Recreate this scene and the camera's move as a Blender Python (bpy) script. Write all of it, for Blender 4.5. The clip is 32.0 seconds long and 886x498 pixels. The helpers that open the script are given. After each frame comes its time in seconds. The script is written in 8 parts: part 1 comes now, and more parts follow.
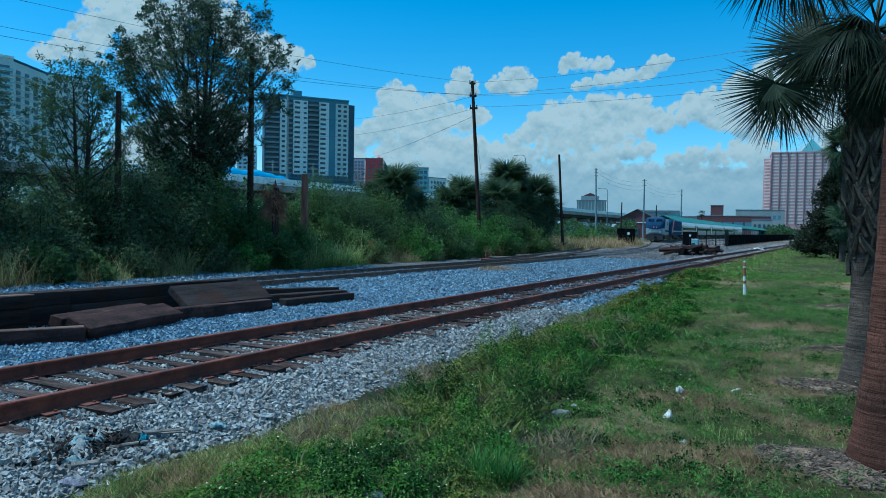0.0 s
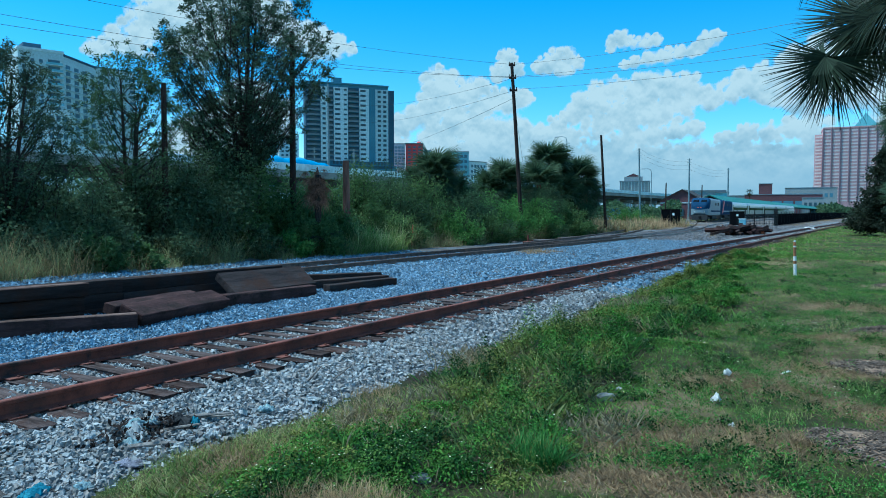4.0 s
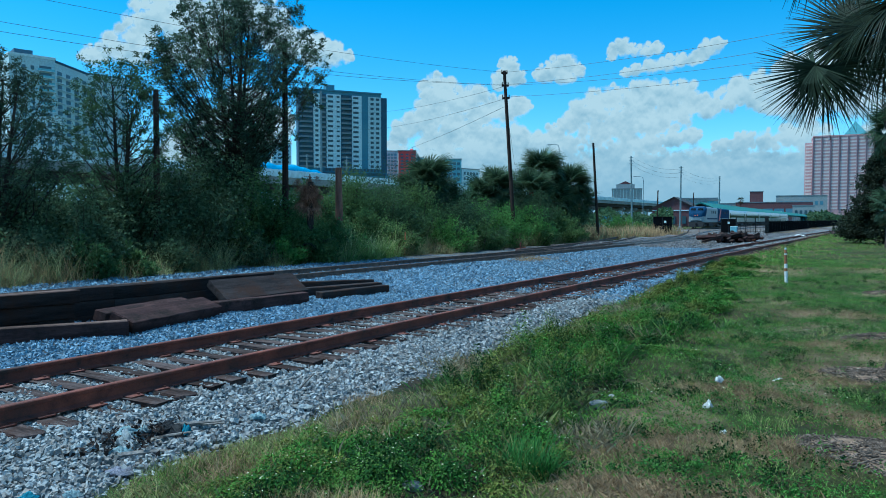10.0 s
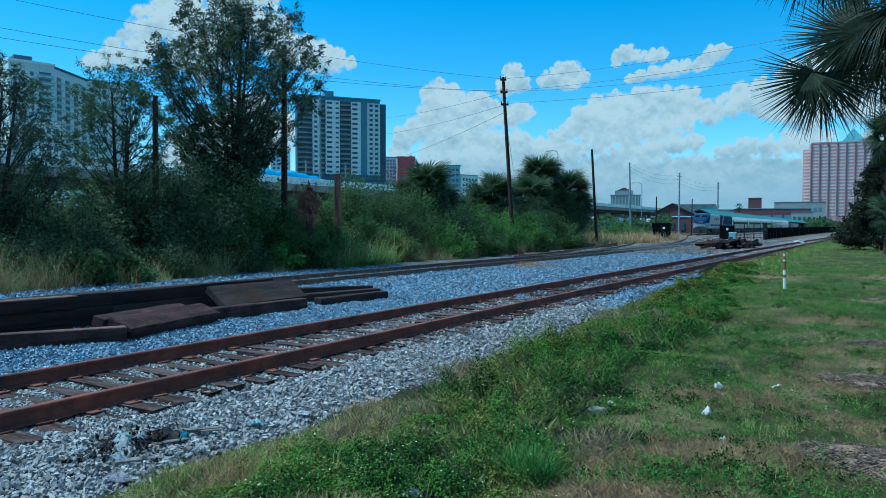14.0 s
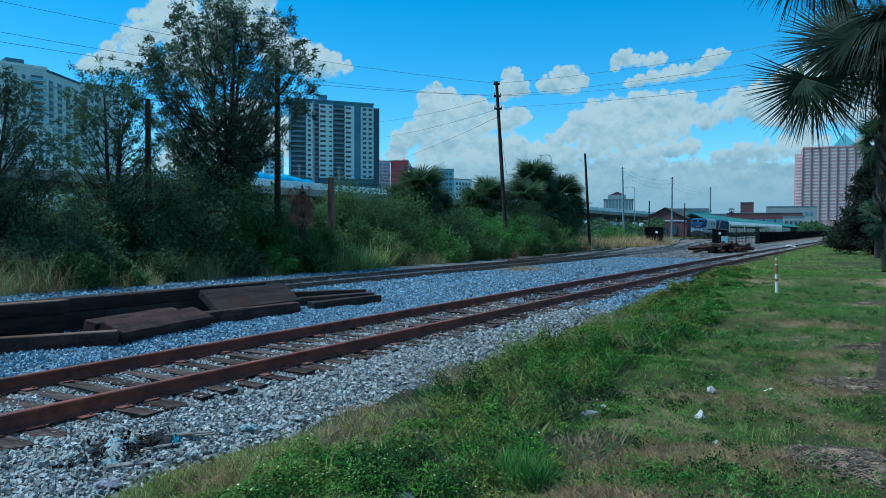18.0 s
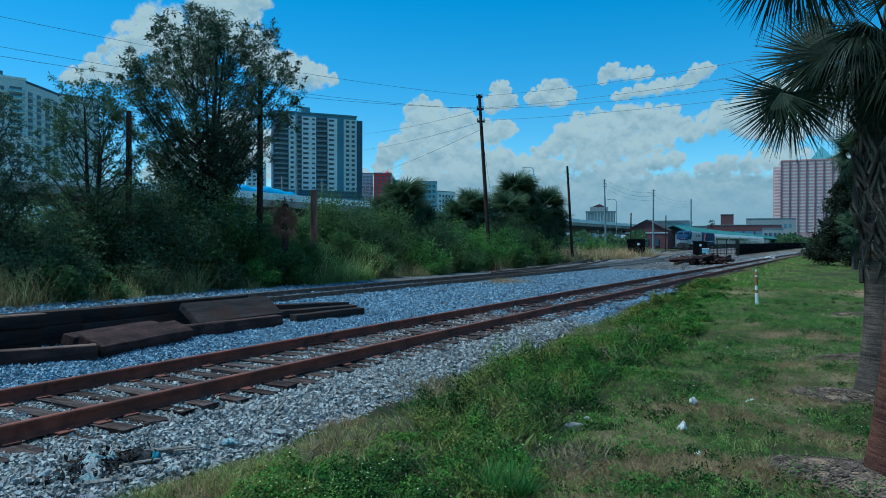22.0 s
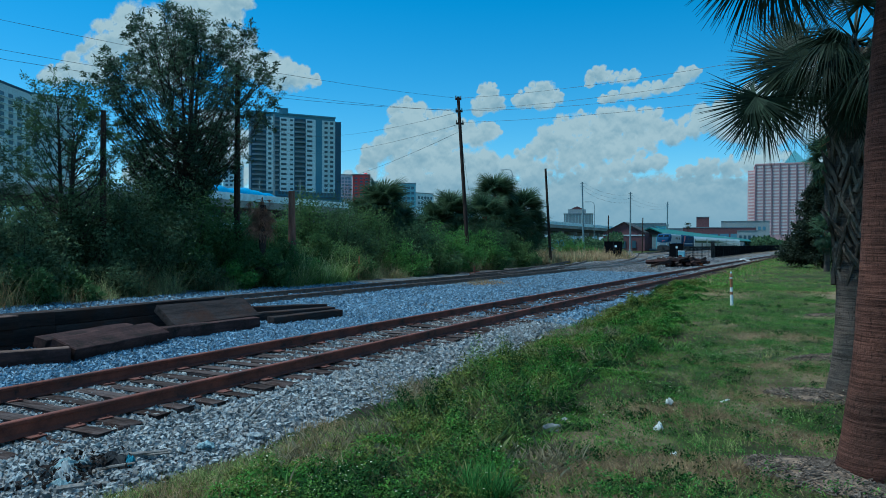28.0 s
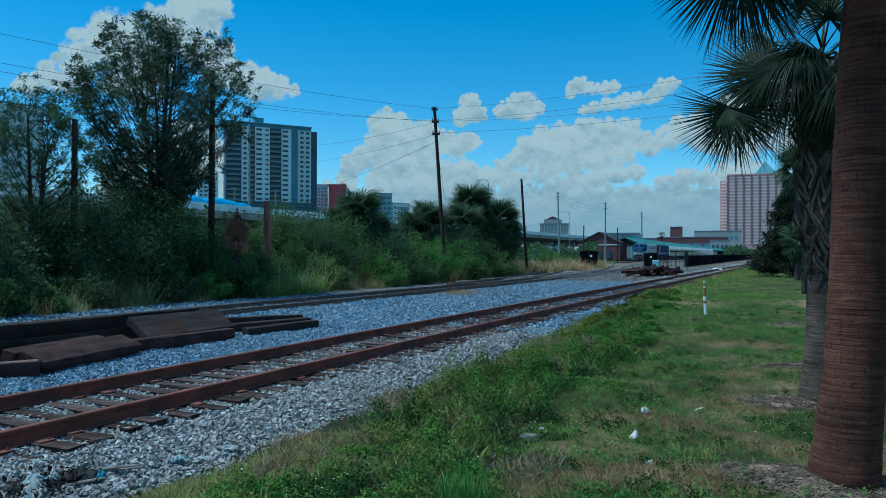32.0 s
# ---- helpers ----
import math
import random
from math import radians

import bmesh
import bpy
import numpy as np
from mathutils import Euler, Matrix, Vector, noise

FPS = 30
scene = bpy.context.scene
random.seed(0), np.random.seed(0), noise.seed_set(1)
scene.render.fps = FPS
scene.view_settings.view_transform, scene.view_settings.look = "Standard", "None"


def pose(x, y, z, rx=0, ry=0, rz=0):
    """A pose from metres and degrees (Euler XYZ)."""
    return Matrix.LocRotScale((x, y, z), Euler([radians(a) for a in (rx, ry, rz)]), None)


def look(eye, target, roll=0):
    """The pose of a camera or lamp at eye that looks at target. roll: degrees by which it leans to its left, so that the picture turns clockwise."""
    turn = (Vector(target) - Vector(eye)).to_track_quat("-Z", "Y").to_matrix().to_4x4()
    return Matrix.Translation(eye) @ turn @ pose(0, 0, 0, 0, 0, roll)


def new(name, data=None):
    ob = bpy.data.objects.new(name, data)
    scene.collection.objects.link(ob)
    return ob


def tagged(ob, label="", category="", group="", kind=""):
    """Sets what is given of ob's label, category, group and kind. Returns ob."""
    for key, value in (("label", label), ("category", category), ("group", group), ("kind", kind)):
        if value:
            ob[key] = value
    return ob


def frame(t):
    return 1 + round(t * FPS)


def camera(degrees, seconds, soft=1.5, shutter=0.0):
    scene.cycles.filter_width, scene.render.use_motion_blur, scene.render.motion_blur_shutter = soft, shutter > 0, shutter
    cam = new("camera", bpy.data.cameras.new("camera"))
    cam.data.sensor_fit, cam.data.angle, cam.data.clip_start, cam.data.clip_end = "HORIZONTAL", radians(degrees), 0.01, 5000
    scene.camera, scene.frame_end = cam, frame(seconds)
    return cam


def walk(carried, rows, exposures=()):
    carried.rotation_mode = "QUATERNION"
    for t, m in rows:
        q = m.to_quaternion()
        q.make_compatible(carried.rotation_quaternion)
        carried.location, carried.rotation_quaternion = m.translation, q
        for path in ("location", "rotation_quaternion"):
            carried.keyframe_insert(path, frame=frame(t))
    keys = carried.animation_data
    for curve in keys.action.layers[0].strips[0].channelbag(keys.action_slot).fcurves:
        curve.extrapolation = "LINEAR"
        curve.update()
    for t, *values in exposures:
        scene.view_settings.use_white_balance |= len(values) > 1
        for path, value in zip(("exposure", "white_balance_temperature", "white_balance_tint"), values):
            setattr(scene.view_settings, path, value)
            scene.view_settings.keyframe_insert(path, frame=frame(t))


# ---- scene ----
# ---- camera: a person-held phone that stands in one place and turns ----
EYE = (0.0, 0.0, 1.70)
TURNS = (
    (0, 88.344, -0.933, 28.912), (0.5, 88.308, -0.928, 28.928), (1, 88.088, -0.850, 28.902), (1.5, 87.479, -0.439, 29.807),
    (2, 87.318, -0.165, 30.866), (2.5, 87.082, -0.014, 31.684), (3, 87.059, -0.008, 32.106), (3.5, 87.047, 0.035, 32.219),
    (5.5, 87.065, -0.008, 32.173), (6, 87.138, 0.000, 32.185), (6.5, 87.256, -0.045, 32.164), (7, 87.260, -0.036, 32.183),
    (7.5, 87.263, -0.051, 32.140), (8, 87.329, -0.027, 31.953), (8.5, 87.331, -0.083, 31.701), (9, 87.531, -0.091, 31.631),
    (9.5, 87.604, -0.065, 31.624), (10, 87.623, -0.050, 31.623), (10.5, 87.809, -0.061, 31.625), (11, 88.017, -0.057, 31.606),
    (11.5, 88.029, -0.075, 31.610), (12, 88.029, -0.074, 31.597), (12.5, 88.039, -0.079, 31.574), (13, 88.019, -0.114, 31.572),
    (13.5, 88.035, -0.107, 31.571), (14, 88.116, -0.096, 31.530), (14.5, 88.156, -0.115, 31.531), (16.5, 88.360, -0.155, 31.143),
    (17, 88.373, -0.143, 31.113), (17.5, 88.382, -0.164, 31.067), (18, 88.433, -0.144, 31.003), (18.5, 88.811, -0.092, 30.820),
    (19, 89.241, -0.048, 30.595), (19.5, 89.337, -0.051, 30.347), (20, 89.358, -0.042, 30.028), (20.5, 89.403, -0.036, 29.907),
    (21, 89.430, -0.075, 29.880), (21.5, 89.431, -0.106, 29.831), (22, 89.419, -0.081, 29.652), (22.5, 89.409, -0.079, 29.583),
    (23, 89.410, -0.102, 29.569), (23.5, 89.403, -0.106, 29.533), (24, 89.411, -0.110, 29.228), (24.5, 89.410, -0.108, 28.864),
    (25, 89.405, -0.138, 28.706), (25.5, 89.418, -0.154, 28.546), (27.5, 89.555, -0.142, 28.212), (28, 89.570, -0.184, 27.938),
    (28.5, 89.572, -0.195, 27.793), (29, 89.665, -0.127, 27.706), (29.5, 89.851, -0.170, 27.487), (30, 89.874, -0.160, 27.416),
    (30.5, 89.934, -0.155, 27.354), (31, 90.101, -0.141, 27.033), (31.5, 90.361, -0.087, 26.476), (32, 90.382, -0.059, 26.053),
)
cam = camera(63.8, 32.0, soft=0.9)
walk(cam, [(t, pose(*EYE, rx, ry, rz)) for t, rx, ry, rz in TURNS],
     exposures=((0.0, 0.66, 4950, -8), (1.0, 0.66, 4950, -8), (3.0, 1.0, 4950, -8), (7.0, 1.0, 4950, -8), (10.0, 0.9, 4950, -8), (17.0, 0.82, 5000, -8), (20.0, 0.62, 5080, -8), (32.0, 0.53, 5100, -8)))

# ---- world and sun ----
SUN_EL, SUN_AZ = 62.0, -118.0   # degrees up; degrees clockwise from +Y
world = bpy.data.worlds.new("sky")
scene.world = world
world.use_nodes = True
wn = world.node_tree.nodes
wl = world.node_tree.links
wn.clear()
sky = wn.new("ShaderNodeTexSky")
sky.sky_type = "NISHITA"
sky.sun_disc = False
sky.sun_elevation, sky.sun_rotation = radians(SUN_EL), radians(SUN_AZ)
sky.air_density, sky.dust_density, sky.ozone_density = 1.0, 0.2, 4.0
hsv = wn.new("ShaderNodeHueSaturation")
hsv.inputs["Saturation"].default_value = 1.36
hsv.inputs["Hue"].default_value = 0.487
bg = wn.new("ShaderNodeBackground")
bg.inputs["Strength"].default_value = 0.084
wo = wn.new("ShaderNodeOutputWorld")
wl.new(sky.outputs[0], hsv.inputs["Color"])
wl.new(hsv.outputs[0], bg.inputs["Color"])
wl.new(bg.outputs[0], wo.inputs["Surface"])
sun_data = bpy.data.lights.new("sun", "SUN")
sun_data.energy, sun_data.angle, sun_data.color = 2.65, radians(9), (1.0, 0.94, 0.84)
sun = new("sun", sun_data)
_a, _e = radians(SUN_AZ), radians(SUN_EL)
sun.matrix_world = look((0, 0, 60), (-60 * math.sin(_a) * math.cos(_e), -60 * math.cos(_a) * math.cos(_e), 60 - 60 * math.sin(_e)))

# ---- materials ----
def nodes_of(name):
    m = bpy.data.materials.new(name)
    m.use_nodes = True
    nt = m.node_tree
    return m, nt, nt.nodes, nt.links, nt.nodes["Principled BSDF"]


def ramp(n, l, src, stops):
    r = n.new("ShaderNodeValToRGB")
    e = r.color_ramp.elements
    while len(e) < len(stops):
        e.new(0.5)
    for el, (p, c) in zip(e, stops):
        el.position, el.color = p, (*c, 1)
    l.new(src, r.inputs[0])
    return r.outputs[0]


def noise_of(n, l, scale, detail=4.0, rough=0.6, stretch=None, coord="Object"):
    tc = n.new("ShaderNodeTexCoord")
    src = tc.outputs[coord]
    if stretch:
        mp = n.new("ShaderNodeMapping")
        mp.inputs["Scale"].default_value = stretch
        l.new(src, mp.inputs[0])
        src = mp.outputs[0]
    t = n.new("ShaderNodeTexNoise")
    t.inputs["Scale"].default_value, t.inputs["Detail"].default_value, t.inputs["Roughness"].default_value = scale, detail, rough
    l.new(src, t.inputs["Vector"])
    return t.outputs[0]


def mix_of(n, l, fac, a, b, mode="MIX"):
    m = n.new("ShaderNodeMix")
    m.data_type, m.blend_type = "RGBA", mode
    for sock, v in ((0, fac), (6, a), (7, b)):
        if hasattr(v, "is_linked"):
            l.new(v, m.inputs[sock])
        elif isinstance(v, (int, float)):
            m.inputs[sock].default_value = v
        else:
            m.inputs[sock].default_value = (*v, 1)
    return m.outputs[2]


def surface(name, dark, light, scale=6.0, grain=60.0, rough=0.8, metal=0.0, bump=0.3, stretch=None, stain=None,
            stain_scale=0.8, vary=0.0, leaf=False, island=False, distance=0.01, patch=None, patch_scale=0.55):
    """Two-tone noise at two scales, stains, bump; vary shifts the value from piece to piece."""
    m, nt, n, l, b = nodes_of(name)
    big = noise_of(n, l, scale, 5.0, 0.65, stretch)
    fine = noise_of(n, l, grain, 3.0, 0.6, stretch)
    c = ramp(n, l, big, ((0.32, dark), (0.68, light)))
    g = ramp(n, l, fine, ((0.3, (0.72,) * 3), (0.7, (1.18,) * 3)))
    c = mix_of(n, l, 0.8, c, g, "MULTIPLY")
    if stain:
        s = noise_of(n, l, stain_scale, 6.0, 0.7)
        f = ramp(n, l, s, ((0.48, (0, 0, 0)), (0.66, (1, 1, 1))))
        c = mix_of(n, l, f, c, stain)
    if patch:
        pn = noise_of(n, l, patch_scale, 6.0, 0.72)
        pf = ramp(n, l, pn, ((0.46, (0, 0, 0)), (0.62, (1, 1, 1))))
        c = mix_of(n, l, pf, c, patch)
    if vary or island:
        if island:
            o = n.new("ShaderNodeNewGeometry").outputs["Random Per Island"]
        else:
            o = n.new("ShaderNodeObjectInfo").outputs["Random"]
        v = ramp(n, l, o, ((0.0, (1 - vary,) * 3), (1.0, (1 + vary,) * 3)))
        c = mix_of(n, l, 1.0, c, v, "MULTIPLY")
    l.new(c, b.inputs["Base Color"])
    b.inputs["Roughness"].default_value, b.inputs["Metallic"].default_value = rough, metal
    if rough > 0.84:
        b.inputs["Specular IOR Level"].default_value = 0.0 if rough > 0.97 else 0.12
    if leaf:
        b.inputs["Specular IOR Level"].default_value = 0.10
        tr = n.new("ShaderNodeBsdfTranslucent")
        l.new(c, tr.inputs["Color"])
        mx = n.new("ShaderNodeMixShader")
        mx.inputs[0].default_value = 0.38 if leaf is True else leaf
        l.new(b.outputs[0], mx.inputs[1])
        l.new(tr.outputs[0], mx.inputs[2])
        l.new(mx.outputs[0], n["Material Output"].inputs[0])
    elif bump:
        bp = n.new("ShaderNodeBump")
        bp.inputs["Strength"].default_value, bp.inputs["Distance"].default_value = bump, distance
        l.new(fine, bp.inputs["Height"])
        l.new(bp.outputs[0], b.inputs["Normal"])
    return m


def glow(name, color, strength):
    m, nt, n, l, b = nodes_of(name)
    b.inputs["Base Color"].default_value = (*color, 1)
    b.inputs["Emission Color"].default_value = (*color, 1)
    b.inputs["Emission Strength"].default_value = strength
    return m


def glass(name, color, rough=0.12):
    m, nt, n, l, b = nodes_of(name)
    v = noise_of(n, l, 0.25, 3.0)
    c = ramp(n, l, v, ((0.3, tuple(x * 0.7 for x in color)), (0.7, tuple(min(1, x * 1.3) for x in color))))
    l.new(c, b.inputs["Base Color"])
    b.inputs["Roughness"].default_value = rough
    b.inputs["Specular IOR Level"].default_value = 0.8
    return m


RUST = surface("rusty_steel", (0.085, 0.024, 0.017), (0.25, 0.072, 0.044), 5, 70, 0.8, 0.0, 0.4, stain=(0.03, 0.018, 0.016), stain_scale=2.5)
# paler rail: the light on its worn head is put into the colour
LIT_RAIL = surface("lit_worn_rail", (0.20, 0.18, 0.175), (0.42, 0.39, 0.38), 4, 40, 0.45, 0.6, 0.2)
DARK_RAIL = surface("dark_oiled_rail", (0.06, 0.042, 0.036), (0.19, 0.125, 0.10), 5, 50, 0.7, 0.1, 0.3)
TIE = surface("weathered_sleeper_wood", (0.035, 0.027, 0.026), (0.155, 0.122, 0.118), 5, 45, 0.98, 0, 0.8, stretch=(0.25, 2.5, 2.5), stain=(0.05, 0.03, 0.025), stain_scale=3, vary=0.3, distance=0.02)
TIMBER = surface("creosoted_timber", (0.015, 0.013, 0.014), (0.055, 0.044, 0.043), 3, 40, 0.95, 0, 0.6, stretch=(2.5, 0.25, 2.5), stain=(0.045, 0.024, 0.018), stain_scale=1.4, vary=0.25, distance=0.02)
TIMBER_BROWN = surface("brown_timber", (0.030, 0.017, 0.018), (0.100, 0.056, 0.052), 3, 40, 0.95, 0, 0.6, stretch=(2.5, 0.25, 2.5), stain=(0.02, 0.016, 0.015), stain_scale=2.0, vary=0.2, distance=0.02)
BALLAST = surface("ballast_bed", (0.065, 0.078, 0.09), (0.26, 0.30, 0.34), 18, 90, 0.98, 0, 1.0, stain=(0.14, 0.12, 0.11), stain_scale=0.35, distance=0.05, patch=(0.125, 0.10, 0.082), patch_scale=0.13)
def mixed_stone(tint=(1, 1, 1)):
    """Crushed stone: every piece a grey of its own, from dark slate over warm grey to pale blue-grey."""
    m = surface("ballast_stone", (0.62, 0.66, 0.70), (1.0, 1.0, 1.0), 14, 70, 0.88, 0, 0.5)
    n, l = m.node_tree.nodes, m.node_tree.links
    b = n["Principled BSDF"]
    old = b.inputs["Base Color"].links[0].from_socket
    o = n.new("ShaderNodeNewGeometry").outputs["Random Per Island"]
    tone = ramp(n, l, o, ((0.0, (0.11, 0.125, 0.14)), (0.2, (0.19, 0.205, 0.225)), (0.45, (0.265, 0.252, 0.25)), (0.6, (0.27, 0.30, 0.335)), (0.85, (0.325, 0.355, 0.39)), (1.0, (0.41, 0.44, 0.475))))
    tone = mix_of(n, l, 1.0, tone, tint, "MULTIPLY")
    l.new(mix_of(n, l, 1.0, tone, old, "MULTIPLY"), b.inputs["Base Color"])
    return m


STONE = mixed_stone((1.38, 1.29, 1.17))
# bluer copy of the stone: a camera colour cast put into the tint
BLUE_CAST_STONE = mixed_stone((0.90, 1.21, 1.44))
YARD_STONE = mixed_stone((0.88, 0.79, 0.74))
YARD = surface("brown_yard_gravel", (0.055, 0.046, 0.042), (0.23, 0.21, 0.20), 0.7, 4, 0.98, 0, 0.2, stretch=(1.0, 0.14, 1.0), stain=(0.21, 0.24, 0.27), stain_scale=0.10, patch=(0.09, 0.07, 0.058), patch_scale=0.16)


def soil():
    """Green turf soil that turns tan where the turf has dried out."""
    m = surface("grassy_soil", (0.022, 0.042, 0.011), (0.085, 0.115, 0.032), 3.5, 60, 0.95, 0, 1.0, stain=(0.13, 0.095, 0.055), stain_scale=0.7, distance=0.05, patch=(0.045, 0.05, 0.022), patch_scale=1.1)
    n, l = m.node_tree.nodes, m.node_tree.links
    b = n["Principled BSDF"]
    old = b.inputs["Base Color"].links[0].from_socket
    at = n.new("ShaderNodeAttribute")
    at.attribute_name = "dry"
    grain = ramp(n, l, noise_of(n, l, 9.0, 6.0, 0.75), ((0.35, (0.18, 0.12, 0.075)), (0.65, (0.42, 0.305, 0.195))))
    f = ramp(n, l, at.outputs["Fac"], ((0.3, (0, 0, 0)), (0.75, (1, 1, 1))))
    # dark soil under the weed mounds, with the shade of gaps put in
    gap_shade = n.new("ShaderNodeAttribute")
    gap_shade.attribute_name = "gap_shade"
    shaded_soil = ramp(n, l, noise_of(n, l, 14.0, 5.0, 0.7), ((0.35, (0.022, 0.020, 0.014)), (0.65, (0.075, 0.062, 0.042))))
    l.new(mix_of(n, l, gap_shade.outputs["Fac"], mix_of(n, l, f, old, grain), shaded_soil), b.inputs["Base Color"])
    return m


GRASS_SOIL = soil()
CHIP = surface("bark_chip", (0.05, 0.04, 0.034), (0.20, 0.155, 0.125), 8, 40, 0.95, 0, 0.5, vary=0.5, island=True)
DIRT = surface("bare_dirt_with_bark", (0.14, 0.098, 0.075), (0.39, 0.28, 0.205), 7, 50, 0.98, 0, 1.0, stain=(0.15, 0.11, 0.088), stain_scale=3.0, distance=0.03)
GRASS = surface("grass_blade", (0.022, 0.106, 0.014), (0.259, 0.459, 0.081), 2.6, 9, 0.7, vary=0.45, island=True, leaf=0.2, patch=(0.19, 0.25, 0.055), patch_scale=0.9)
BROWN_TURF = surface("brown_dead_turf", (0.20, 0.140, 0.080), (0.46, 0.335, 0.20), 1.5, 9, 0.7, vary=0.4, island=True, leaf=True)
DRY_GRASS = surface("dry_grass_blade", (0.19, 0.128, 0.068), (0.50, 0.37, 0.21), 1.5, 9, 0.7, vary=0.55, island=True, leaf=True)
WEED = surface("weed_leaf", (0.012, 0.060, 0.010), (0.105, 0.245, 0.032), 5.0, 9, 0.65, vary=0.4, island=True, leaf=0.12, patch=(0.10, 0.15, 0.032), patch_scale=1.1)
# weed leaf darkened to stand in for shade between the clumps
DARK_SHADE_WEED = surface("dark_shade_weed_leaf", (0.004, 0.022, 0.006), (0.034, 0.090, 0.016), 6.0, 9, 0.65, vary=0.4, island=True, leaf=0.1)
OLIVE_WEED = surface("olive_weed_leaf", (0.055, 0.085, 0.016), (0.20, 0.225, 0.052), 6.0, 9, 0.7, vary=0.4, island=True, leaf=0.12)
WEED_GRASS = surface("weed_grass_blade", (0.04, 0.13, 0.026), (0.22, 0.335, 0.09), 1.3, 9, 0.7, vary=0.7, island=True, leaf=0.2, patch=(0.34, 0.31, 0.13))
TUFT_GRASS = surface("long_green_blade", (0.028, 0.10, 0.022), (0.10, 0.23, 0.055), 2.0, 9, 0.7, vary=0.4, island=True, leaf=0.2)
RIM_GRASS = surface("pale_rim_grass", (0.12, 0.18, 0.045), (0.42, 0.42, 0.17), 3.0, 9, 0.7, vary=0.4, island=True, leaf=0.2)
DEAD_STALK = surface("dead_weed_stalk", (0.17, 0.145, 0.085), (0.46, 0.385, 0.245), 1.6, 9, 0.8, vary=0.6, island=True, leaf=True)
PETAL = surface("cream_petal", (0.40, 0.40, 0.24), (0.60, 0.60, 0.42), 8, 40, 0.7, 0, 0)
PALE_REED = surface("pale_reed_blade", (0.33, 0.37, 0.14), (0.66, 0.64, 0.34), 0.8, 9, 0.6, vary=0.35, island=True, leaf=True)
BRIGHT_REED = surface("bright_reed_blade", (0.12, 0.22, 0.05), (0.36, 0.47, 0.16), 0.8, 9, 0.7, vary=0.4, island=True, leaf=True)
CLOVER = surface("clover_leaf", (0.018, 0.080, 0.015), (0.15, 0.30, 0.058), 5.0, 9, 0.6, vary=0.35, island=True, leaf=0.15)
REED = surface("tall_grass_blade", (0.108, 0.157, 0.070), (0.356, 0.389, 0.194), 0.8, 9, 0.6, vary=0.5, island=True, leaf=True, patch=(0.20, 0.165, 0.10))
TREE_LEAF = surface("dark_crown_leaf", (0.034, 0.062, 0.042), (0.108, 0.155, 0.092), 0.8, 9, 0.6, vary=0.5, island=True, leaf=0.2)
OAK_LEAF = surface("dark_tree_leaf", (0.035, 0.073, 0.040), (0.117, 0.181, 0.084), 0.8, 9, 0.7, vary=0.35, island=True, leaf=True)
DARK_SHRUB_LEAF = surface("shaded_shrub_leaf", (0.063, 0.104, 0.056), (0.189, 0.251, 0.130), 0.6, 9, 0.6, vary=0.5, island=True, leaf=True)
SHRUB_LEAF = surface("shrub_leaf", (0.054, 0.113, 0.045), (0.173, 0.254, 0.089), 0.6, 9, 0.7, vary=0.35, island=True, leaf=True)
BRIGHT_LEAF = surface("bright_shrub_leaf", (0.07, 0.17, 0.04), (0.17, 0.32, 0.085), 0.6, 9, 0.55, vary=0.35, island=True, leaf=True)
CEDAR_LEAF = surface("cedar_leaf", (0.018, 0.027, 0.019), (0.050, 0.064, 0.040), 0.7, 9, 0.6, vary=0.4, island=True, leaf=True)
# near fronds: their backlit shade is put into this darker copy of the leaf
BACKLIT_PALM_LEAF = surface("backlit_palm_leaf", (0.017, 0.029, 0.021), (0.058, 0.080, 0.049), 0.9, 9, 0.5, vary=0.35, island=True, leaf=0.2)
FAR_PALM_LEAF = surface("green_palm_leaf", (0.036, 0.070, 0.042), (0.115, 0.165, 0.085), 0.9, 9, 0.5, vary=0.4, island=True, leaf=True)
DEAD_FROND = surface("dead_frond", (0.19, 0.092, 0.065), (0.44, 0.24, 0.165), 2.0, 14, 0.8, vary=0.35, island=True, leaf=True)
BARK = surface("tree_bark", (0.026, 0.022, 0.020), (0.075, 0.062, 0.053), 6, 30, 0.95, 0, 0.8, stretch=(2, 2, 0.4))
def ringed_bark(name, dark, light, crack):
    """Uneven horizontal rings crossed by short upright cracks."""
    m, nt, n, l, b = nodes_of(name)
    ring = noise_of(n, l, 1.0, 6.0, 0.7, (2.6, 2.6, 62))
    crackle = noise_of(n, l, 1.0, 4.0, 0.7, (52, 52, 11))
    broad = noise_of(n, l, 2.2, 5.0, 0.65)
    c = ramp(n, l, ring, ((0.36, dark), (0.62, light)))
    c = mix_of(n, l, 0.85, c, ramp(n, l, broad, ((0.32, (0.45, 0.52, 0.55)), (0.66, (1.25, 1.15, 1.1)))), "MULTIPLY")
    c = mix_of(n, l, ramp(n, l, crackle, ((0.30, (1, 1, 1)), (0.43, (0, 0, 0)))), c, crack)
    l.new(c, b.inputs["Base Color"])
    b.inputs["Roughness"].default_value, b.inputs["Specular IOR Level"].default_value = 0.95, 0.1
    hgt = mix_of(n, l, 0.5, ring, crackle)
    bp = n.new("ShaderNodeBump")
    bp.inputs["Strength"].default_value, bp.inputs["Distance"].default_value = 1.0, 0.02
    l.new(hgt, bp.inputs["Height"])
    l.new(bp.outputs[0], b.inputs["Normal"])
    return m


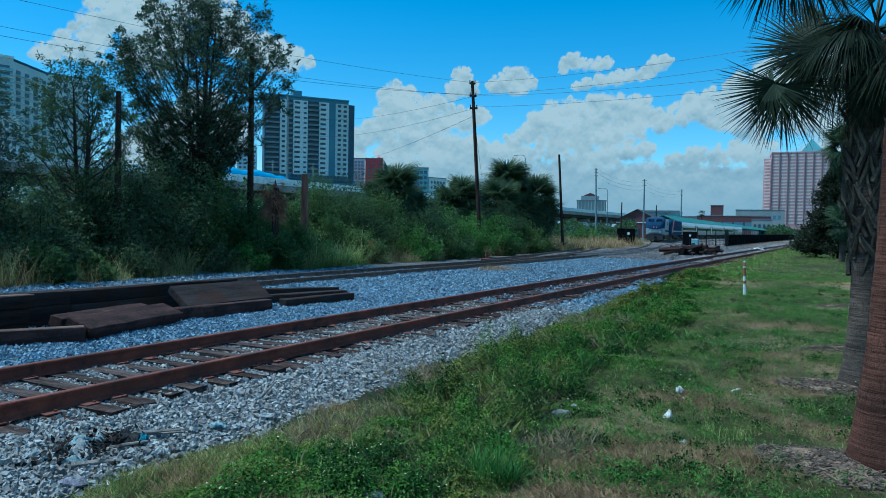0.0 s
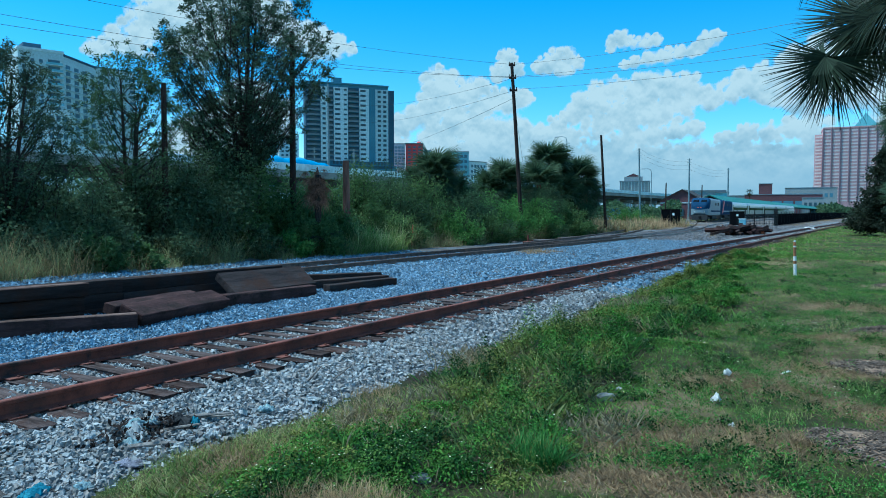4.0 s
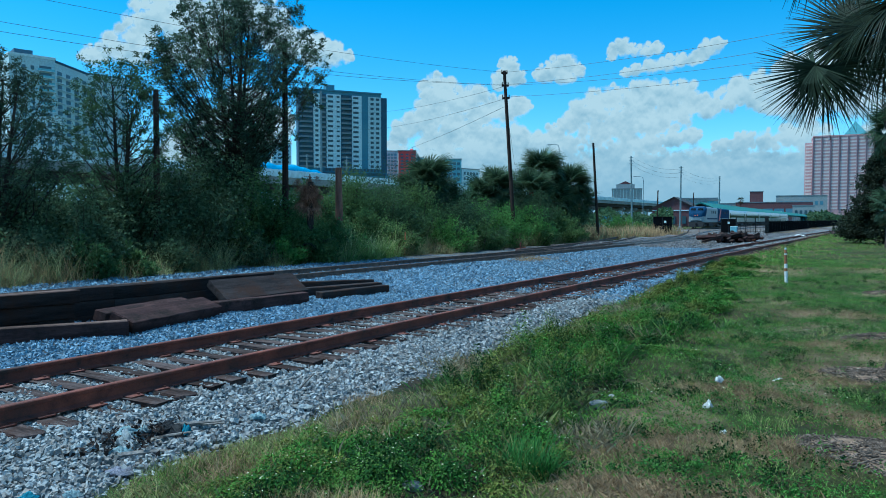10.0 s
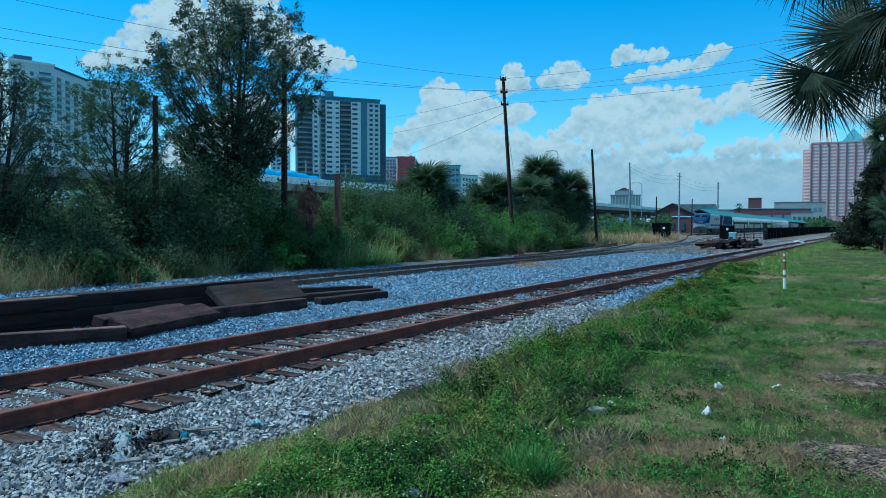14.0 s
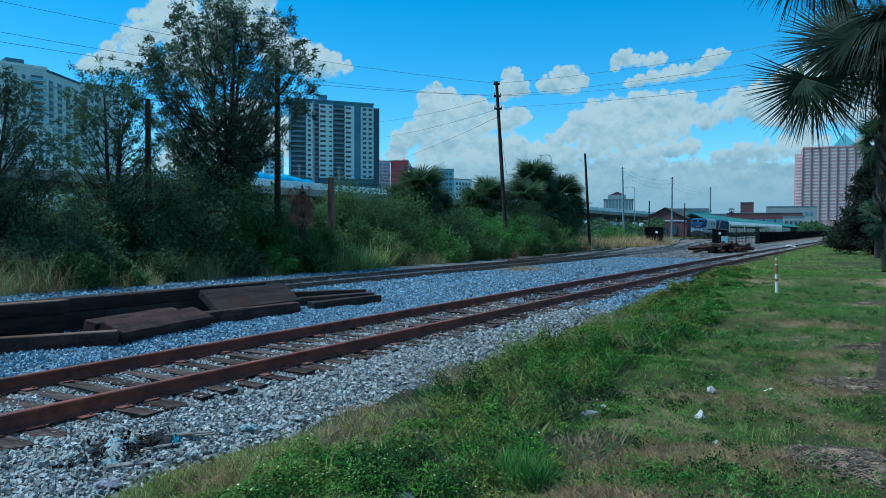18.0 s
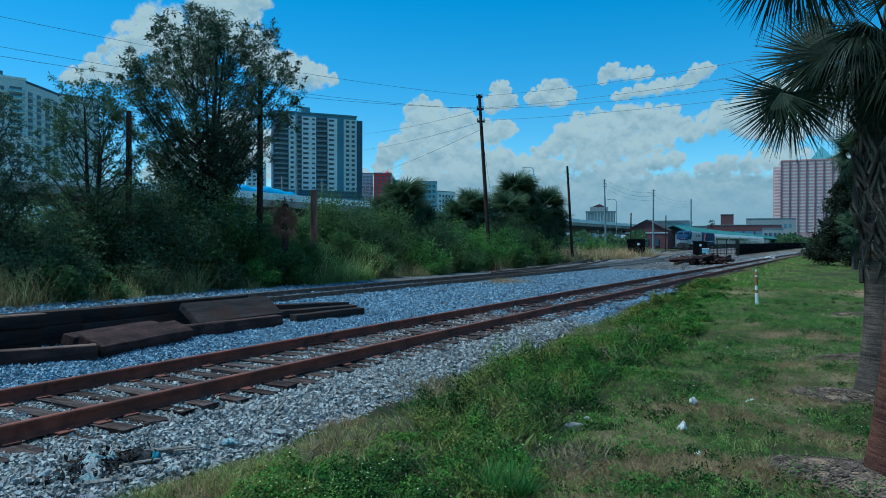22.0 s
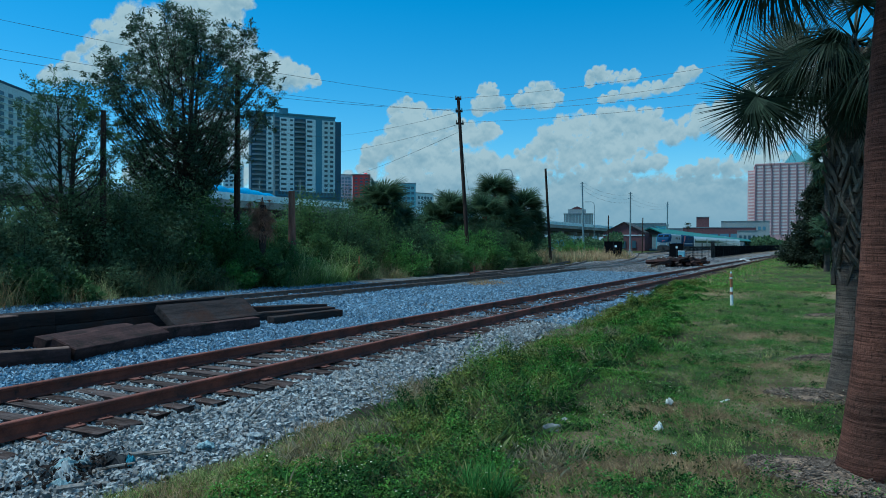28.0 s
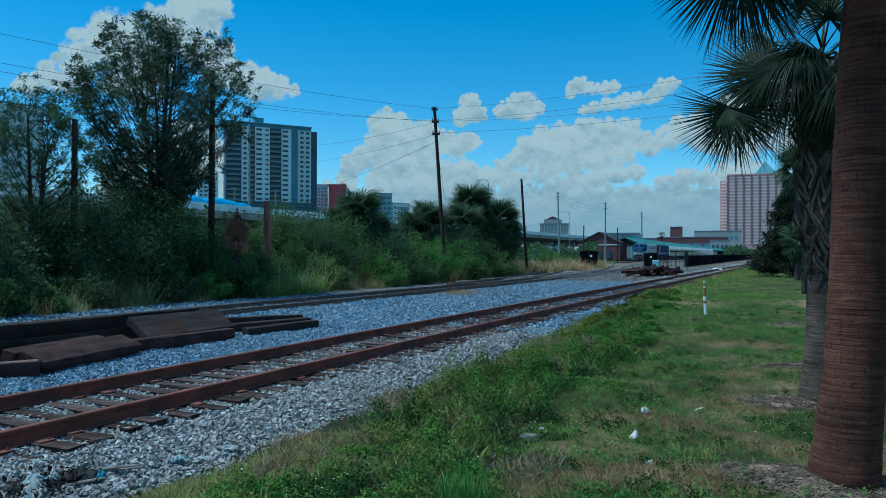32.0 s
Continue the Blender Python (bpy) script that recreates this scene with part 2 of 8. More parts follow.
PALM_BARK = ringed_bark("ringed_palm_bark", (0.052, 0.024, 0.019), (0.145, 0.070, 0.053), (0.02, 0.012, 0.010))
GREY_PALM_BARK = ringed_bark("grey_palm_bark", (0.045, 0.037, 0.033), (0.135, 0.11, 0.096), (0.03, 0.026, 0.024))
BOOT = surface("grey_leaf_base", (0.06, 0.047, 0.038), (0.20, 0.165, 0.135), 7, 40, 0.9, 0, 0.8, stretch=(2, 2, 0.5), vary=0.5)
POLE_WOOD = surface("weathered_pole_wood", (0.022, 0.016, 0.014), (0.075, 0.05, 0.042), 3, 30, 0.9, 0, 0.5, stretch=(3, 3, 0.3))
STEEL_POLE = surface("galvanised_pole", (0.16, 0.22, 0.25), (0.26, 0.33, 0.36), 2, 20, 0.6, 0.3, 0.1)
WIRE = surface("black_cable", (0.02, 0.022, 0.025), (0.035, 0.04, 0.045), 2, 20, 0.6, 0.2, 0)


# ---- mesh helpers ----
def empty(name, m=None):
    ob = new(name)
    if m is not None:
        ob.matrix_world = m
    return ob


def put(name, mesh, material, parent=None, label="", m=None):
    """Link a mesh as one object, under a parent if there is one."""
    if material is not None and not mesh.materials:
        mesh.materials.append(material)
    ob = new(name, mesh)
    if m is not None:
        ob.matrix_basis = m
    if parent is not None:
        ob.parent = parent
    if label:
        ob["label"] = label
    return ob


def mesh_of(bm, name="mesh", smooth=False):
    me = bpy.data.meshes.new(name)
    bm.to_mesh(me)
    bm.free()
    if smooth:
        me.polygons.foreach_set("use_smooth", [True] * len(me.polygons))
    return me


def part(name, bm, material, parent, label="", m=None, smooth=False):
    return put(name, mesh_of(bm, name, smooth), material, parent, label, m)


def add_box(bm, cx, cy, cz, sx, sy, sz, bevel=0.0, m=None):
    r = bmesh.ops.create_cube(bm, size=1.0, matrix=(m or Matrix()) @ Matrix.Translation((cx, cy, cz)) @ Matrix.Diagonal((sx, sy, sz, 1)))
    if bevel:
        ed = list({e for v in r["verts"] for e in v.link_edges})
        bmesh.ops.bevel(bm, geom=ed, offset=bevel, segments=2, affect="EDGES", profile=0.6)
    return bm


def box(cx, cy, cz, sx, sy, sz, bevel=0.0, m=None):
    return add_box(bmesh.new(), cx, cy, cz, sx, sy, sz, bevel, m)


def add_rod(bm, p, q, r0, r1=None, n=8):
    p, q = Vector(p), Vector(q)
    d = q - p
    m = Matrix.Translation((p + q) / 2) @ d.to_track_quat("Z", "Y").to_matrix().to_4x4()
    bmesh.ops.create_cone(bm, cap_ends=True, segments=n, radius1=r0, radius2=r0 if r1 is None else r1, depth=d.length, matrix=m)
    return bm


def rod(p, q, r0, r1=None, n=8):
    return add_rod(bmesh.new(), p, q, r0, r1, n)


def fast_mesh(name, verts, faces, smooth=False):
    """A mesh from an (n, 3) and an (m, k) array, quickly."""
    me = bpy.data.meshes.new(name)
    k = faces.shape[1]
    me.vertices.add(len(verts))
    me.vertices.foreach_set("co", np.ascontiguousarray(verts, dtype=np.float32).ravel())
    me.loops.add(faces.size)
    me.loops.foreach_set("vertex_index", np.ascontiguousarray(faces, dtype=np.int32).ravel())
    me.polygons.add(len(faces))
    me.polygons.foreach_set("loop_start", np.arange(0, faces.size, k, dtype=np.int32))
    me.polygons.foreach_set("use_smooth", np.full(len(faces), bool(smooth)))
    me.update(calc_edges=True)
    return me


def scatter(name, tv, tf, locs, rots, scales, smooth=False):
    """One mesh of many copies of a small shape: rots (n, 3, 3), scales (n,) or (n, 3)."""
    tv, tf = np.asarray(tv, float), np.asarray(tf, int)
    n = len(locs)
    s = np.asarray(scales, float)
    s = s[:, None, None] if s.ndim == 1 else s[:, None, :]
    v = np.einsum("nij,nkj->nki", rots, tv[None] * s) + np.asarray(locs)[:, None, :]
    f = tf[None] + (np.arange(n) * len(tv))[:, None, None]
    return fast_mesh(name, v.reshape(-1, 3), f.reshape(-1, tf.shape[1]), smooth)


def rot_z(a):
    c, s, o, i = np.cos(a), np.sin(a), np.zeros_like(a), np.ones_like(a)
    return np.stack([np.stack([c, -s, o], -1), np.stack([s, c, o], -1), np.stack([o, o, i], -1)], 1)


def rot_x(a):
    c, s, o, i = np.cos(a), np.sin(a), np.zeros_like(a), np.ones_like(a)
    return np.stack([np.stack([i, o, o], -1), np.stack([o, c, -s], -1), np.stack([o, s, c], -1)], 1)


def any_turn(rng, n):
    return rot_z(rng.uniform(0, 6.283, n)) @ rot_x(rng.uniform(0, 3.1416, n)) @ rot_z(rng.uniform(0, 6.283, n))


def tube(bm, pts, radii, n=7):
    """A tapered tube along points."""
    rings = []
    for i, p in enumerate(pts):
        a = Vector(pts[max(i - 1, 0)])
        b = Vector(pts[min(i + 1, len(pts) - 1)])
        q = Vector((0, 0, 1)).rotation_difference(b - a)
        rings.append([bm.verts.new(Vector(p) + q @ Vector((math.cos(6.2832 * k / n) * radii[i], math.sin(6.2832 * k / n) * radii[i], 0))) for k in range(n)])
    for a, b in zip(rings, rings[1:]):
        for k in range(n):
            bm.faces.new((a[k], a[(k + 1) % n], b[(k + 1) % n], b[k]))
    bm.faces.new(rings[-1])
    bm.faces.new(rings[0][::-1])
    return bm


def smooth_path(pts, step):
    """Points at even steps on a Catmull-Rom curve through pts (x, y)."""
    p = [Vector(a) for a in pts]
    p = [2 * p[0] - p[1]] + p + [2 * p[-1] - p[-2]]
    fine = []
    for a, b, c, d in zip(p, p[1:], p[2:], p[3:]):
        for i in range(24):
            t = i / 24
            fine.append(0.5 * (2 * b + (c - a) * t + (2 * a - 5 * b + 4 * c - d) * t * t + (3 * b - a - 3 * c + d) * t ** 3))
    fine.append(p[-2])
    out, acc = [fine[0]], 0.0
    for a, b in zip(fine, fine[1:]):
        ln = (b - a).length
        while ln > 1e-9 and acc + ln >= step * len(out):
            out.append(a.lerp(b, (step * len(out) - acc) / ln))
        acc += ln
    return out


# ---- ground ----
def ground_height(x, y):
    """Gentle relief: the grass bank beside the line, the beds of the tracks."""
    x, y = np.asarray(x, float), np.asarray(y, float)
    edge = -4.2 - 0.07 * np.clip(y - 2, 0, 30) - 0.02 * np.clip(y - 32, 0, 200)
    bank = 1 / (1 + np.exp(np.clip(-(x - edge - 0.6) * 2.2, -40, 40)))
    near = np.exp(-np.hypot(x, y) / 90)
    lump = 0.05 * np.sin(x * 1.7 + 0.6 * y) + 0.04 * np.sin(y * 1.1 - x * 0.7 + 2) + 0.03 * np.sin(2.9 * x + 1.3) * np.sin(2.3 * y)
    return -0.16 + 0.14 * bank + lump * bank * near


BARE = ((0.12, 5.95, 0.68, 0.5), (0.0, 9.3, 0.6, 0.42), (0.25, 11.7, 0.7, 0.4), (0.8, 6.0, 0.8, 0.6), (0.5, 20.0, 1.0, 0.5))


def bare_amount(x, y):
    v = np.zeros_like(x)
    for cx, cy, rx, ry in BARE:
        v = np.maximum(v, np.exp(-(((x - cx) / rx) ** 2 + ((y - cy) / ry) ** 2) * 1.2))
    return v


DRY_SPOTS = ((-0.72, 5.62, 0.45, 0.30), (-1.45, 5.40, 0.40, 0.25), (-1.45, 7.45, 0.35, 0.35), (-1.55, 5.05, 0.42, 0.26), (-1.35, 4.3, 0.5, 0.22), (-0.6, 4.2, 0.7, 0.35), (-1.2, 7.6, 0.5, 0.3), (-0.9, 11.0, 0.9, 0.4), (-3.0, 10.2, 0.6, 0.6), (-0.6, 14.5, 1.2, 0.5), (-4.3, 7.6, 0.5, 1.2), (-3.2, 2.7, 0.7, 0.4), (-0.5, 9.0, 0.5, 0.3), (0.2, 7.3, 0.8, 0.4), (-3.5, 26, 2.0, 3.0), (0.5, 28, 2.5, 2.5))


def dry_amount(x, y):
    """Where the grass has dried out: a few known spots and a faint uneven pattern."""
    v = 0.25 + 0.25 * np.sin(x * 1.9 + 1.7 * np.sin(y * 0.75)) * np.sin(y * 1.3 + 0.8 * x + 1.0) + 0.22 * np.sin(x * 5.3 + 1.4 * np.sin(y * 2.9)) * np.sin(y * 4.1 + 2.2 * x)
    v = np.maximum(v, 0.02)
    for cx, cy, rx, ry in DRY_SPOTS:
        v = np.maximum(v, np.exp(-(((x - cx) / rx) ** 2 + ((y - cy) / ry) ** 2)))
    return v


# leafy mounds of the weed band: x, y, radius, height
NEAR_MOUNDS = ((-3.48, 3.89, 0.40, 0.13), (-3.04, 3.40, 0.45, 0.10), (-4.17, 6.5, 0.45, 0.20), (-3.05, 5.59, 0.45, 0.24), (-2.25, 5.0, 0.36, 0.27), (-2.49, 3.74, 0.35, 0.10), (-2.45, 4.3, 0.42, 0.19), (-2.9, 4.15, 0.4, 0.17), (-2.15, 4.62, 0.32, 0.17), (-2.6, 5.35, 0.45, 0.30), (-2.91, 7.28, 0.6, 0.36), (-2.97, 8.34, 0.5, 0.36),
               (-4.2, 9.48, 0.6, 0.26), (-3.45, 6.4, 0.55, 0.30), (-2.5, 6.2, 0.32, 0.30), (-3.6, 8.2, 0.6, 0.28), (-2.5, 9.9, 0.45, 0.36), (-3.5, 9.6, 0.5, 0.28), (-2.9, 4.7, 0.4, 0.16), (-3.5, 4.9, 0.4, 0.13))
FAR_MOUNDS = ((-3.0, 11.4, 0.7, 0.24), (-2.6, 12.5, 0.6, 0.22), (-3.9, 11.5, 0.5, 0.15), (-3.2, 14, 0.8, 0.19), (-4.0, 14.5, 0.7, 0.14), (-3.5, 17, 0.9, 0.18), (-4.3, 19.5, 0.9, 0.24), (-4.2, 22.5, 1.1, 0.18), (-4.8, 27.5, 1.3, 0.16), (-5.1, 32, 1.3, 0.15))
BROWN_WEEDS = np.array(((-3.45, 5.35, 0.25), (-3.2, 4.9, 0.2), (-3.12, 10.18, 0.5), (-3.67, 11.1, 0.5), (-4.25, 7.57, 0.45), (-3.05, 6.85, 0.28), (-1.95, 5.2, 0.32), (-3.8, 4.85, 0.4), (-3.9, 13.5, 0.6), (-3.6, 5.7, 0.3)))


def mound_height(x, y):
    v = np.zeros_like(x)
    for cx, cy, r, h in NEAR_MOUNDS + FAR_MOUNDS:
        v = np.maximum(v, 1.25 * h * np.exp(-(((x - cx) ** 2 + (y - cy) ** 2) / (r * r)) ** 2.2))
    return v


def build_ground():
    xs = np.unique(np.concatenate([np.linspace(-9, 9, 109), np.array([-2600, -1200, -500, -200, -90, -50, -30, -20, -14, -11, 18, 25, 40, 80, 200, 600, 1500, 2600])]))
    ys = np.unique(np.concatenate([np.linspace(-4, 40, 177), np.array([-2600, -900, -300, -80, -30, -12, 45, 52, 60, 75, 100, 150, 250, 500, 1000, 2000, 3200])]))
    gx, gy = np.meshgrid(xs, ys)
    v = np.stack([gx, gy, ground_height(gx, gy)], -1).reshape(-1, 3)
    w, h = len(xs), len(ys)
    i = (np.arange(h - 1)[:, None] * w + np.arange(w - 1)[None]).ravel()
    me = fast_mesh("ground", v, np.stack([i, i + 1, i + w + 1, i + w], -1), True)
    dry = np.clip(dry_amount(v[:, 0], v[:, 1]) + bare_amount(v[:, 0], v[:, 1]), 0, 1) * np.exp(-np.hypot(v[:, 0], v[:, 1]) / 120)
    me.attributes.new("dry", "FLOAT", "POINT").data.foreach_set("value", dry.astype(np.float32))
    # where the ground takes the darkened soil of the weed gaps
    gap_shade = np.clip(mound_height(v[:, 0], v[:, 1]) / 0.12, 0, 1)
    me.attributes.new("gap_shade", "FLOAT", "POINT").data.foreach_set("value", gap_shade.astype(np.float32))
    tagged(put("ground", me, GRASS_SOIL), "uneven grassy soil with dry patches", "ground", kind="structure")


build_ground()

TRACK_1 = [(-6.92, -60), (-6.93, 0), (-6.92, 20), (-6.75, 40), (-6.35, 65), (-5.6, 110), (-4.6, 160), (-3.0, 260), (-1.0, 420)]
TRACK_2 = [(-15.1, -60), (-15.0, 0), (-14.95, 20), (-14.75, 40), (-14.7, 52), (-15.5, 65), (-18.0, 81), (-21.1, 97), (-25.4, 117), (-27.7, 127.5), (-28.5, 134), (-29.5, 146), (-30.5, 158), (-31.4, 172), (-32.2, 200), (-32.6, 300), (-32.7, 450)]
TRACK_3 = [(-14.75, 44), (-14.5, 56), (-15.6, 74), (-18.2, 92), (-20.4, 110), (-22.0, 130), (-23.0, 160), (-23.4, 220), (-23.6, 420)]
SPUR = [(-15.6, 34), (-17.0, 47), (-19.2, 60), (-22.2, 73), (-26, 84)]


def ribbon(name, xs_of, ys, z_of, nx, material, label, category):
    """A strip of ground: xs_of(y) gives its two sides, z_of(u, x, y) its height across."""
    v = []
    for y in ys:
        a, b = xs_of(y)
        for k in range(nx):
            u = k / (nx - 1)
            x = a + (b - a) * u
            v.append((x, y, z_of(u, x, y)))
    h = len(ys)
    i = (np.arange(h - 1)[:, None] * nx + np.arange(nx - 1)[None]).ravel()
    me = fast_mesh(name, np.array(v), np.stack([i, i + 1, i + nx + 1, i + nx], -1), True)
    return tagged(put(name, me, material), label, category, kind="structure")


def grass_edge(y):
    return -4.2 - 0.055 * max(0, min(y - 2, 33)) - 0.004 * max(0, y - 35) + 0.16 * math.sin(y * 1.3) + 0.1 * math.sin(y * 2.9 + 1)


def bed_height(u, x, y):
    z = -0.03 + 0.02 * math.sin(x * 5.1 + y * 3.3) * math.sin(y * 2.1)
    side = (x - (-5.55)) / 1.3
    if x > -5.55:
        z -= 0.13 * min(1, max(0, side)) ** 1.2
    if abs(x + 6.92) < 1.35:
        z -= 0.018
    if -8.5 > x > -13.0:
        z -= 0.03
    return z - (0.10 if u in (0.0, 1.0) else 0.0)


BED_YS = [-60, -30, -12, -4] + [0.5 * i for i in range(0, 60)] + [30 + 2 * i for i in range(25)] + [80, 90, 100, 120, 150, 200, 280, 420]
ribbon("ballast_bed", lambda y: (-18.6 - 0.6 * math.sin(y * 0.31) - 0.02 * max(0, y - 20) - (0.22 * max(0, y - 62) if y < 110 else 10.5), grass_edge(y) + 0.15), BED_YS, bed_height, 60, BALLAST, "grey crushed stone ballast between the tracks", "ballast")


ribbon("yard_gravel", lambda y: (-18.3 - 0.6 * math.sin(y * 0.31) - 0.02 * max(0, y - 20) - (0.22 * max(0, y - 62) if y < 110 else 10.5), -8.7 - 0.6 * math.sin(y * 0.4) if y < 60 else -8.3 + 0.012 * (y - 60)), [46 + 2 * i for i in range(17)] + [80, 90, 100, 120, 150, 200, 280, 420], lambda u, x, y: bed_height(0.5, x, y) + (0.014 if 0.0 < u < 1.0 else -0.04), 50, YARD, "brown gravel and dirt of the yard", "gravel")
ribbon("dirt_verge", lambda y: (-20.6 - 0.02 * max(0, y - 20), -18.0 - 0.5 * math.sin(y * 0.7) - 0.02 * max(0, y - 20)), [4 + 0.8 * i for i in range(64)], lambda u, x, y: -0.05 + 0.03 * math.sin(3 * x + 2 * y) - (0.12 if u in (0.0, 1.0) else 0.0), 14, YARD, "brown dirt verge under the far plants", "dirt")


def rail_mesh(path, z0, offset):
    """A flat-bottomed rail along a path, head up."""
    prof = [(-0.065, 0), (0.065, 0), (0.065, 0.012), (0.012, 0.03), (0.010, 0.105), (0.034, 0.115), (0.036, 0.142), (0.028, 0.15), (-0.028, 0.15), (-0.036, 0.142), (-0.034, 0.115), (-0.010, 0.105), (-0.012, 0.03), (-0.065, 0.012)]
    n = len(prof)
    v = []
    for i, p in enumerate(path):
        d = (path[min(i + 1, len(path) - 1)] - path[max(i - 1, 0)]).normalized()
        side = Vector((d.y, -d.x))
        for a, b in prof:
            q = p + side * (offset + a)
            v.append((q.x, q.y, z0 + b))
    f = [(i * n + k, i * n + (k + 1) % n, (i + 1) * n + (k + 1) % n, (i + 1) * n + k) for i in range(len(path) - 1) for k in range(n)]
    return fast_mesh("rail", np.array(v), np.array(f))


def tie_shape(seed):
    rng = random.Random(seed)
    bm = box(0, 0, 0, 2.5, 0.205, 0.16, 0.016)
    for v in bm.verts:
        v.co += Vector((rng.uniform(-0.03, 0.03), rng.uniform(-0.02, 0.02), rng.uniform(-0.014, 0.010)))
    return mesh_of(bm, "tie")


TIE_STEP = 0.37524
TIE_SHAPES = [tie_shape(i) for i in range(6)]


def build_track(points, ties, label, rail_material, z0=0.0, step=1.0, plates=False, tie_z=-0.085, tie_step=0.5):
    track = tagged(empty("railway_track"), label, "railway track", kind="structure")
    path = smooth_path(points, step)
    for off in (-0.7525, 0.7525):
        put("rail", rail_mesh(path, z0, off), rail_material, track, "rusty steel rail")
    rng = random.Random(5)
    if ties:
        near, far = [], []
        run = smooth_path(points, tie_step)
        for a, b in zip(run, run[1:]):
            if ties[0] < a.y < ties[1]:
                near.append((a, b))
            elif ties[1] <= a.y < ties[2]:
                far.append((a, b))
        pl = box(0, 0, 0, 0.27, 0.15, 0.014, 0.004)
        for s in (-0.085, 0.085):
            add_box(pl, s, 0.04 if s > 0 else -0.04, 0.012, 0.022, 0.022, 0.02)
        plate = mesh_of(pl, "tie_plate")
        plate.materials.append(RUST)
        for a, b in near:
            d = b - a
            m = Matrix.Translation((a.x + rng.uniform(-0.09, 0.09), a.y, tie_z + rng.uniform(-0.015, 0.01))) @ Matrix.Rotation(math.atan2(d.y, d.x) - math.pi / 2 + rng.uniform(-0.045, 0.045), 4, "Z")
            me = rng.choice(TIE_SHAPES)
            ob = put("tie", me, TIE, track, m=m)
            if plates and a.y < 26:
                for off in (-0.7525, 0.7525):
                    put("tie_plate", plate, RUST, ob, m=Matrix.Translation((off, 0, 0.088)))
        if far:
            locs = np.array([(a.x, a.y, tie_z) for a, b in far])
            box_v = np.array([(sx, sy, sz) for sx in (-1.27, 1.27) for sy in (-0.11, 0.11) for sz in (-0.08, 0.08)])
            box_f = [(0, 1, 3, 2), (4, 6, 7, 5), (0, 4, 5, 1), (2, 3, 7, 6), (0, 2, 6, 4), (1, 5, 7, 3)]
            ang = np.array([math.atan2((b - a).y, (b - a).x) - math.pi / 2 for a, b in far])
            me = scatter("far_ties", box_v, box_f, locs, rot_z(ang), np.ones(len(locs)))
            tagged(put("far_ties", me, TIE, track), kind="stuff")
    return track


build_track(TRACK_1, (-3, 60, 150), "rusty rail track on weathered wooden sleepers in ballast", RUST, plates=True, tie_step=TIE_STEP)
build_track(TRACK_2, (8, 75, 110), "dark rusty siding with half-buried sleepers", DARK_RAIL, tie_z=-0.13, z0=-0.02)
build_track(TRACK_3, (50, 100, 101), "curved turnout track of the yard with rails coloured pale as lit", LIT_RAIL, tie_z=-0.13, z0=-0.02)
build_track(SPUR, (), "short curved spur track with dark rails", DARK_RAIL, z0=-0.03)


# ---- clouds: far backdrops that drift slowly, the low bank slower than the small clouds above it ----
# each lobe of a cloud: azimuth, elevation and radius in degrees
POLE_CLOUD = ((-26.53, 11.36, 0.94), (-27.11, 10.94, 0.86), (-26.08, 11.14, 0.86), (-26.66, 12.01, 0.77), (-26.22, 12.13, 0.6), (-27.3, 10.4, 0.5))
WHITE_CLOUD = ((-23.55, 11.3, 0.94), (-22.67, 11.7, 1.02), (-21.8, 11.76, 0.93), (-21.14, 11.44, 0.68), (-23.99, 11.19, 0.6), (-22.01, 11.05, 0.85))
HIGH_CLOUD = ((-18.35, 12.7, 0.66), (-17.72, 12.96, 0.91), (-16.87, 12.79, 0.57), (-16.03, 12.74, 0.7), (-15.2, 12.85, 0.53), (-18.56, 12.3, 0.33))
LONG_CLOUD = ((-17.48, 11.17, 0.45), (-16.85, 11.3, 0.54), (-15.6, 11.49, 0.67), (-14.36, 11.66, 0.71), (-13.55, 11.9, 0.62), (-11.95, 12.19, 0.69), (-11.36, 12.55, 0.73), (-10.97, 12.71, 0.6), (-12.54, 11.83, 0.62), (-10.58, 12.88, 0.35))
BANK_LEFT = ((-31.38, 9.67, 1.53), (-29.57, 9.24, 1.53), (-28.22, 8.57, 1.54), (-26.87, 8.56, 1.32), (-25.75, 8.76, 0.96), (-30.92, 7.04, 2.67), (-28.21, 6.15, 2.68), (-25.08, 8.97, 0.52), (-32.28, 10.75, 0.87), (-32.73, 9.89, 1.09), (-34.53, 7.25, 1.11), (-33.4, 7.7, 1.33), (-35.21, 6.58, 0.89), (-32.28, 8.36, 1.99), (-35.66, 5.78, 0.62), (-44.7, 7.27, 1.51), (-45.57, 5.52, 1.74), (-47.2, 8.6, 1.9), (-48.6, 6.2, 2.2), (-51.5, 5.0, 2.2))
BANK_MIDDLE = ((-19.81, 8.85, 1.27), (-20.67, 8.23, 1.28), (-21.54, 7.6, 1.16), (-22.85, 6.75, 0.93), (-18.31, 9.23, 1.26), (-16.82, 8.96, 1.35), (-15.36, 9.32, 1.34), (-13.92, 9.46, 1.14), (-12.9, 8.99, 1.23), (-11.48, 8.3, 1.14), (-13.49, 7.98, 1.6), (-17.65, 7.29, 2.29), (-15.13, 7.41, 1.8), (-19.35, 6.68, 1.84))
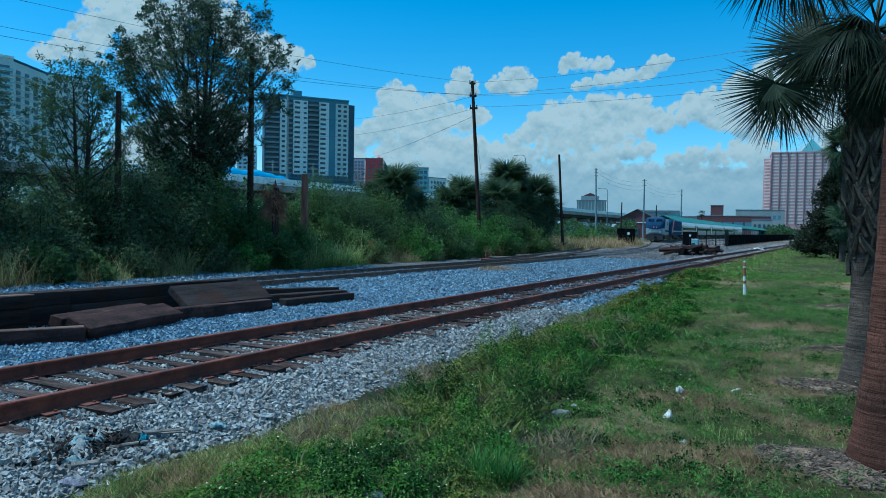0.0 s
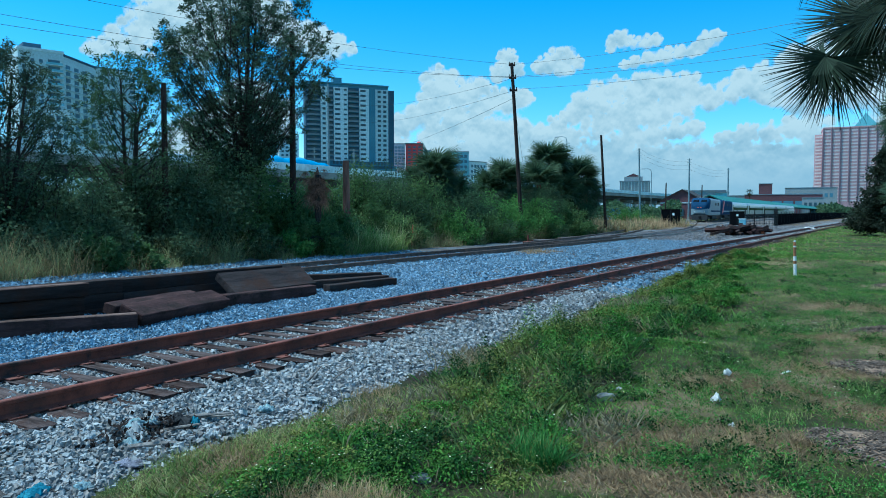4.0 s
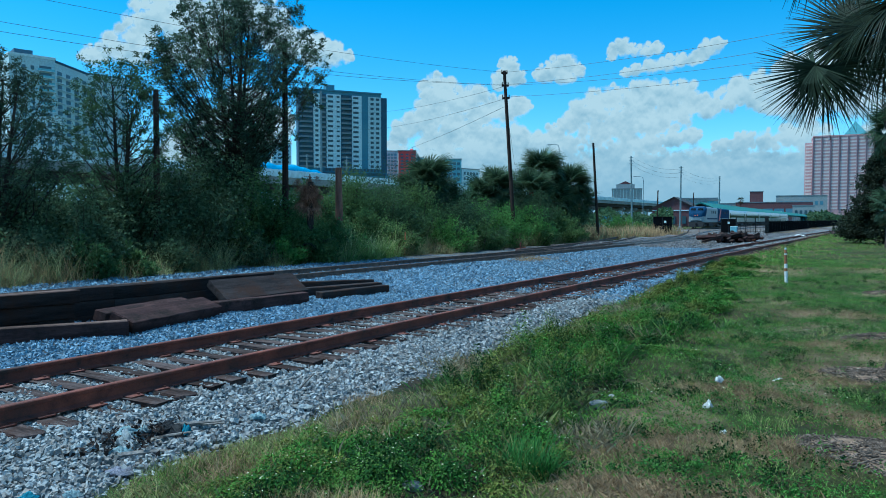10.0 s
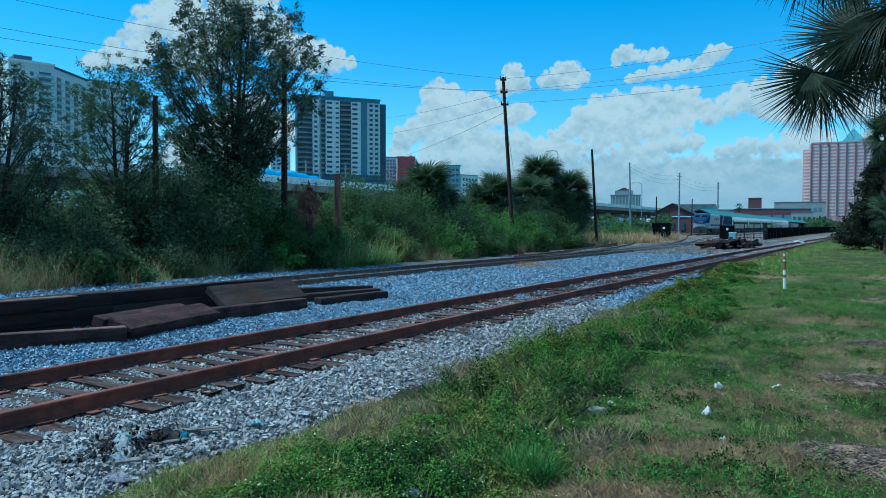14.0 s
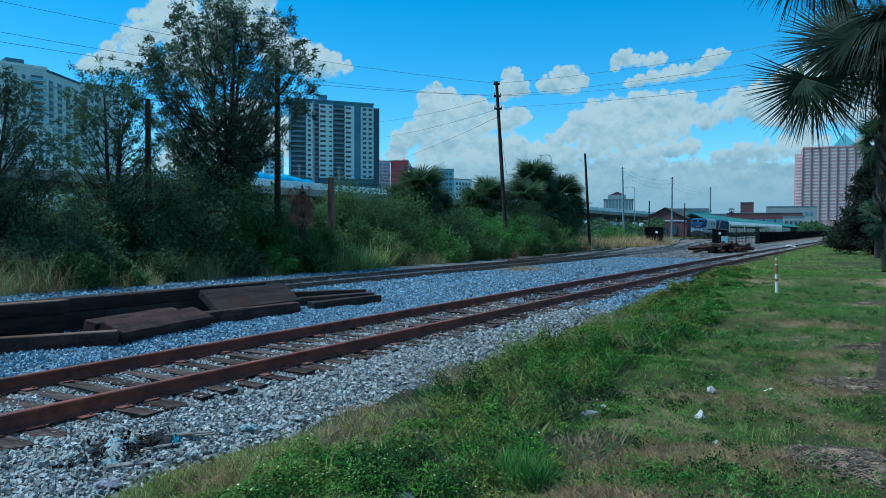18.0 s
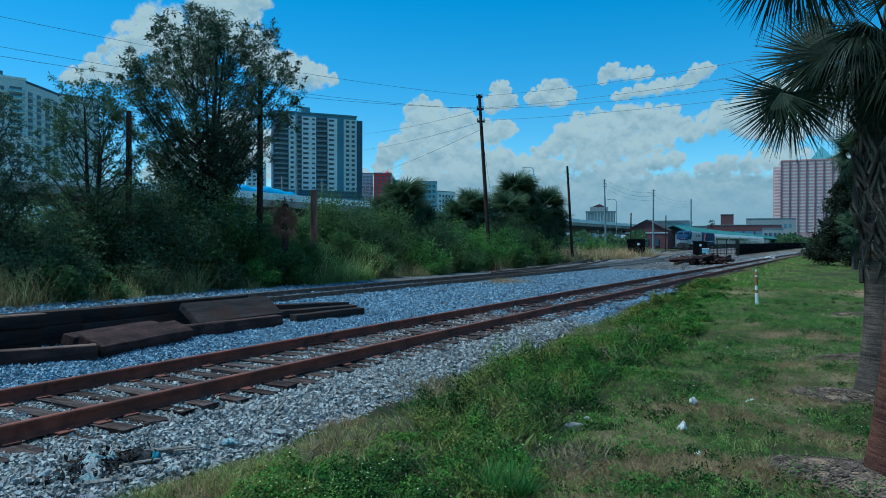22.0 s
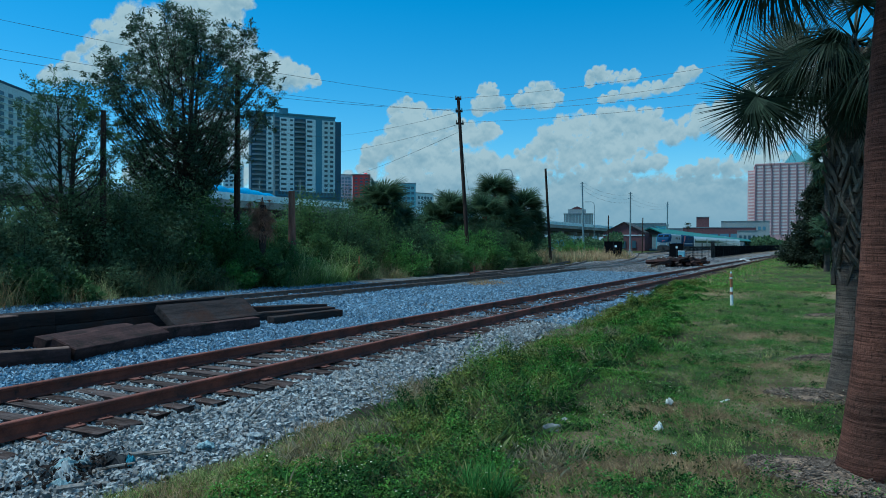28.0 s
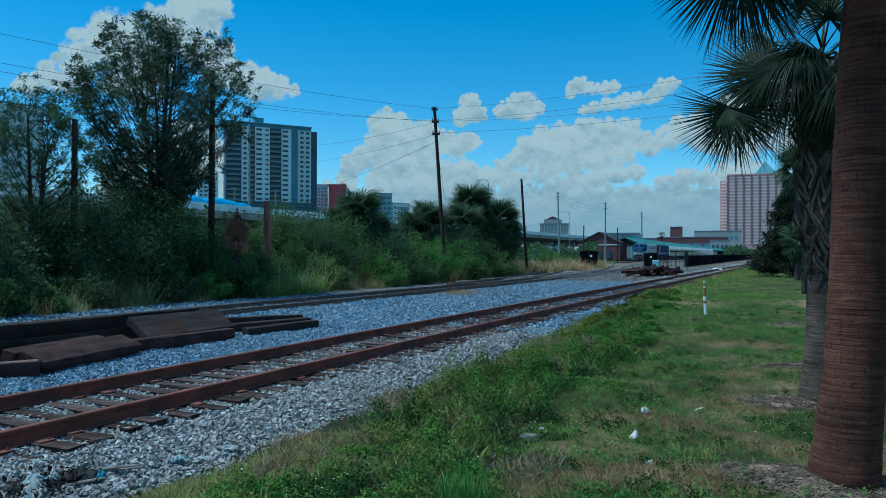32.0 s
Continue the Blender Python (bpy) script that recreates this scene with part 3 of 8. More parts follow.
BANK_RIGHT = ((-9.92, 8.83, 1.12), (-8.77, 9.36, 1.28), (-7.64, 9.68, 1.1), (-6.53, 9.99, 1.25), (-5.44, 10.3, 1.45), (-3.66, 10.52, 2.04), (-8.37, 8.53, 0.86), (-6.87, 8.44, 1.19), (-5.03, 8.31, 2.09), (-2.26, 9.63, 2.84), (-0.24, 9.07, 3.19), (2.63, 8.79, 3.49), (5.87, 8.8, 3.72), (10, 9, 4.24), (15, 8, 4.24), (20, 9, 4.24))
BANK_LOW = ((-17.62, 5.35, 1.74), (-15.52, 5.72, 1.29), (-13.87, 6.1, 0.93), (-12.57, 6.23, 0.76), (-10.44, 5.44, 0.75), (-9.08, 5.52, 0.99), (-7.56, 5.66, 1.14), (-6.07, 5.8, 1.01), (-4.62, 5.53, 1.6), (-24.17, 5.76, 1.24), (-21.96, 5.56, 1.32), (-26.4, 5.25, 2.23), (-29.1, 4.81, 2.25), (-32.72, 4.36, 2.25), (-35.89, 3.9, 1.8), (1, 5, 3), (8, 5, 3), (16, 5, 3))
TREE_CLOUD = ((-53.98, 14.06, 1.52), (-53.0, 15.12, 1.4), (-54.76, 13.02, 1.52), (-56.09, 12.12, 1.26), (-57.58, 11.51, 0.91), (-54.78, 11.85, 1.03), (-51.64, 14.67, 2.56), (-50.46, 12.8, 2.63))
TOWERING_CLOUD = ((-44.22, 13.4, 1.26), (-42.93, 13.25, 1.42), (-41.63, 12.9, 1.33), (-40.31, 12.74, 1.02), (-39.35, 12.64, 0.62), (-45.07, 13.76, 1.1), (-42.28, 12.33, 0.92), (-46.72, 17.43, 2.16), (-47.56, 16.19, 2.42), (-45.9, 15.12, 1.98), (-45.45, 18.3, 1.43))


def cloud_material():
    m, nt, n, l, b = nodes_of("cloud")
    n.remove(b)
    tc = n.new("ShaderNodeTexCoord")

    def attribute(name):
        at = n.new("ShaderNodeAttribute")
        at.attribute_name = name
        return at.outputs["Fac"]

    def billow(rise_by, scale, detail, rough):
        """Cloud noise, read some metres higher up."""
        mp = n.new("ShaderNodeMapping")
        mp.inputs["Location"].default_value = (0, 0, rise_by)
        l.new(tc.outputs["Object"], mp.inputs[0])
        t = n.new("ShaderNodeTexNoise")
        t.inputs["Scale"].default_value, t.inputs["Detail"].default_value, t.inputs["Roughness"].default_value = scale, detail, rough
        l.new(mp.outputs[0], t.inputs["Vector"])
        return t.outputs[0]

    def math_of(op, x, y):
        k = n.new("ShaderNodeMath")
        k.operation = op
        for sock, v in ((0, x), (1, y)):
            if isinstance(v, float):
                k.inputs[sock].default_value = v
            else:
                l.new(v, k.inputs[sock])
        return k.outputs[0]

    ragged = math_of("MULTIPLY", math_of("SUBTRACT", billow(0.0, 0.012, 11.0, 0.66), 0.5), 2.5)
    dens = math_of("ADD", math_of("MULTIPLY", attribute("cover"), 1.25), ragged)
    mask = ramp(n, l, dens, ((0.04, (0, 0, 0)), (0.50, (1, 1, 1))))
    # the glow's colour paints sunlit billow tops and softly shaded undersides
    soft0, soft1 = billow(0.0, 0.007, 5.0, 0.5), billow(50.0, 0.007, 5.0, 0.5)
    fine0, fine1 = billow(0.0, 0.022, 5.0, 0.55), billow(16.0, 0.022, 5.0, 0.55)
    rel = math_of("ADD", math_of("MULTIPLY", math_of("SUBTRACT", soft0, soft1), 1.4), math_of("MULTIPLY", math_of("SUBTRACT", fine0, fine1), 0.6))
    rel = math_of("ADD", math_of("ADD", rel, 0.36), math_of("MULTIPLY", attribute("lit"), 0.78))
    rel = math_of("ADD", rel, ramp(n, l, dens, ((0.15, (0.24,) * 3), (0.8, (0, 0, 0)))))
    c = ramp(n, l, rel, ((0.08, (0.36, 0.53, 0.63)), (0.5, (0.60, 0.77, 0.84)), (0.95, (0.90, 1.0, 1.0))))
    c = mix_of(n, l, attribute("haze"), c, (0.47, 0.68, 0.81))
    em = n.new("ShaderNodeEmission")
    em.inputs["Strength"].default_value = 0.35
    l.new(c, em.inputs["Color"])
    tr = n.new("ShaderNodeBsdfTransparent")
    mx = n.new("ShaderNodeMixShader")
    l.new(mask, mx.inputs[0])
    l.new(tr.outputs[0], mx.inputs[1])
    l.new(em.outputs[0], mx.inputs[2])
    l.new(mx.outputs[0], n["Material Output"].inputs[0])
    return m


CLOUD = cloud_material()


def cloud_layer(lobes, az, el, radius, label, seed, bank=False):
    """A curved sheet of sky on which lobes with smaller lobes on their shoulders make up the clouds."""
    rng = np.random.default_rng(seed)
    ga, ge = np.meshgrid(az, el)
    cover, lit, weight = np.full_like(ga, -1.5), np.full_like(ga, 0.5e-4), np.full_like(ga, 1e-4)
    every = []
    for a, e, r in lobes:
        every.append((a, e, r, 1.0))
        for k in range(9):
            turn = rng.uniform(-0.5, 3.64)
            out = r * rng.uniform(0.62, 0.92)
            every.append((a + out * math.cos(turn), e + out * math.sin(turn), r * rng.uniform(0.22, 0.46), 0.45))
    for a, e, r, share in every:
        i0, i1 = np.searchsorted(az, (a - 2.5 * r, a + 2.5 * r))
        j0, j1 = np.searchsorted(el, (e - 2.5 * r, e + 2.5 * r))
        part_a, part_e = ga[j0:j1, i0:i1] - a, ge[j0:j1, i0:i1] - e
        one = 1 - np.hypot(part_a, np.where(part_e < 0, part_e * 1.12, part_e)) / r
        cover[j0:j1, i0:i1] = np.maximum(cover[j0:j1, i0:i1], one)
        w = share * np.clip(one + 0.25, 0, 1) ** 2
        lit[j0:j1, i0:i1] += w * np.clip(0.52 + 0.55 * part_e / r, 0, 1)
        weight[j0:j1, i0:i1] += w
    lit = lit / weight
    haze = np.zeros_like(ga)
    if bank:
        # the bank closes up and fades into haze towards the horizon
        front = np.clip((ga + 41) / 5, 0, 1)
        cover = np.maximum(cover, np.where(front > 0, np.clip((5.6 - ge) / 1.6, -1.5, 1.2), -1.5) - 2.0 * (1 - front))
        low = np.clip((5.5 - ge) / 2.0, 0, 1)
        lit = lit * (1 - low) + low * 0.5
        haze = front * np.clip((6.5 - ge) / 6.0, 0, 0.8)
    A, E = np.radians(ga), np.radians(ge)
    v = np.stack([radius * np.sin(A) * np.cos(E), radius * np.cos(A) * np.cos(E), radius * np.sin(E)], -1).reshape(-1, 3)
    w, h = len(az), len(el)
    i = (np.arange(h - 1)[:, None] * w + np.arange(w - 1)[None]).ravel()
    f = np.stack([i, i + w, i + w + 1, i + 1], -1)
    keep = cover.ravel()[f].max(1) > -0.9
    me = fast_mesh("cloud_backdrop", v, f[keep], True)
    for key, values in (("cover", cover), ("lit", lit), ("haze", haze)):
        me.attributes.new(key, "FLOAT", "POINT").data.foreach_set("value", values.astype(np.float32).ravel())
    return tagged(put("cloud_backdrop", me, CLOUD), label, "cloud", kind="structure")


def fill_cloud_lobes():
    """Added unseen fill-light clouds over the rest of the sky, clear of the sun."""
    rng = random.Random(19)
    lobes = []
    while len(lobes) < 420:
        a, e = rng.uniform(-175, 175), 4 + 78 * rng.random() ** 1.3
        sun_gap = math.hypot((a - SUN_AZ) * math.cos(radians(e)), e - SUN_EL)
        if (-80 < a < 30 and e < 34) or sun_gap < 18:
            continue
        for k in range(4):
            lobes.append((a + rng.uniform(-5, 5), e + rng.uniform(-2, 2), rng.uniform(2.5, 5)))
    return lobes


small_clouds = cloud_layer(POLE_CLOUD + WHITE_CLOUD + HIGH_CLOUD + LONG_CLOUD, np.arange(-32, -6, 0.11), np.arange(8, 16, 0.1), 4180, "small white cumulus clouds drifting over a blue sky", 1)
tall_clouds = cloud_layer(TREE_CLOUD + TOWERING_CLOUD, np.arange(-66, -34, 0.14), np.arange(8, 22, 0.13), 4220, "tall white cumulus clouds behind the trees", 2)
cloud_bank = cloud_layer(BANK_LEFT + BANK_MIDDLE + BANK_RIGHT + BANK_LOW, np.arange(-58, 26, 0.14), np.arange(-1.0, 15, 0.12), 4260, "broad grey-white cumulus bank above the horizon", 3, bank=True)
# out of view, these glowing clouds only add soft fill light
cloud_layer(fill_cloud_lobes(), np.arange(-180, 180.1, 1.6), np.arange(0, 90, 1.2), 4300, "unseen glowing fill clouds over the rest of the sky", 4)


# ---- plants ----
LEAF_V = [(0, 0, 0), (0.32, 0.5, 0.10), (0, 1.0, 0.0), (-0.32, 0.5, 0.10)]
LEAF_F = [(0, 1, 2), (0, 2, 3)]
NARROW_V = [(0, 0, 0), (0.17, 0.45, 0.07), (0, 1.0, 0.0), (-0.17, 0.45, 0.07)]
BLADE_V = [(-0.5, 0, 0), (0.5, 0, 0), (0.32, 0.10, 0.55), (-0.32, 0.10, 0.55), (0, 0.34, 1.0)]
SHORT_V = [(-0.5, 0, 0), (0.5, 0, 0), (0.22, 0.12, 0.6), (0, 0.36, 1.0)]
SHORT_F = [(0, 1, 2), (0, 2, 3)]
BLADE_F = [(0, 1, 2), (0, 2, 3), (3, 2, 4)]


def polar(az, x):
    """The place on the line at that x, seen at azimuth az (degrees) from the origin."""
    return x, x / math.tan(radians(az))


def leaf_cloud(name, rng, centres, radii, count, size, flat=0.8, shape=None):
    """Leaves in loose clumps round the centres."""
    k = rng.integers(0, len(centres), count)
    d = rng.normal(0, 1, (count, 3))
    d /= np.linalg.norm(d, axis=1)[:, None]
    r = rng.uniform(0, 1, count) ** 0.45
    locs = np.asarray(centres)[k] + d * (r * np.asarray(radii)[k])[:, None] * np.array((1, 1, flat))
    return scatter(name, shape or LEAF_V, LEAF_F, locs, any_turn(rng, count), size * rng.uniform(0.6, 1.4, count))


def build_tree(name, x, y, height, spread, stems, count, leaf, label, seed, low=0.2, leaf_size=0.15, clump=0.5, limbs=150, bulge=0.42, bark=None, bare_side=None):
    """A tapered trunk that forks, limbs that end inside an uneven oval crown, leaves in clumps along their outer halves."""
    rng = np.random.default_rng(seed)
    tree = tagged(empty(name, Matrix.Translation((x, y, float(ground_height(x, y)) - 0.05))), label, "tree")
    bm = bmesh.new()
    trunks = []
    for s in range(stems):
        a = s * 6.283 / stems + rng.uniform(-0.6, 0.6)
        out = spread * rng.uniform(0.05, 0.20)
        top = height * rng.uniform(0.72, 0.92)
        trunk = [Vector((out * math.cos(a) * t ** 1.3 + 0.07 * math.sin(5 * t + s), out * math.sin(a) * t ** 1.3, top * t)) for t in np.linspace(0, 1, 9)]
        r0 = 0.012 * height + 0.03
        tube(bm, trunk, [r0 * (1 - 0.88 * t) + 0.01 for t in np.linspace(0, 1, 9)], 7)
        trunks.append(trunk)
    centres, radii = [], []
    for i in range(limbs):
        t = low + (1 - low) * ((i + rng.uniform(0, 1)) / limbs) ** 0.9
        u = (t - low) / (1 - low)
        girth = (u / bulge) ** 0.55 if u < bulge else max(0.0, 1 - ((u - bulge) / (1 - bulge)) ** 2.0) ** 0.6
        ang = rng.uniform(0, 6.283)
        ragged = 0.72 + 0.35 * math.sin(3 * ang + 5 * u + seed) * math.sin(7 * u + seed)
        reach = spread / 2 * girth * (rng.uniform(0.25, 1.0) ** 0.5) * min(1.12, ragged + 0.3)
        if bare_side is not None:
            facing = max(0.0, math.cos(ang - bare_side))
            reach *= 1 - facing * (1 - min(1.0, 0.12 + u / 0.6))
        q = Vector((reach * math.cos(ang), reach * math.sin(ang), height * t * rng.uniform(0.95, 1.03)))
        trunk = trunks[int(rng.integers(0, stems))]
        k = max(0.0, min(0.98, (q.z - 0.55 * reach - 0.1 * height) / trunk[-1].z)) * 8
        p = trunk[int(k)].lerp(trunk[min(int(k) + 1, 8)], k % 1)
        mid = p.lerp(q, 0.5) + Vector((0, 0, -0.12 * (q - p).length))
        w = 0.012 + 0.016 * (1 - u)
        tube(bm, [p, mid, q], [w * 1.6, w, 0.005], 5)
        size = clump * rng.uniform(0.6, 1.25)
        for f in (0.45, 0.7, 0.9, 1.0):
            centres.append(tuple(p.lerp(mid, f * 2) if f < 0.5 else mid.lerp(q, f * 2 - 1)))
            radii.append(size * (0.55 + 0.45 * f))
        for j in range(3):
            tip = q + Vector(rng.normal(0, 1, 3)) * clump * 0.8 + Vector((0, 0, 0.3 * clump))
            tube(bm, [mid.lerp(q, 0.6), tip], [0.008, 0.003], 4)
            centres.append(tuple(tip))
            radii.append(size * 0.55)
    part("trunk", bm, bark or BARK, tree)
    put("crown", leaf_cloud("crown", rng, centres, radii, count, leaf_size, shape=NARROW_V), leaf, tree)
    return tree


def build_shrub(x, y, w, h, count, leaf, label, seed, size=0.15, depth=None):
    rng = np.random.default_rng(seed)
    shrub = tagged(empty("shrub", Matrix.Translation((x, y, float(ground_height(x, y))))), label, "shrub")
    bm = bmesh.new()
    n = 26
    c, r = [], []
    d = depth or w * 0.7
    for i in range(n):
        a, q = rng.uniform(0, 6.283), rng.uniform(0, 1) ** 0.6
        top = h * (1 - 0.55 * q ** 2) * rng.uniform(0.55, 1.0)
        px, py = q * w * 0.46 * math.cos(a), q * d * 0.46 * math.sin(a)
        tube(bm, [(px * 0.3, py * 0.3, 0), (px * 0.7, py * 0.7, top * 0.5), (px, py, top)], [0.03, 0.018, 0.004], 4)
        for f in (0.3, 0.55, 0.8, 1.0):
            c.append((px * (0.4 + 0.6 * f), py * (0.4 + 0.6 * f), top * f * 0.92))
            r.append(min(w, h) * rng.uniform(0.10, 0.24))
    part("stem", bm, BARK, shrub)
    put("foliage", leaf_cloud("foliage", rng, c, r, count, size), leaf, shrub)
    return shrub


def fan_frond(rng, stalk, blade, droop, n=64, wide=0.019, span=2.5):
    """A fan palm's leaf in its own space: the stalk along +Y, then narrow segments that spread and droop at their tips."""
    v, f = [], []

    def strip(pts, w):
        i0 = len(v)
        for k, (p, side) in enumerate(pts):
            ww = w[k]
            v.append(p - side * ww)
            v.append(p + side * ww)
        for k in range(len(pts) - 1):
            f.append((i0 + 2 * k, i0 + 2 * k + 1, i0 + 2 * k + 3, i0 + 2 * k + 2))

    X = Vector((1, 0, 0))
    end = Vector((0, stalk, -droop * 0.25 * stalk))
    strip([(Vector((0, stalk * t, -droop * 0.25 * stalk * t * t)), X) for t in (0, 0.5, 1)], [0.035, 0.022, 0.018])
    strip([(Vector((0, stalk * t, -droop * 0.25 * stalk * t * t)), Vector((0, 0, 1))) for t in (0, 0.5, 1)], [0.02, 0.014, 0.01])
    for i in range(n):
        a = -span + 2 * span * i / (n - 1) + rng.uniform(-0.05, 0.05)
        ln = blade * (0.78 + 0.22 * math.cos(a * 0.6)) * rng.uniform(0.88, 1.08)
        d = Vector((math.sin(a), math.cos(a), 0))
        side = Vector((d.y, -d.x, 0.0))
        fold = 0.16 * math.cos(a * 2) + 0.12 * abs(math.sin(a))
        pts = []
        for t in (0.0, 0.3, 0.6, 0.82, 1.0):
            sag = droop * ln * (0.10 * t + 0.75 * max(0, t - 0.3) ** 1.5) * rng.uniform(0.9, 1.2)
            pts.append((end + d * ln * t * (1 - 0.12 * droop * t) + Vector((0, 0, fold * ln * t * 0.35 - sag)), side))
        strip(pts, [0.010, wide * blade, 0.85 * wide * blade, 0.45 * wide * blade, 0.001])
    return np.array([tuple(p) for p in v]), np.array(f)


def frond_mesh(seed, stalk, blade, droop, n=64, wide=0.019, span=2.5):
    v, f = fan_frond(np.random.default_rng(seed), stalk, blade, droop, n, wide, span)
    return fast_mesh("frond", v, f)


BLADES = [frond_mesh(60 + i, 0.02, 1.0, dr, 84, 0.0098, 1.9) for i, dr in enumerate((0.25, 0.8, 1.5))]


def hang_blade(palm, top, hub, ahead, up, size, k, name="frond"):
    """A fan with its hub at a given point of the palm's space, pointing ahead, on a stalk from the crown."""
    y = Vector(ahead).normalized()
    z = (Vector(up) - y * Vector(up).dot(y)).normalized()
    x = y.cross(z)
    m = Matrix((x, y, z)).transposed().to_4x4()
    fr = put(name, BLADES[k], BACKLIT_PALM_LEAF, palm, m=Matrix.Translation(hub) @ m @ Matrix.Diagonal((size, size, size, 1)))
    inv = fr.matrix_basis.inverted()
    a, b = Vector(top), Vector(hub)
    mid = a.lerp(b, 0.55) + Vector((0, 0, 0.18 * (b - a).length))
    part("stalk", tube(bmesh.new(), [inv @ a, inv @ mid, inv @ b], [0.03 / size, 0.018 / size, 0.012 / size], 5), BACKLIT_PALM_LEAF, fr)
    return fr


FRONDS = [frond_mesh(i, 1.0, 1.0, dr, 58, 0.012) for i, dr in enumerate((0.35, 0.6, 0.9, 1.2, 0.75))]
FAR_FRONDS = [frond_mesh(i, 0.85, 1.15, dr, 40, 0.03) for i, dr in enumerate((0.35, 0.6, 0.9, 1.2, 0.75))]
for me in FAR_FRONDS:
    me.materials.append(FAR_PALM_LEAF)
OLD_FRONDS = [frond_mesh(20 + i, 0.9, 0.85, dr, 22) for i, dr in enumerate((1.5, 1.9))]


def frond_pose(base, az, pitch, size, roll=0.0):
    return Matrix.Translation(base) @ Matrix.Rotation(az, 4, "Z") @ Matrix.Rotation(pitch, 4, "X") @ Matrix.Rotation(roll, 4, "Y") @ Matrix.Diagonal((size, size, size, 1))


def build_fan_palm(x, y, trunk_h, r, crown, fronds, label, seed, dead=6, boots=0, lean=(0.0, 0.0), trunk_material=None, flare=1.25, low=-1.0, blades=(), boot_low=0.36, decay=0.45, leaf=None):
    rng = np.random.default_rng(seed)
    z0 = float(ground_height(x, y)) - 0.08
    palm = tagged(empty("cabbage_palm", Matrix.Translation((x, y, z0))), label, "palm tree")
    bm = bmesh.new()
    ts = np.linspace(0, 1, 26)
    pts = [Vector((lean[0] * t + 0.02 * math.sin(7 * t), lean[1] * t, trunk_h * t)) for t in ts]
    tube(bm, pts, [r * (1 + (flare - 1) * math.exp(-t * trunk_h / decay)) * (1 + 0.012 * rng.normal()) for t in ts], 20)
    part("trunk", bm, trunk_material or PALM_BARK, palm, smooth=True)
    top = pts[-1]
    for i in range(boots):
        t = boot_low + (0.97 - boot_low) * i / boots
        a = i * 2.39996 + rng.normal(0, 0.4)
        p = pts[int(t * 25)].lerp(pts[min(25, int(t * 25) + 1)], t * 25 % 1)
        bt = bmesh.new()
        out = Vector((math.cos(a), math.sin(a), 0))
        side = Vector((-math.sin(a), math.cos(a), 0))
        reach, girth, tall = rng.uniform(0.75, 1.35), rng.uniform(0.65, 1.3), rng.uniform(0.7, 1.35)
        for sg in (-1, 1):
            tube(bt, [p + out * r * ro + side * (sg * w * girth + 0.03 * dz * sg * rng.normal()) + Vector((0, 0, dz * tall)) for ro, w, dz in ((0.82, 0.13, -0.13), (1.06, 0.085, 0.02), (1.22 * reach, 0.03, 0.17), (1.45 * reach, 0.008, 0.28))], [0.026 * girth, 0.029 * girth, 0.022 * girth, 0.010], 5)
        part("leaf_base", bt, BOOT, palm)
    for i in range(fronds):
        t = (i + 0.5) / fronds
        a = i * 2.39996 + rng.uniform(-0.2, 0.2)
        pitch = 1.25 + (low - 1.25) * t ** 0.8 + rng.uniform(-0.12, 0.12)
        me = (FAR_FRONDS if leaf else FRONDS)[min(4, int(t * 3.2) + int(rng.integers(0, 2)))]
        put("frond", me, None if leaf else BACKLIT_PALM_LEAF, palm, m=frond_pose(top + Vector((0, 0, 0.25 - 0.5 * t)), a, pitch, crown * rng.uniform(0.85, 1.1), rng.uniform(-0.4, 0.4)))
    for hub, ahead, up, size, k in blades:
        hang_blade(palm, top + Vector((0, 0, 0.1)), Vector(hub) - Vector((x, y, z0)), ahead, up, size, k)
    for i in range(dead):
        me = OLD_FRONDS[i % 2]
        put("dead_frond", me, DEAD_FROND, palm, "dry brown hanging frond", frond_pose(top + Vector((0, 0, -0.35)), i * 2.4 + 1, -1.25 + rng.uniform(-0.15, 0.1), crown * rng.uniform(0.7, 0.9), rng.uniform(-0.5, 0.5)))
    return palm


def tall_grass(name, label, spots, blades, height, material, seed, width=0.035):
    """Clumps of long arching blades at (x, y, radius, height factor)."""
    rng = np.random.default_rng(seed)
    k = rng.integers(0, len(spots), blades)
    s = np.asarray(spots, float)[k]
    a, q = rng.uniform(0, 6.283, blades), rng.uniform(0, 1, blades) ** 0.6
    x, y = s[:, 0] + s[:, 2] * q * np.cos(a), s[:, 1] + s[:, 2] * q * np.sin(a)
    h = height * s[:, 3] * rng.uniform(0.3, 1.2, blades) * (1 - 0.3 * q)
    lean = rng.uniform(0.03, 1.2, blades) ** 1.15
    rots = rot_z(rng.uniform(0, 6.283, blades)) @ rot_x(-lean)
    sc = np.stack([np.full(blades, width) * rng.uniform(0.6, 1.3, blades), h, h], -1)
    me = scatter(name, BLADE_V, BLADE_F, np.stack([x, y, ground_height(x, y) - 0.02], -1), rots, sc)
    return tagged(put(name, me, material), label, "tall grass", kind="stuff")


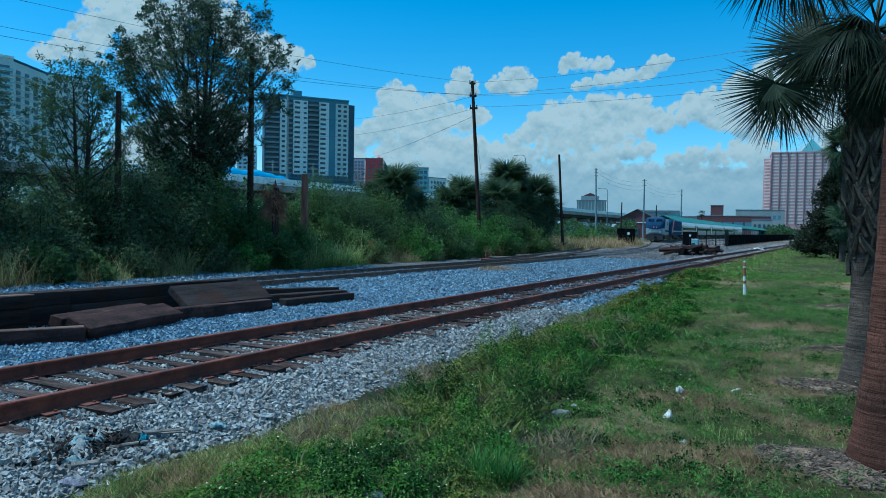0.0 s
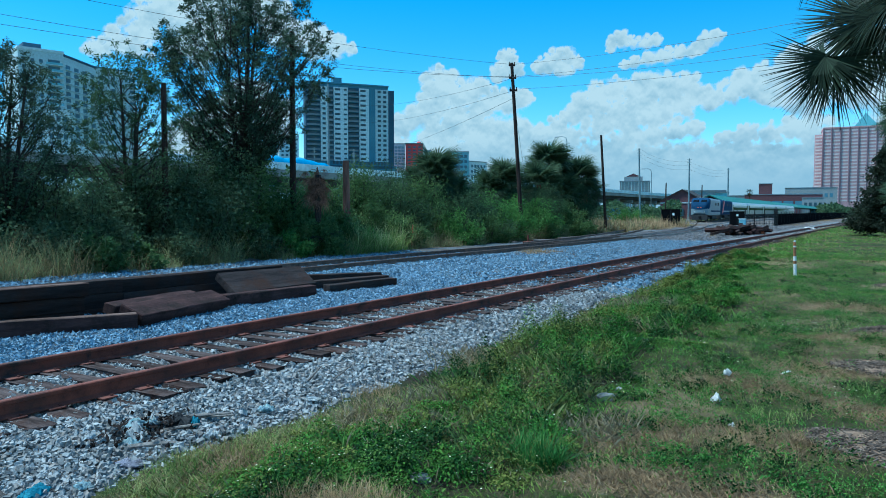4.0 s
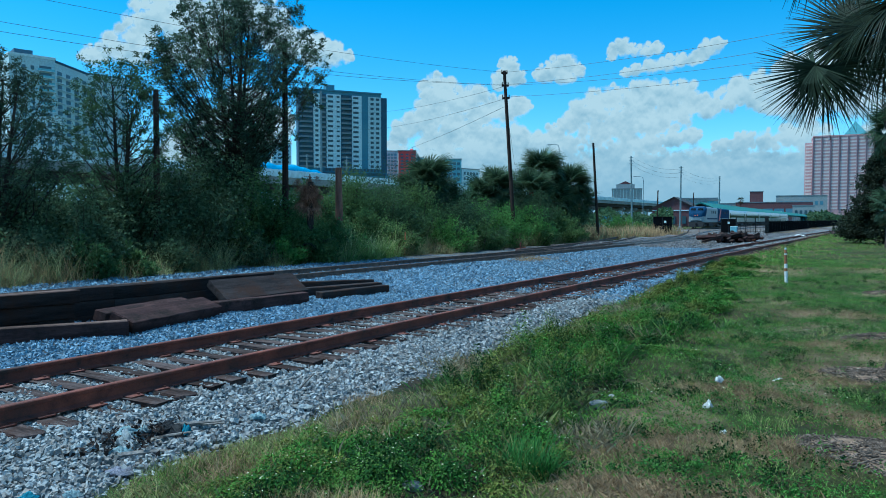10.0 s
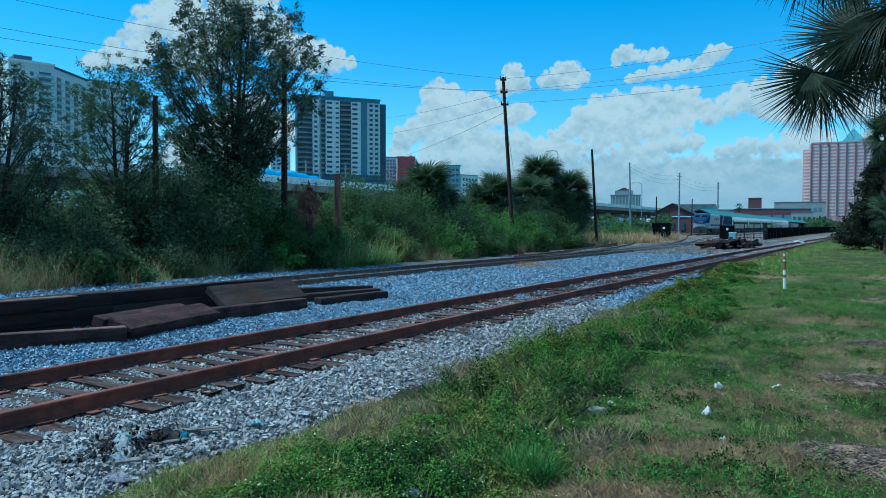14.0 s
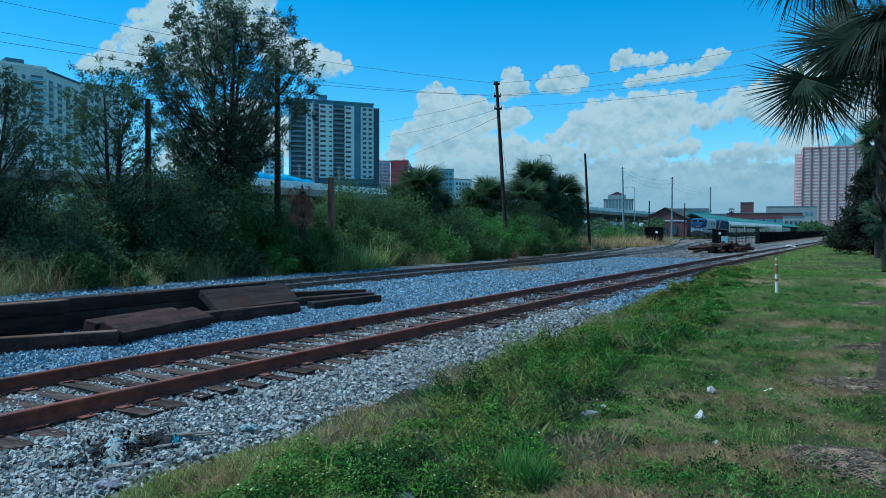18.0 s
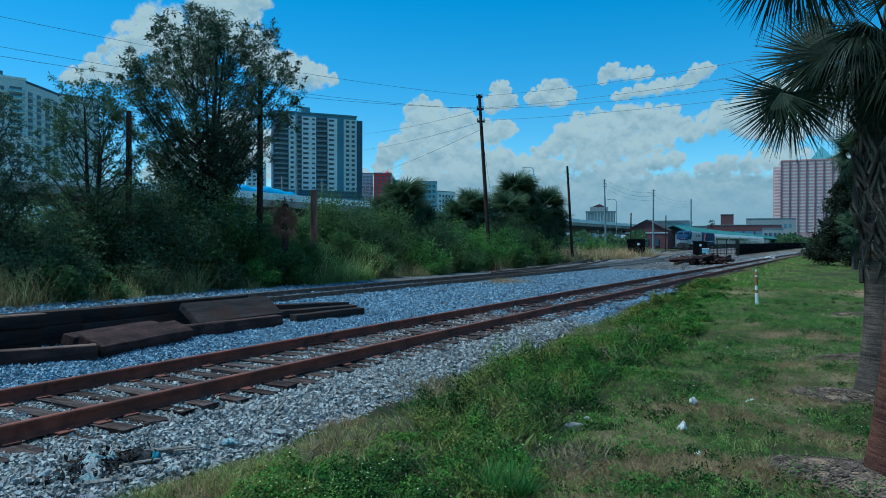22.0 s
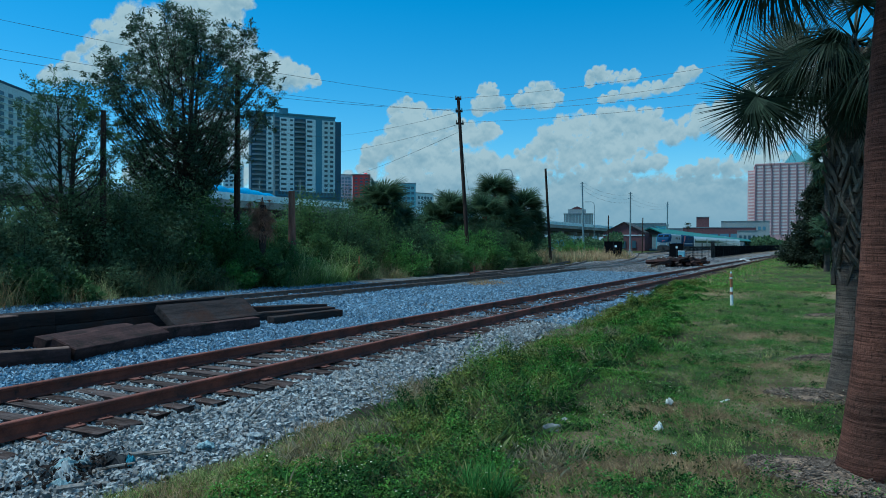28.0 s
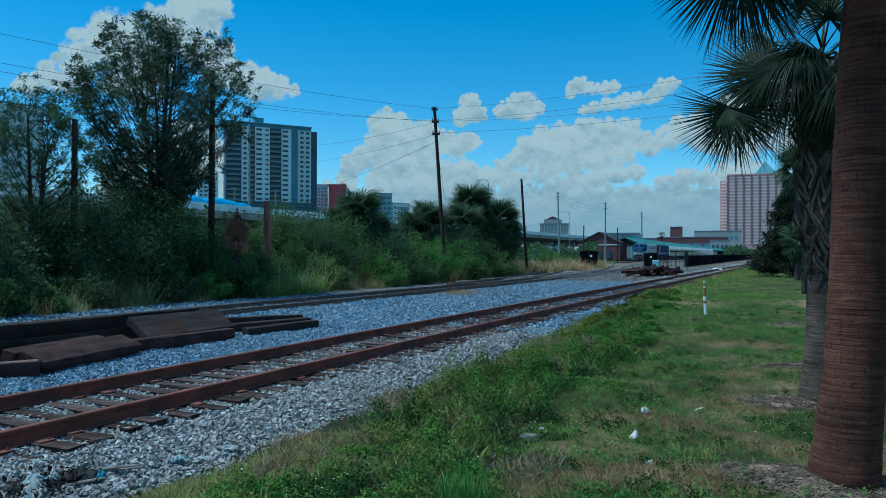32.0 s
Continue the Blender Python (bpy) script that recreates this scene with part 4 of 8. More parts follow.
def build_far_side_plants():
    rng = np.random.default_rng(3)
    # the tall dark trees
    build_tree("oak_tree", *polar(-47.7, -22.6), 10.9, 7.7, 5, 82000, TREE_LEAF, "tall dark-leaved tree with an open ragged crown", 11, low=0.27, leaf_size=0.125, clump=0.34, limbs=290, bulge=0.57, bare_side=0.83)
    build_tree("young_tree", *polar(-55.8, -22.4), 7.2, 4.4, 3, 26000, OAK_LEAF, "slender young tree with loose dark leaves", 12, low=0.26, leaf_size=0.095, clump=0.30, limbs=80, bulge=0.36)
    build_tree("young_tree", *polar(-63.8, -22.4), 6.6, 5.0, 4, 34000, TREE_LEAF, "bushy dark tree at the line's edge", 13, low=0.25, leaf_size=0.09, clump=0.33, limbs=80)
    build_tree("young_tree", *polar(-69.0, -24.0), 7.4, 5.2, 4, 11000, TREE_LEAF, "bushy dark tree at the line's edge", 14, low=0.25, leaf_size=0.14, clump=0.33, limbs=80)
    # shrubs under them
    k = 0
    thicket = ((-74, -24, 7, 3.4), (-70, -23, 6, 3.8), (-66, -22.2, 5, 3.7), (-64.5, -24.5, 6, 3.6), (-62, -22, 5, 3.7), (-60.2, -24.5, 6, 3.5), (-58.5, -21.6, 4.5, 3.3), (-57.0, -24.2, 6, 3.6), (-55, -21.6, 4.5, 3.7), (-54.4, -24.6, 5, 3.6), (-53.3, -22.2, 4.6, 5.3),
               (-51.5, -21.8, 4.8, 5.5), (-49.8, -22.0, 4.6, 5.6), (-46.8, -20.3, 2.4, 1.6), (-53.0, -20.3, 2.6, 1.8), (-57.0, -20.4, 2.6, 1.7), (-61.0, -20.5, 2.8, 1.8))
    dark = ((-36.6, -22.5, 5, 4.7), (-32.0, -21.4, 5.5, 3.9), (-30.0, -21.0, 6, 3.8), (-31.0, -23.5, 6, 4.3), (-26.2, -23.4, 6, 4.2), (-24.2, -21.4, 6, 4.8), (-22.4, -22.6, 6, 5.2), (-29.0, -23.5, 7, 4.2), (-39.0, -24.4, 6, 5.0), (-36.0, -24.2, 6, 5.2), (-33.0, -24.4, 6, 4.8), (-30.2, -24.6, 6, 4.4))
    green = ((-48, -21.4, 4.6, 4.7), (-46.4, -22.4, 4.0, 4.2), (-41.6, -19.2, 2.0, 1.9), (-40.2, -19.5, 2.0, 2.2), (-45.0, -22.3, 3.6, 3.7), (-43.4, -22.5, 3.6, 3.4), (-41.2, -22.6, 3.6, 3.3), (-38.8, -23.0, 5, 4.7), (-34.2, -22.0, 5.5, 4.3), (-22.4, -20.4, 4.6, 2.7), (-42.2, -24.0, 4, 3.5), (-35.4, -20.1, 3.4, 2.2), (-28.6, -19.3, 3.6, 2.0), (-24.2, -19.4, 4.0, 1.9), (-43.4, -20.0, 2.6, 2.3), (-37.4, -20.6, 3.0, 2.6), (-58.6, -19.7, 2.6, 1.5), (-55.6, -19.6, 2.2, 1.2))
    bright = ((-27.6, -20.4, 5, 3.4), (-25.6, -20.6, 6, 3.2), (-17.6, -25.5, 6, 2.6), (-16.3, -26.5, 4, 1.8), (-39.0, -19.8, 2.4, 1.5), (-44.4, -19.6, 2.6, 1.3), (-31.2, -19.6, 3.4, 2.1))
    for leaf, row in ((3, thicket), (0, dark), (1, green), (2, bright)):
        for az, x, w, h in row:
            px, py = polar(az, x)
            k += 1
            build_shrub(px, py, w, h, (11000 if leaf == 3 else 14000) if h > 2.4 else 7000, (OAK_LEAF, SHRUB_LEAF, BRIGHT_LEAF, DARK_SHRUB_LEAF)[leaf], ("dense dark shrub beside the tracks", "dense green shrub beside the tracks", "bright green rounded shrub beside the tracks", "dense grey-green thicket under the tall trees")[leaf], 100 + k, (0.10, 0.10, 0.10, 0.10)[leaf], depth=w * 0.6)
    # fan palms behind the shrubs
    for az, x, h, cr, s in ((-32.8, -23.0, 4.2, 1.0, 1), (-33.9, -23.6, 3.5, 0.9, 6), (-31.6, -23.2, 3.2, 0.9, 10), (-27.3, -23.5, 4.1, 1.08, 2), (-28.3, -24.0, 3.5, 0.95, 7), (-23.8, -23.5, 5.8, 1.22, 3), (-21.5, -23.2, 4.9, 1.2, 4), (-22.6, -24.5, 4.9, 1.25, 5), (-24.6, -23.0, 4.1, 1.15, 8), (-20.9, -23.6, 3.7, 1.05, 9), (-22.8, -22.6, 3.4, 1.1, 11)):
        px, py = polar(az, x)
        build_fan_palm(px, py, h, 0.2, cr, 50, "cabbage palm with a full green crown and brown skirt", 40 + s, dead=16, low=-1.2, leaf=FAR_PALM_LEAF)


build_far_side_plants()

edge_spots = []
_r = np.random.default_rng(8)
for i in range(120):
    y = 9 + 52 * _r.uniform() ** 1.2
    edge_spots.append((-18.9 - 1.5 * _r.uniform() - (0.10 * max(0, y - 40)), y, _r.uniform(0.3, 0.8), 0.4 + 0.95 * _r.uniform() ** 1.4))
tall_grass("tall_edge_grass", "long arching green grass along the far edge", edge_spots, 40000, 1.45, REED, 21, 0.013)
tall_grass("dry_edge_grass", "dry tan grass stalks along the far edge", edge_spots[::2], 12000, 1.3, DRY_GRASS, 22, 0.011)
reed_spots = [(-19.2 + _r.uniform(-0.6, 0.6), 21.6 + 6.2 * _r.uniform(), 0.32, _r.uniform(0.5, 1.35)) for i in range(15)]
tall_grass("reed_clump", "bright green arching reed clump beside the siding", reed_spots, 2800, 1.6, BRIGHT_REED, 23, 0.032)
tall_grass("feathery_grass", "pale tan grass with feathery tops above the reeds", reed_spots[::2], 1100, 2.0, PALE_REED, 26, 0.016)
far_spots = [(-20.5 - 6.5 * _r.uniform(), 56 + 34 * _r.uniform(), 1.3, _r.uniform(0.6, 1.1)) for i in range(70)]
tall_grass("dry_field_grass", "tall tan grass beyond the siding", far_spots, 14000, 1.9, DRY_GRASS, 24, 0.05)
tall_grass("green_field_grass", "tall green grass beyond the siding", far_spots[::2], 5000, 1.7, REED, 25, 0.05)

# the near palms
build_fan_palm(0.34, 6.1, 4.75, 0.20, 0.9, 18, "cabbage palm with a smooth ringed brown trunk", 51, dead=0, lean=(0.30, 0.1), flare=1.33, low=0.35, blades=(
    ((-0.36, 5.95, 4.02), (-0.5, 0.3, -0.7), (-0.2, -0.9, -0.3), 0.82, 0), ((-0.28, 6.1, 4.1), (-0.75, 0.3, -0.4), (-0.2, -0.8, -0.2), 0.95, 1), ((-0.15, 5.9, 4.05), (-0.2, 0.2, -0.8), (0, -0.9, -0.1), 0.7, 1), ((-0.05, 5.5, 4.3), (-0.5, -0.6, -0.6), (-0.3, -0.5, 0.8), 0.85, 1),
    ((-0.15, 6.6, 4.3), (-0.6, 0.4, -0.6), (-0.5, 0.2, 0.8), 0.9, 1), ((0.55, 5.35, 4.3), (0.1, -0.7, -0.5), (0, -0.5, 0.8), 0.85, 1), ((1.2, 5.9, 4.3), (0.7, -0.2, -0.5), (0.5, 0, 0.8), 0.85, 1)))
build_fan_palm(0.36, 9.5, 4.05, 0.185, 0.62, 14, "cabbage palm with criss-cross grey leaf bases", 52, dead=3, boots=112, lean=(-0.04, 0.0), flare=1.75, decay=0.62, low=0.15, boot_low=0.36, trunk_material=GREY_PALM_BARK, blades=(
    ((-0.58, 9.0, 3.41), (-0.15, 0.3, -1.0), (0.1, -1, 0.4), 0.84, 0), ((-0.50, 9.06, 3.40), (0.25, 0.2, -1.0), (0.3, -1, 0.3), 0.62, 1), ((-0.66, 8.98, 3.42), (-0.7, 0.3, -0.75), (-0.2, -0.8, 0.6), 0.74, 1),
    ((-0.30, 9.1, 3.80), (-1.0, 0.2, -0.1), (0, -1.0, 0.1), 0.84, 0), ((-0.20, 9.0, 3.78), (-0.85, 0.1, 0.35), (0, -1.0, 0.0), 0.70, 1), ((-0.22, 9.05, 3.72), (-0.8, 0.1, -0.6), (0, -1.0, 0.1), 0.72, 1),
    ((-0.05, 9.2, 4.05), (-0.25, -0.2, -1.0), (0, -1, 0.1), 0.60, 2), ((0.14, 9.1, 3.88), (0.1, -0.25, -1.0), (0.2, -1, 0.1), 0.60, 2), ((0.12, 9.2, 3.72), (-0.1, -0.2, -1.0), (-0.3, -1, 0.1), 0.5, 2), ((0.27, 9.1, 3.45), (0.1, -0.3, -1.0), (0, -1, 0.1), 0.55, 2),
    ((0.10, 9.0, 3.75), (-0.1, -0.7, -0.5), (-0.3, -0.6, 0.7), 0.62, 1), ((0.10, 8.95, 3.9), (-0.25, -0.8, 0.0), (0, -0.2, 1), 0.7, 2),
    ((0.55, 8.9, 3.7), (0.3, -0.8, -0.3), (0.1, -0.3, 1), 0.7, 2), ((0.05, 9.9, 3.6), (-0.5, 0.7, -0.3), (-0.2, 0.3, 1), 0.75, 2), ((0.8, 9.6, 3.7), (0.9, 0.1, -0.2), (0.2, 0, 1), 0.75, 2), ((0.5, 10.0, 3.6), (0.2, 0.9, -0.2), (0, 0.2, 1), 0.75, 2),
    ((0.30, 9.2, 3.25), (0.05, -0.3, -0.95), (-0.1, -0.9, 0.3), 0.5, 1)))
build_fan_palm(0.38, 52.0, 7.3, 0.15, 0.95, 30, "slim cabbage palm beside a dark cedar", 53, dead=6, low=-0.9, trunk_material=GREY_PALM_BARK, leaf=FAR_PALM_LEAF)
build_fan_palm(0.32, 51.2, 2.7, 0.13, 0.68, 26, "small cabbage palm in front of a dark cedar", 54, dead=7, low=-0.9, trunk_material=GREY_PALM_BARK, leaf=FAR_PALM_LEAF)


def build_cedar(x, y, h, w, count, label, seed):
    rng = np.random.default_rng(seed)
    tree = tagged(empty("cedar_tree", Matrix.Translation((x, y, -0.1))), label, "tree")
    bm = bmesh.new()
    tube(bm, [(0, 0, 0), (0.05, 0, h * 0.5), (0, 0, h * 0.97)], [0.2, 0.12, 0.02], 8)
    cs, rs = [], []
    for i in range(260):
        t = rng.uniform(0.02, 1) ** 1.1
        a = rng.uniform(0, 6.283)
        reach = w / 2 * (1 - t) ** 0.75 * rng.uniform(0.55, 1.1) + 0.1
        q = Vector((reach * math.cos(a), reach * math.sin(a), t * h + 0.25 * reach))
        if i % 4 == 0:
            tube(bm, [(0, 0, t * h * 0.95), tuple(q)], [0.03, 0.006], 4)
        for f in (0.6, 0.85, 1.0):
            cs.append(tuple(Vector((0, 0, t * h)).lerp(q, f)))
            rs.append(0.30 + 0.25 * (1 - t))
    part("trunk", bm, BARK, tree)
    put("crown", leaf_cloud("crown", rng, cs, rs, count, 0.17), CEDAR_LEAF, tree)


build_cedar(0.3, 60.0, 7.4, 6.0, 56000, "dense dark conical cedar tree", 61)
_fx, _fy = 520 * math.sin(radians(-8.95)), 520 * math.cos(radians(-8.95))
build_fan_palm(_fx, _fy, 15.0, 0.35, 1.5, 18, "distant slim palm above the roofs", 55, dead=4, low=-0.8)


# ---- far buildings and the viaduct ----
# Distance haze is put into city colours: bluer walls, a paler HAZY_WINDOW
PALE_WALL = surface("pale_rendered_wall", (0.66, 0.80, 0.86), (0.76, 0.86, 0.90), 0.05, 1.5, 0.85, 0, 0.05)
CREAM_WALL = surface("cream_rendered_wall", (0.52, 0.66, 0.71), (0.62, 0.75, 0.79), 0.05, 1.5, 0.85, 0, 0.05)
HAZY_GREY_WALL = surface("hazy_grey_wall", (0.10, 0.23, 0.33), (0.16, 0.31, 0.41), 0.05, 1.5, 0.85, 0, 0.05)
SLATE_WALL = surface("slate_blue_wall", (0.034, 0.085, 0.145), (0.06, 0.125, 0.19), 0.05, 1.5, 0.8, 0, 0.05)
RED_WALL = surface("red_rendered_wall", (0.68, 0.075, 0.085), (0.78, 0.11, 0.12), 0.06, 1.5, 0.8, 0, 0.05)
BLUE_GLASS_WALL = surface("blue_green_cladding", (0.18, 0.42, 0.52), (0.30, 0.56, 0.66), 0.05, 0.8, 0.4, 0.1, 0.05)
TEAL_ROOF = surface("blue_green_roof", (0.05, 0.20, 0.25), (0.09, 0.28, 0.33), 0.05, 0.8, 0.6, 0, 0.05)
PINK_STONE = surface("pink_granite_cladding", (0.52, 0.30, 0.32), (0.62, 0.37, 0.39), 0.04, 1.5, 0.75, 0, 0.05)
PIER_STONE = surface("grey_pink_pier_stone", (0.17, 0.13, 0.17), (0.24, 0.19, 0.23), 0.05, 1.5, 0.8, 0, 0.05)
STORE_WALL = surface("grey_cream_rendered_wall", (0.27, 0.31, 0.33), (0.36, 0.395, 0.415), 0.05, 1.5, 0.85, 0, 0.05)
BRICK_WALL = surface("dull_red_brick_wall", (0.12, 0.062, 0.072), (0.18, 0.094, 0.10), 0.8, 14, 0.9, 0, 0.3)
CONCRETE = surface("weathered_concrete", (0.25, 0.255, 0.25), (0.36, 0.36, 0.345), 0.25, 8, 0.9, 0, 0.2, stain=(0.2, 0.21, 0.21), stain_scale=0.15)
GREEN_ROOF = surface("green_metal_roof", (0.02, 0.125, 0.115), (0.045, 0.19, 0.175), 0.15, 6, 0.75, 0.0, 0.1, stretch=(1, 0.05, 1))
GREY_ROOF = surface("grey_metal_roof", (0.16, 0.20, 0.23), (0.24, 0.28, 0.31), 0.15, 6, 0.5, 0.2, 0.1)
BLUE_TARP = surface("blue_tarpaulin", (0.03, 0.25, 0.52), (0.06, 0.36, 0.66), 0.3, 4, 0.5, 0, 0.3, distance=0.1)
WINDOW = glass("tinted_window_glass", (0.025, 0.07, 0.10), 0.5)
# window glass made paler for distance haze
HAZY_WINDOW = glass("hazy_window_glass", (0.06, 0.14, 0.20), 0.5)
PALE_WINDOW = glass("pale_reflective_glass", (0.68, 0.58, 0.59), 0.35)


def spot(az, r):
    return Vector((r * math.sin(radians(az)), r * math.cos(radians(az)), 0))


def rise(el, r):
    return 1.7 + r * math.tan(radians(el))


def plot(name, az0, r0, az1, r1, label, category="building"):
    """A building's own space: x along its front from left to right, y into it. Returns its Empty and its width."""
    a, b = spot(az0, r0), spot(az1, r1)
    d = b - a
    ob = empty(name, Matrix.Translation(a) @ Matrix.Rotation(math.atan2(d.y, d.x), 4, "Z"))
    return tagged(ob, label, category), d.length


_window_cache = {}


def window_mesh(w, h, material, deep=0.3):
    key = (round(w, 2), round(h, 2), material.name, deep)
    if key not in _window_cache:
        me = mesh_of(box(0, 0, 0, w, deep, h), "window")
        me.materials.append(material)
        _window_cache[key] = me
    return _window_cache[key]


def window_grid(parent, x0, x1, z0, z1, cols, rows, wf, hf, material, y=-0.02, name="window", skip=0.0, deep=0.3):
    me = window_mesh((x1 - x0) / cols * wf, (z1 - z0) / rows * hf, material, deep)
    rng = random.Random(int(x0 * 7 + z0))
    for i in range(cols):
        for j in range(rows):
            if rng.random() >= skip:
                put(name, me, material, parent, m=Matrix.Translation((x0 + (i + 0.5) * (x1 - x0) / cols, y, z0 + (j + 0.5) * (z1 - z0) / rows)))


def build_grey_tower():
    t, w = plot("apartment_tower", -43.0, 450, -36.55, 463, "grey and white high-rise apartment tower with stacked balconies")
    top, z0 = rise(10.12, 450), 34.0
    rows = 15
    part("core", box(w / 2, 4.5, top / 2, w, 7, top), HAZY_GREY_WALL, t)
    # dark cover keeps the sunlit end of the core from showing pale
    part("end_cover", box(-0.1, 4.5, top / 2, 0.2, 6.8, top - 1), SLATE_WALL, t, "dark slate-blue cover over the sunlit end wall")
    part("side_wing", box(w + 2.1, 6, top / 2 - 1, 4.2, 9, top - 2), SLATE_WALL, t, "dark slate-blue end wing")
    part("parapet", box(w / 2, 4.4, top + 0.3, w + 0.6, 8.2, 1.0, 0.1), HAZY_GREY_WALL, t)
    part("plant_room", box(w * 0.38, 4.5, top + 2.4, 5.5, 5, 3.4), HAZY_GREY_WALL, t)
    strips = ((0.171, 0.248, PALE_WALL, 0.8), (0.326, 0.498, PALE_WALL, 0.8), (0.636, 0.755, PALE_WALL, 0.8), (0.838, 1.0, CREAM_WALL, 0.5), (0.755, 0.838, HAZY_GREY_WALL, 0.3))
    for u0, u1, m, pr in strips:
        part("bay", box(w * (u0 + u1) / 2, 1 - pr / 2 - 0.01, (top + z0) / 2 - 1, w * (u1 - u0), pr, top - z0 - 2), m, t, "pale vertical bay" if m is PALE_WALL else "")
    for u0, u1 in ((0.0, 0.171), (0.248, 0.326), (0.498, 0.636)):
        # slate panel paints the shade of the balcony recess
        part("recess", box(w * (u0 + u1) / 2, 0.9, (top + z0) / 2 - 1, w * (u1 - u0), 0.16, top - z0 - 2), SLATE_WALL, t, "dark panel for the shade of the balcony recess")
        for j in range(rows):
            z = z0 + (top - 2 - z0) * j / rows
            bal = part("balcony", box(w * (u0 + u1) / 2, 0.1, z + 0.1, w * (u1 - u0) * 0.96, 1.5, 0.22), HAZY_GREY_WALL, t)
            part("railing", box(w * (u0 + u1) / 2, -0.6, z + 0.7, w * (u1 - u0) * 0.96, 0.06, 0.95), GREY_ROOF, bal)
            part("balcony_door", box(w * (u0 + u1) / 2, 0.78, z + 1.5, w * (u1 - u0) * 0.5, 0.1, 2.1), WINDOW, t)
    zt = top - 2
    window_grid(t, w * 0.18, w * 0.24, z0, zt, 1, rows, 0.6, 0.45, WINDOW, 0.1)
    window_grid(t, w * 0.335, w * 0.41, z0, zt, 1, rows, 0.85, 0.42, WINDOW, 0.1)
    window_grid(t, w * 0.44, w * 0.49, z0, zt, 1, rows, 0.7, 0.34, WINDOW, 0.1)
    window_grid(t, w * 0.645, w * 0.72, z0, zt, 1, rows, 0.85, 0.42, WINDOW, 0.1)
    window_grid(t, w * 0.85, w * 0.99, z0, zt, 2, rows, 0.55, 0.5, WINDOW, 0.4)
    part("podium", box(w * 0.62, -2.5, 15.5, w * 0.86, 9, 31), HAZY_GREY_WALL, t, "grey parking podium")
    for z in (21.5, 26.0, 30.0):
        # solid slate strip paints the darkness of a podium opening
        part("podium_shade", box(w * 0.62, -7.05, z, w * 0.8, 0.25, 1.6), SLATE_WALL, t)
    window_grid(t, w * 0.3, w * 0.98, 31.5, 34.5, 16, 1, 0.6, 0.6, WINDOW, -0.1)


def build_cream_towers():
    a, w = plot("apartment_tower", -62.75, 374, -60.0, 378, "cream high-rise apartment block with curved balconies")
    top = rise(11.05, 376)
    part("wall", box(w / 2, 15, top / 2, w, 30, top), CREAM_WALL, a)
    part("parapet", box(w / 2, 15, top + 0.5, w + 0.6, 30.6, 1.2, 0.1), PALE_WALL, a)
    part("plant_room", box(w * 0.38, 10, top + 2.4, 7.5, 8, 3.6), SLATE_WALL, a)
    window_grid(a, 0.6, w - 7.6, 20, top - 3, 3, 17, 0.42, 0.52, HAZY_WINDOW)
    for j in range(17):
        z = 20 + (top - 23) * j / 17
        bal = part("balcony", box(w - 4, -0.8, z + 0.2, 7, 2, 0.25), PALE_WALL, a)
        part("railing", box(w - 4, -1.75, z + 0.8, 7, 0.08, 1.0), BLUE_GLASS_WALL, bal)
        part("balcony_door", box(w - 4, -0.02, z + 1.6, 5, 0.3, 2.2), HAZY_WINDOW, a)
    part("entrance_block", box(w * 0.73, -5, 24, w * 0.54, 9, 48), PALE_WALL, a, "pale projecting lower block")
    window_grid(a, w * 0.50, w * 0.96, 22, 46, 3, 6, 0.6, 0.6, HAZY_WINDOW, -9.55)
    b, w = plot("apartment_tower", -60.0, 378.6, -57.95, 404, "angled cream apartment wing with rows of balconies")
    part("wall", box(w / 2, 9, top / 2 - 0.5, w, 18, top - 1), CREAM_WALL, b)
    part("parapet", box(w / 2, 9, top - 0.4, w + 0.5, 18.5, 1.0), SLATE_WALL, b)
    for k in range(4):
        for j in range(16):
            z = 22 + (top - 26) * j / 16
            x = w * (k + 0.5) / 4
            bal = part("balcony", box(x, -0.7, z + 0.2, w / 4 * 0.8, 1.6, 0.25), PALE_WALL, b)
            part("balcony_door", box(x, -0.02, z + 1.5, w / 4 * 0.5, 0.2, 2.1), HAZY_WINDOW, bal)
    c, w = plot("apartment_tower", -57.95, 404.5, -55.4, 412, "tall cream apartment slab with narrow windows")
    top = rise(10.22, 406)
    part("wall", box(w / 2, 12, top / 2, w, 24, top), CREAM_WALL, c)
    part("parapet", box(w / 2, 12, top + 0.3, w + 0.5, 24.5, 0.8), HAZY_GREY_WALL, c)
    window_grid(c, 0.3, 3.8, 18, top - 3, 1, 18, 0.7, 0.5, HAZY_WINDOW)
    window_grid(c, 6.5, 10.5, 18, top - 3, 1, 18, 0.5, 0.5, HAZY_WINDOW, skip=0.2)
    for j in range(18):
        z = 18 + (top - 21) * j / 18
        part("balcony", box(w - 1.4, -0.5, z + 0.4, 3.6, 2.0, 1.1, 0.1), PALE_WALL, c)
        part("balcony_door", box(w - 1.4, -0.02, z + 1.8, 2.8, 0.2, 1.6), HAZY_WINDOW, c)


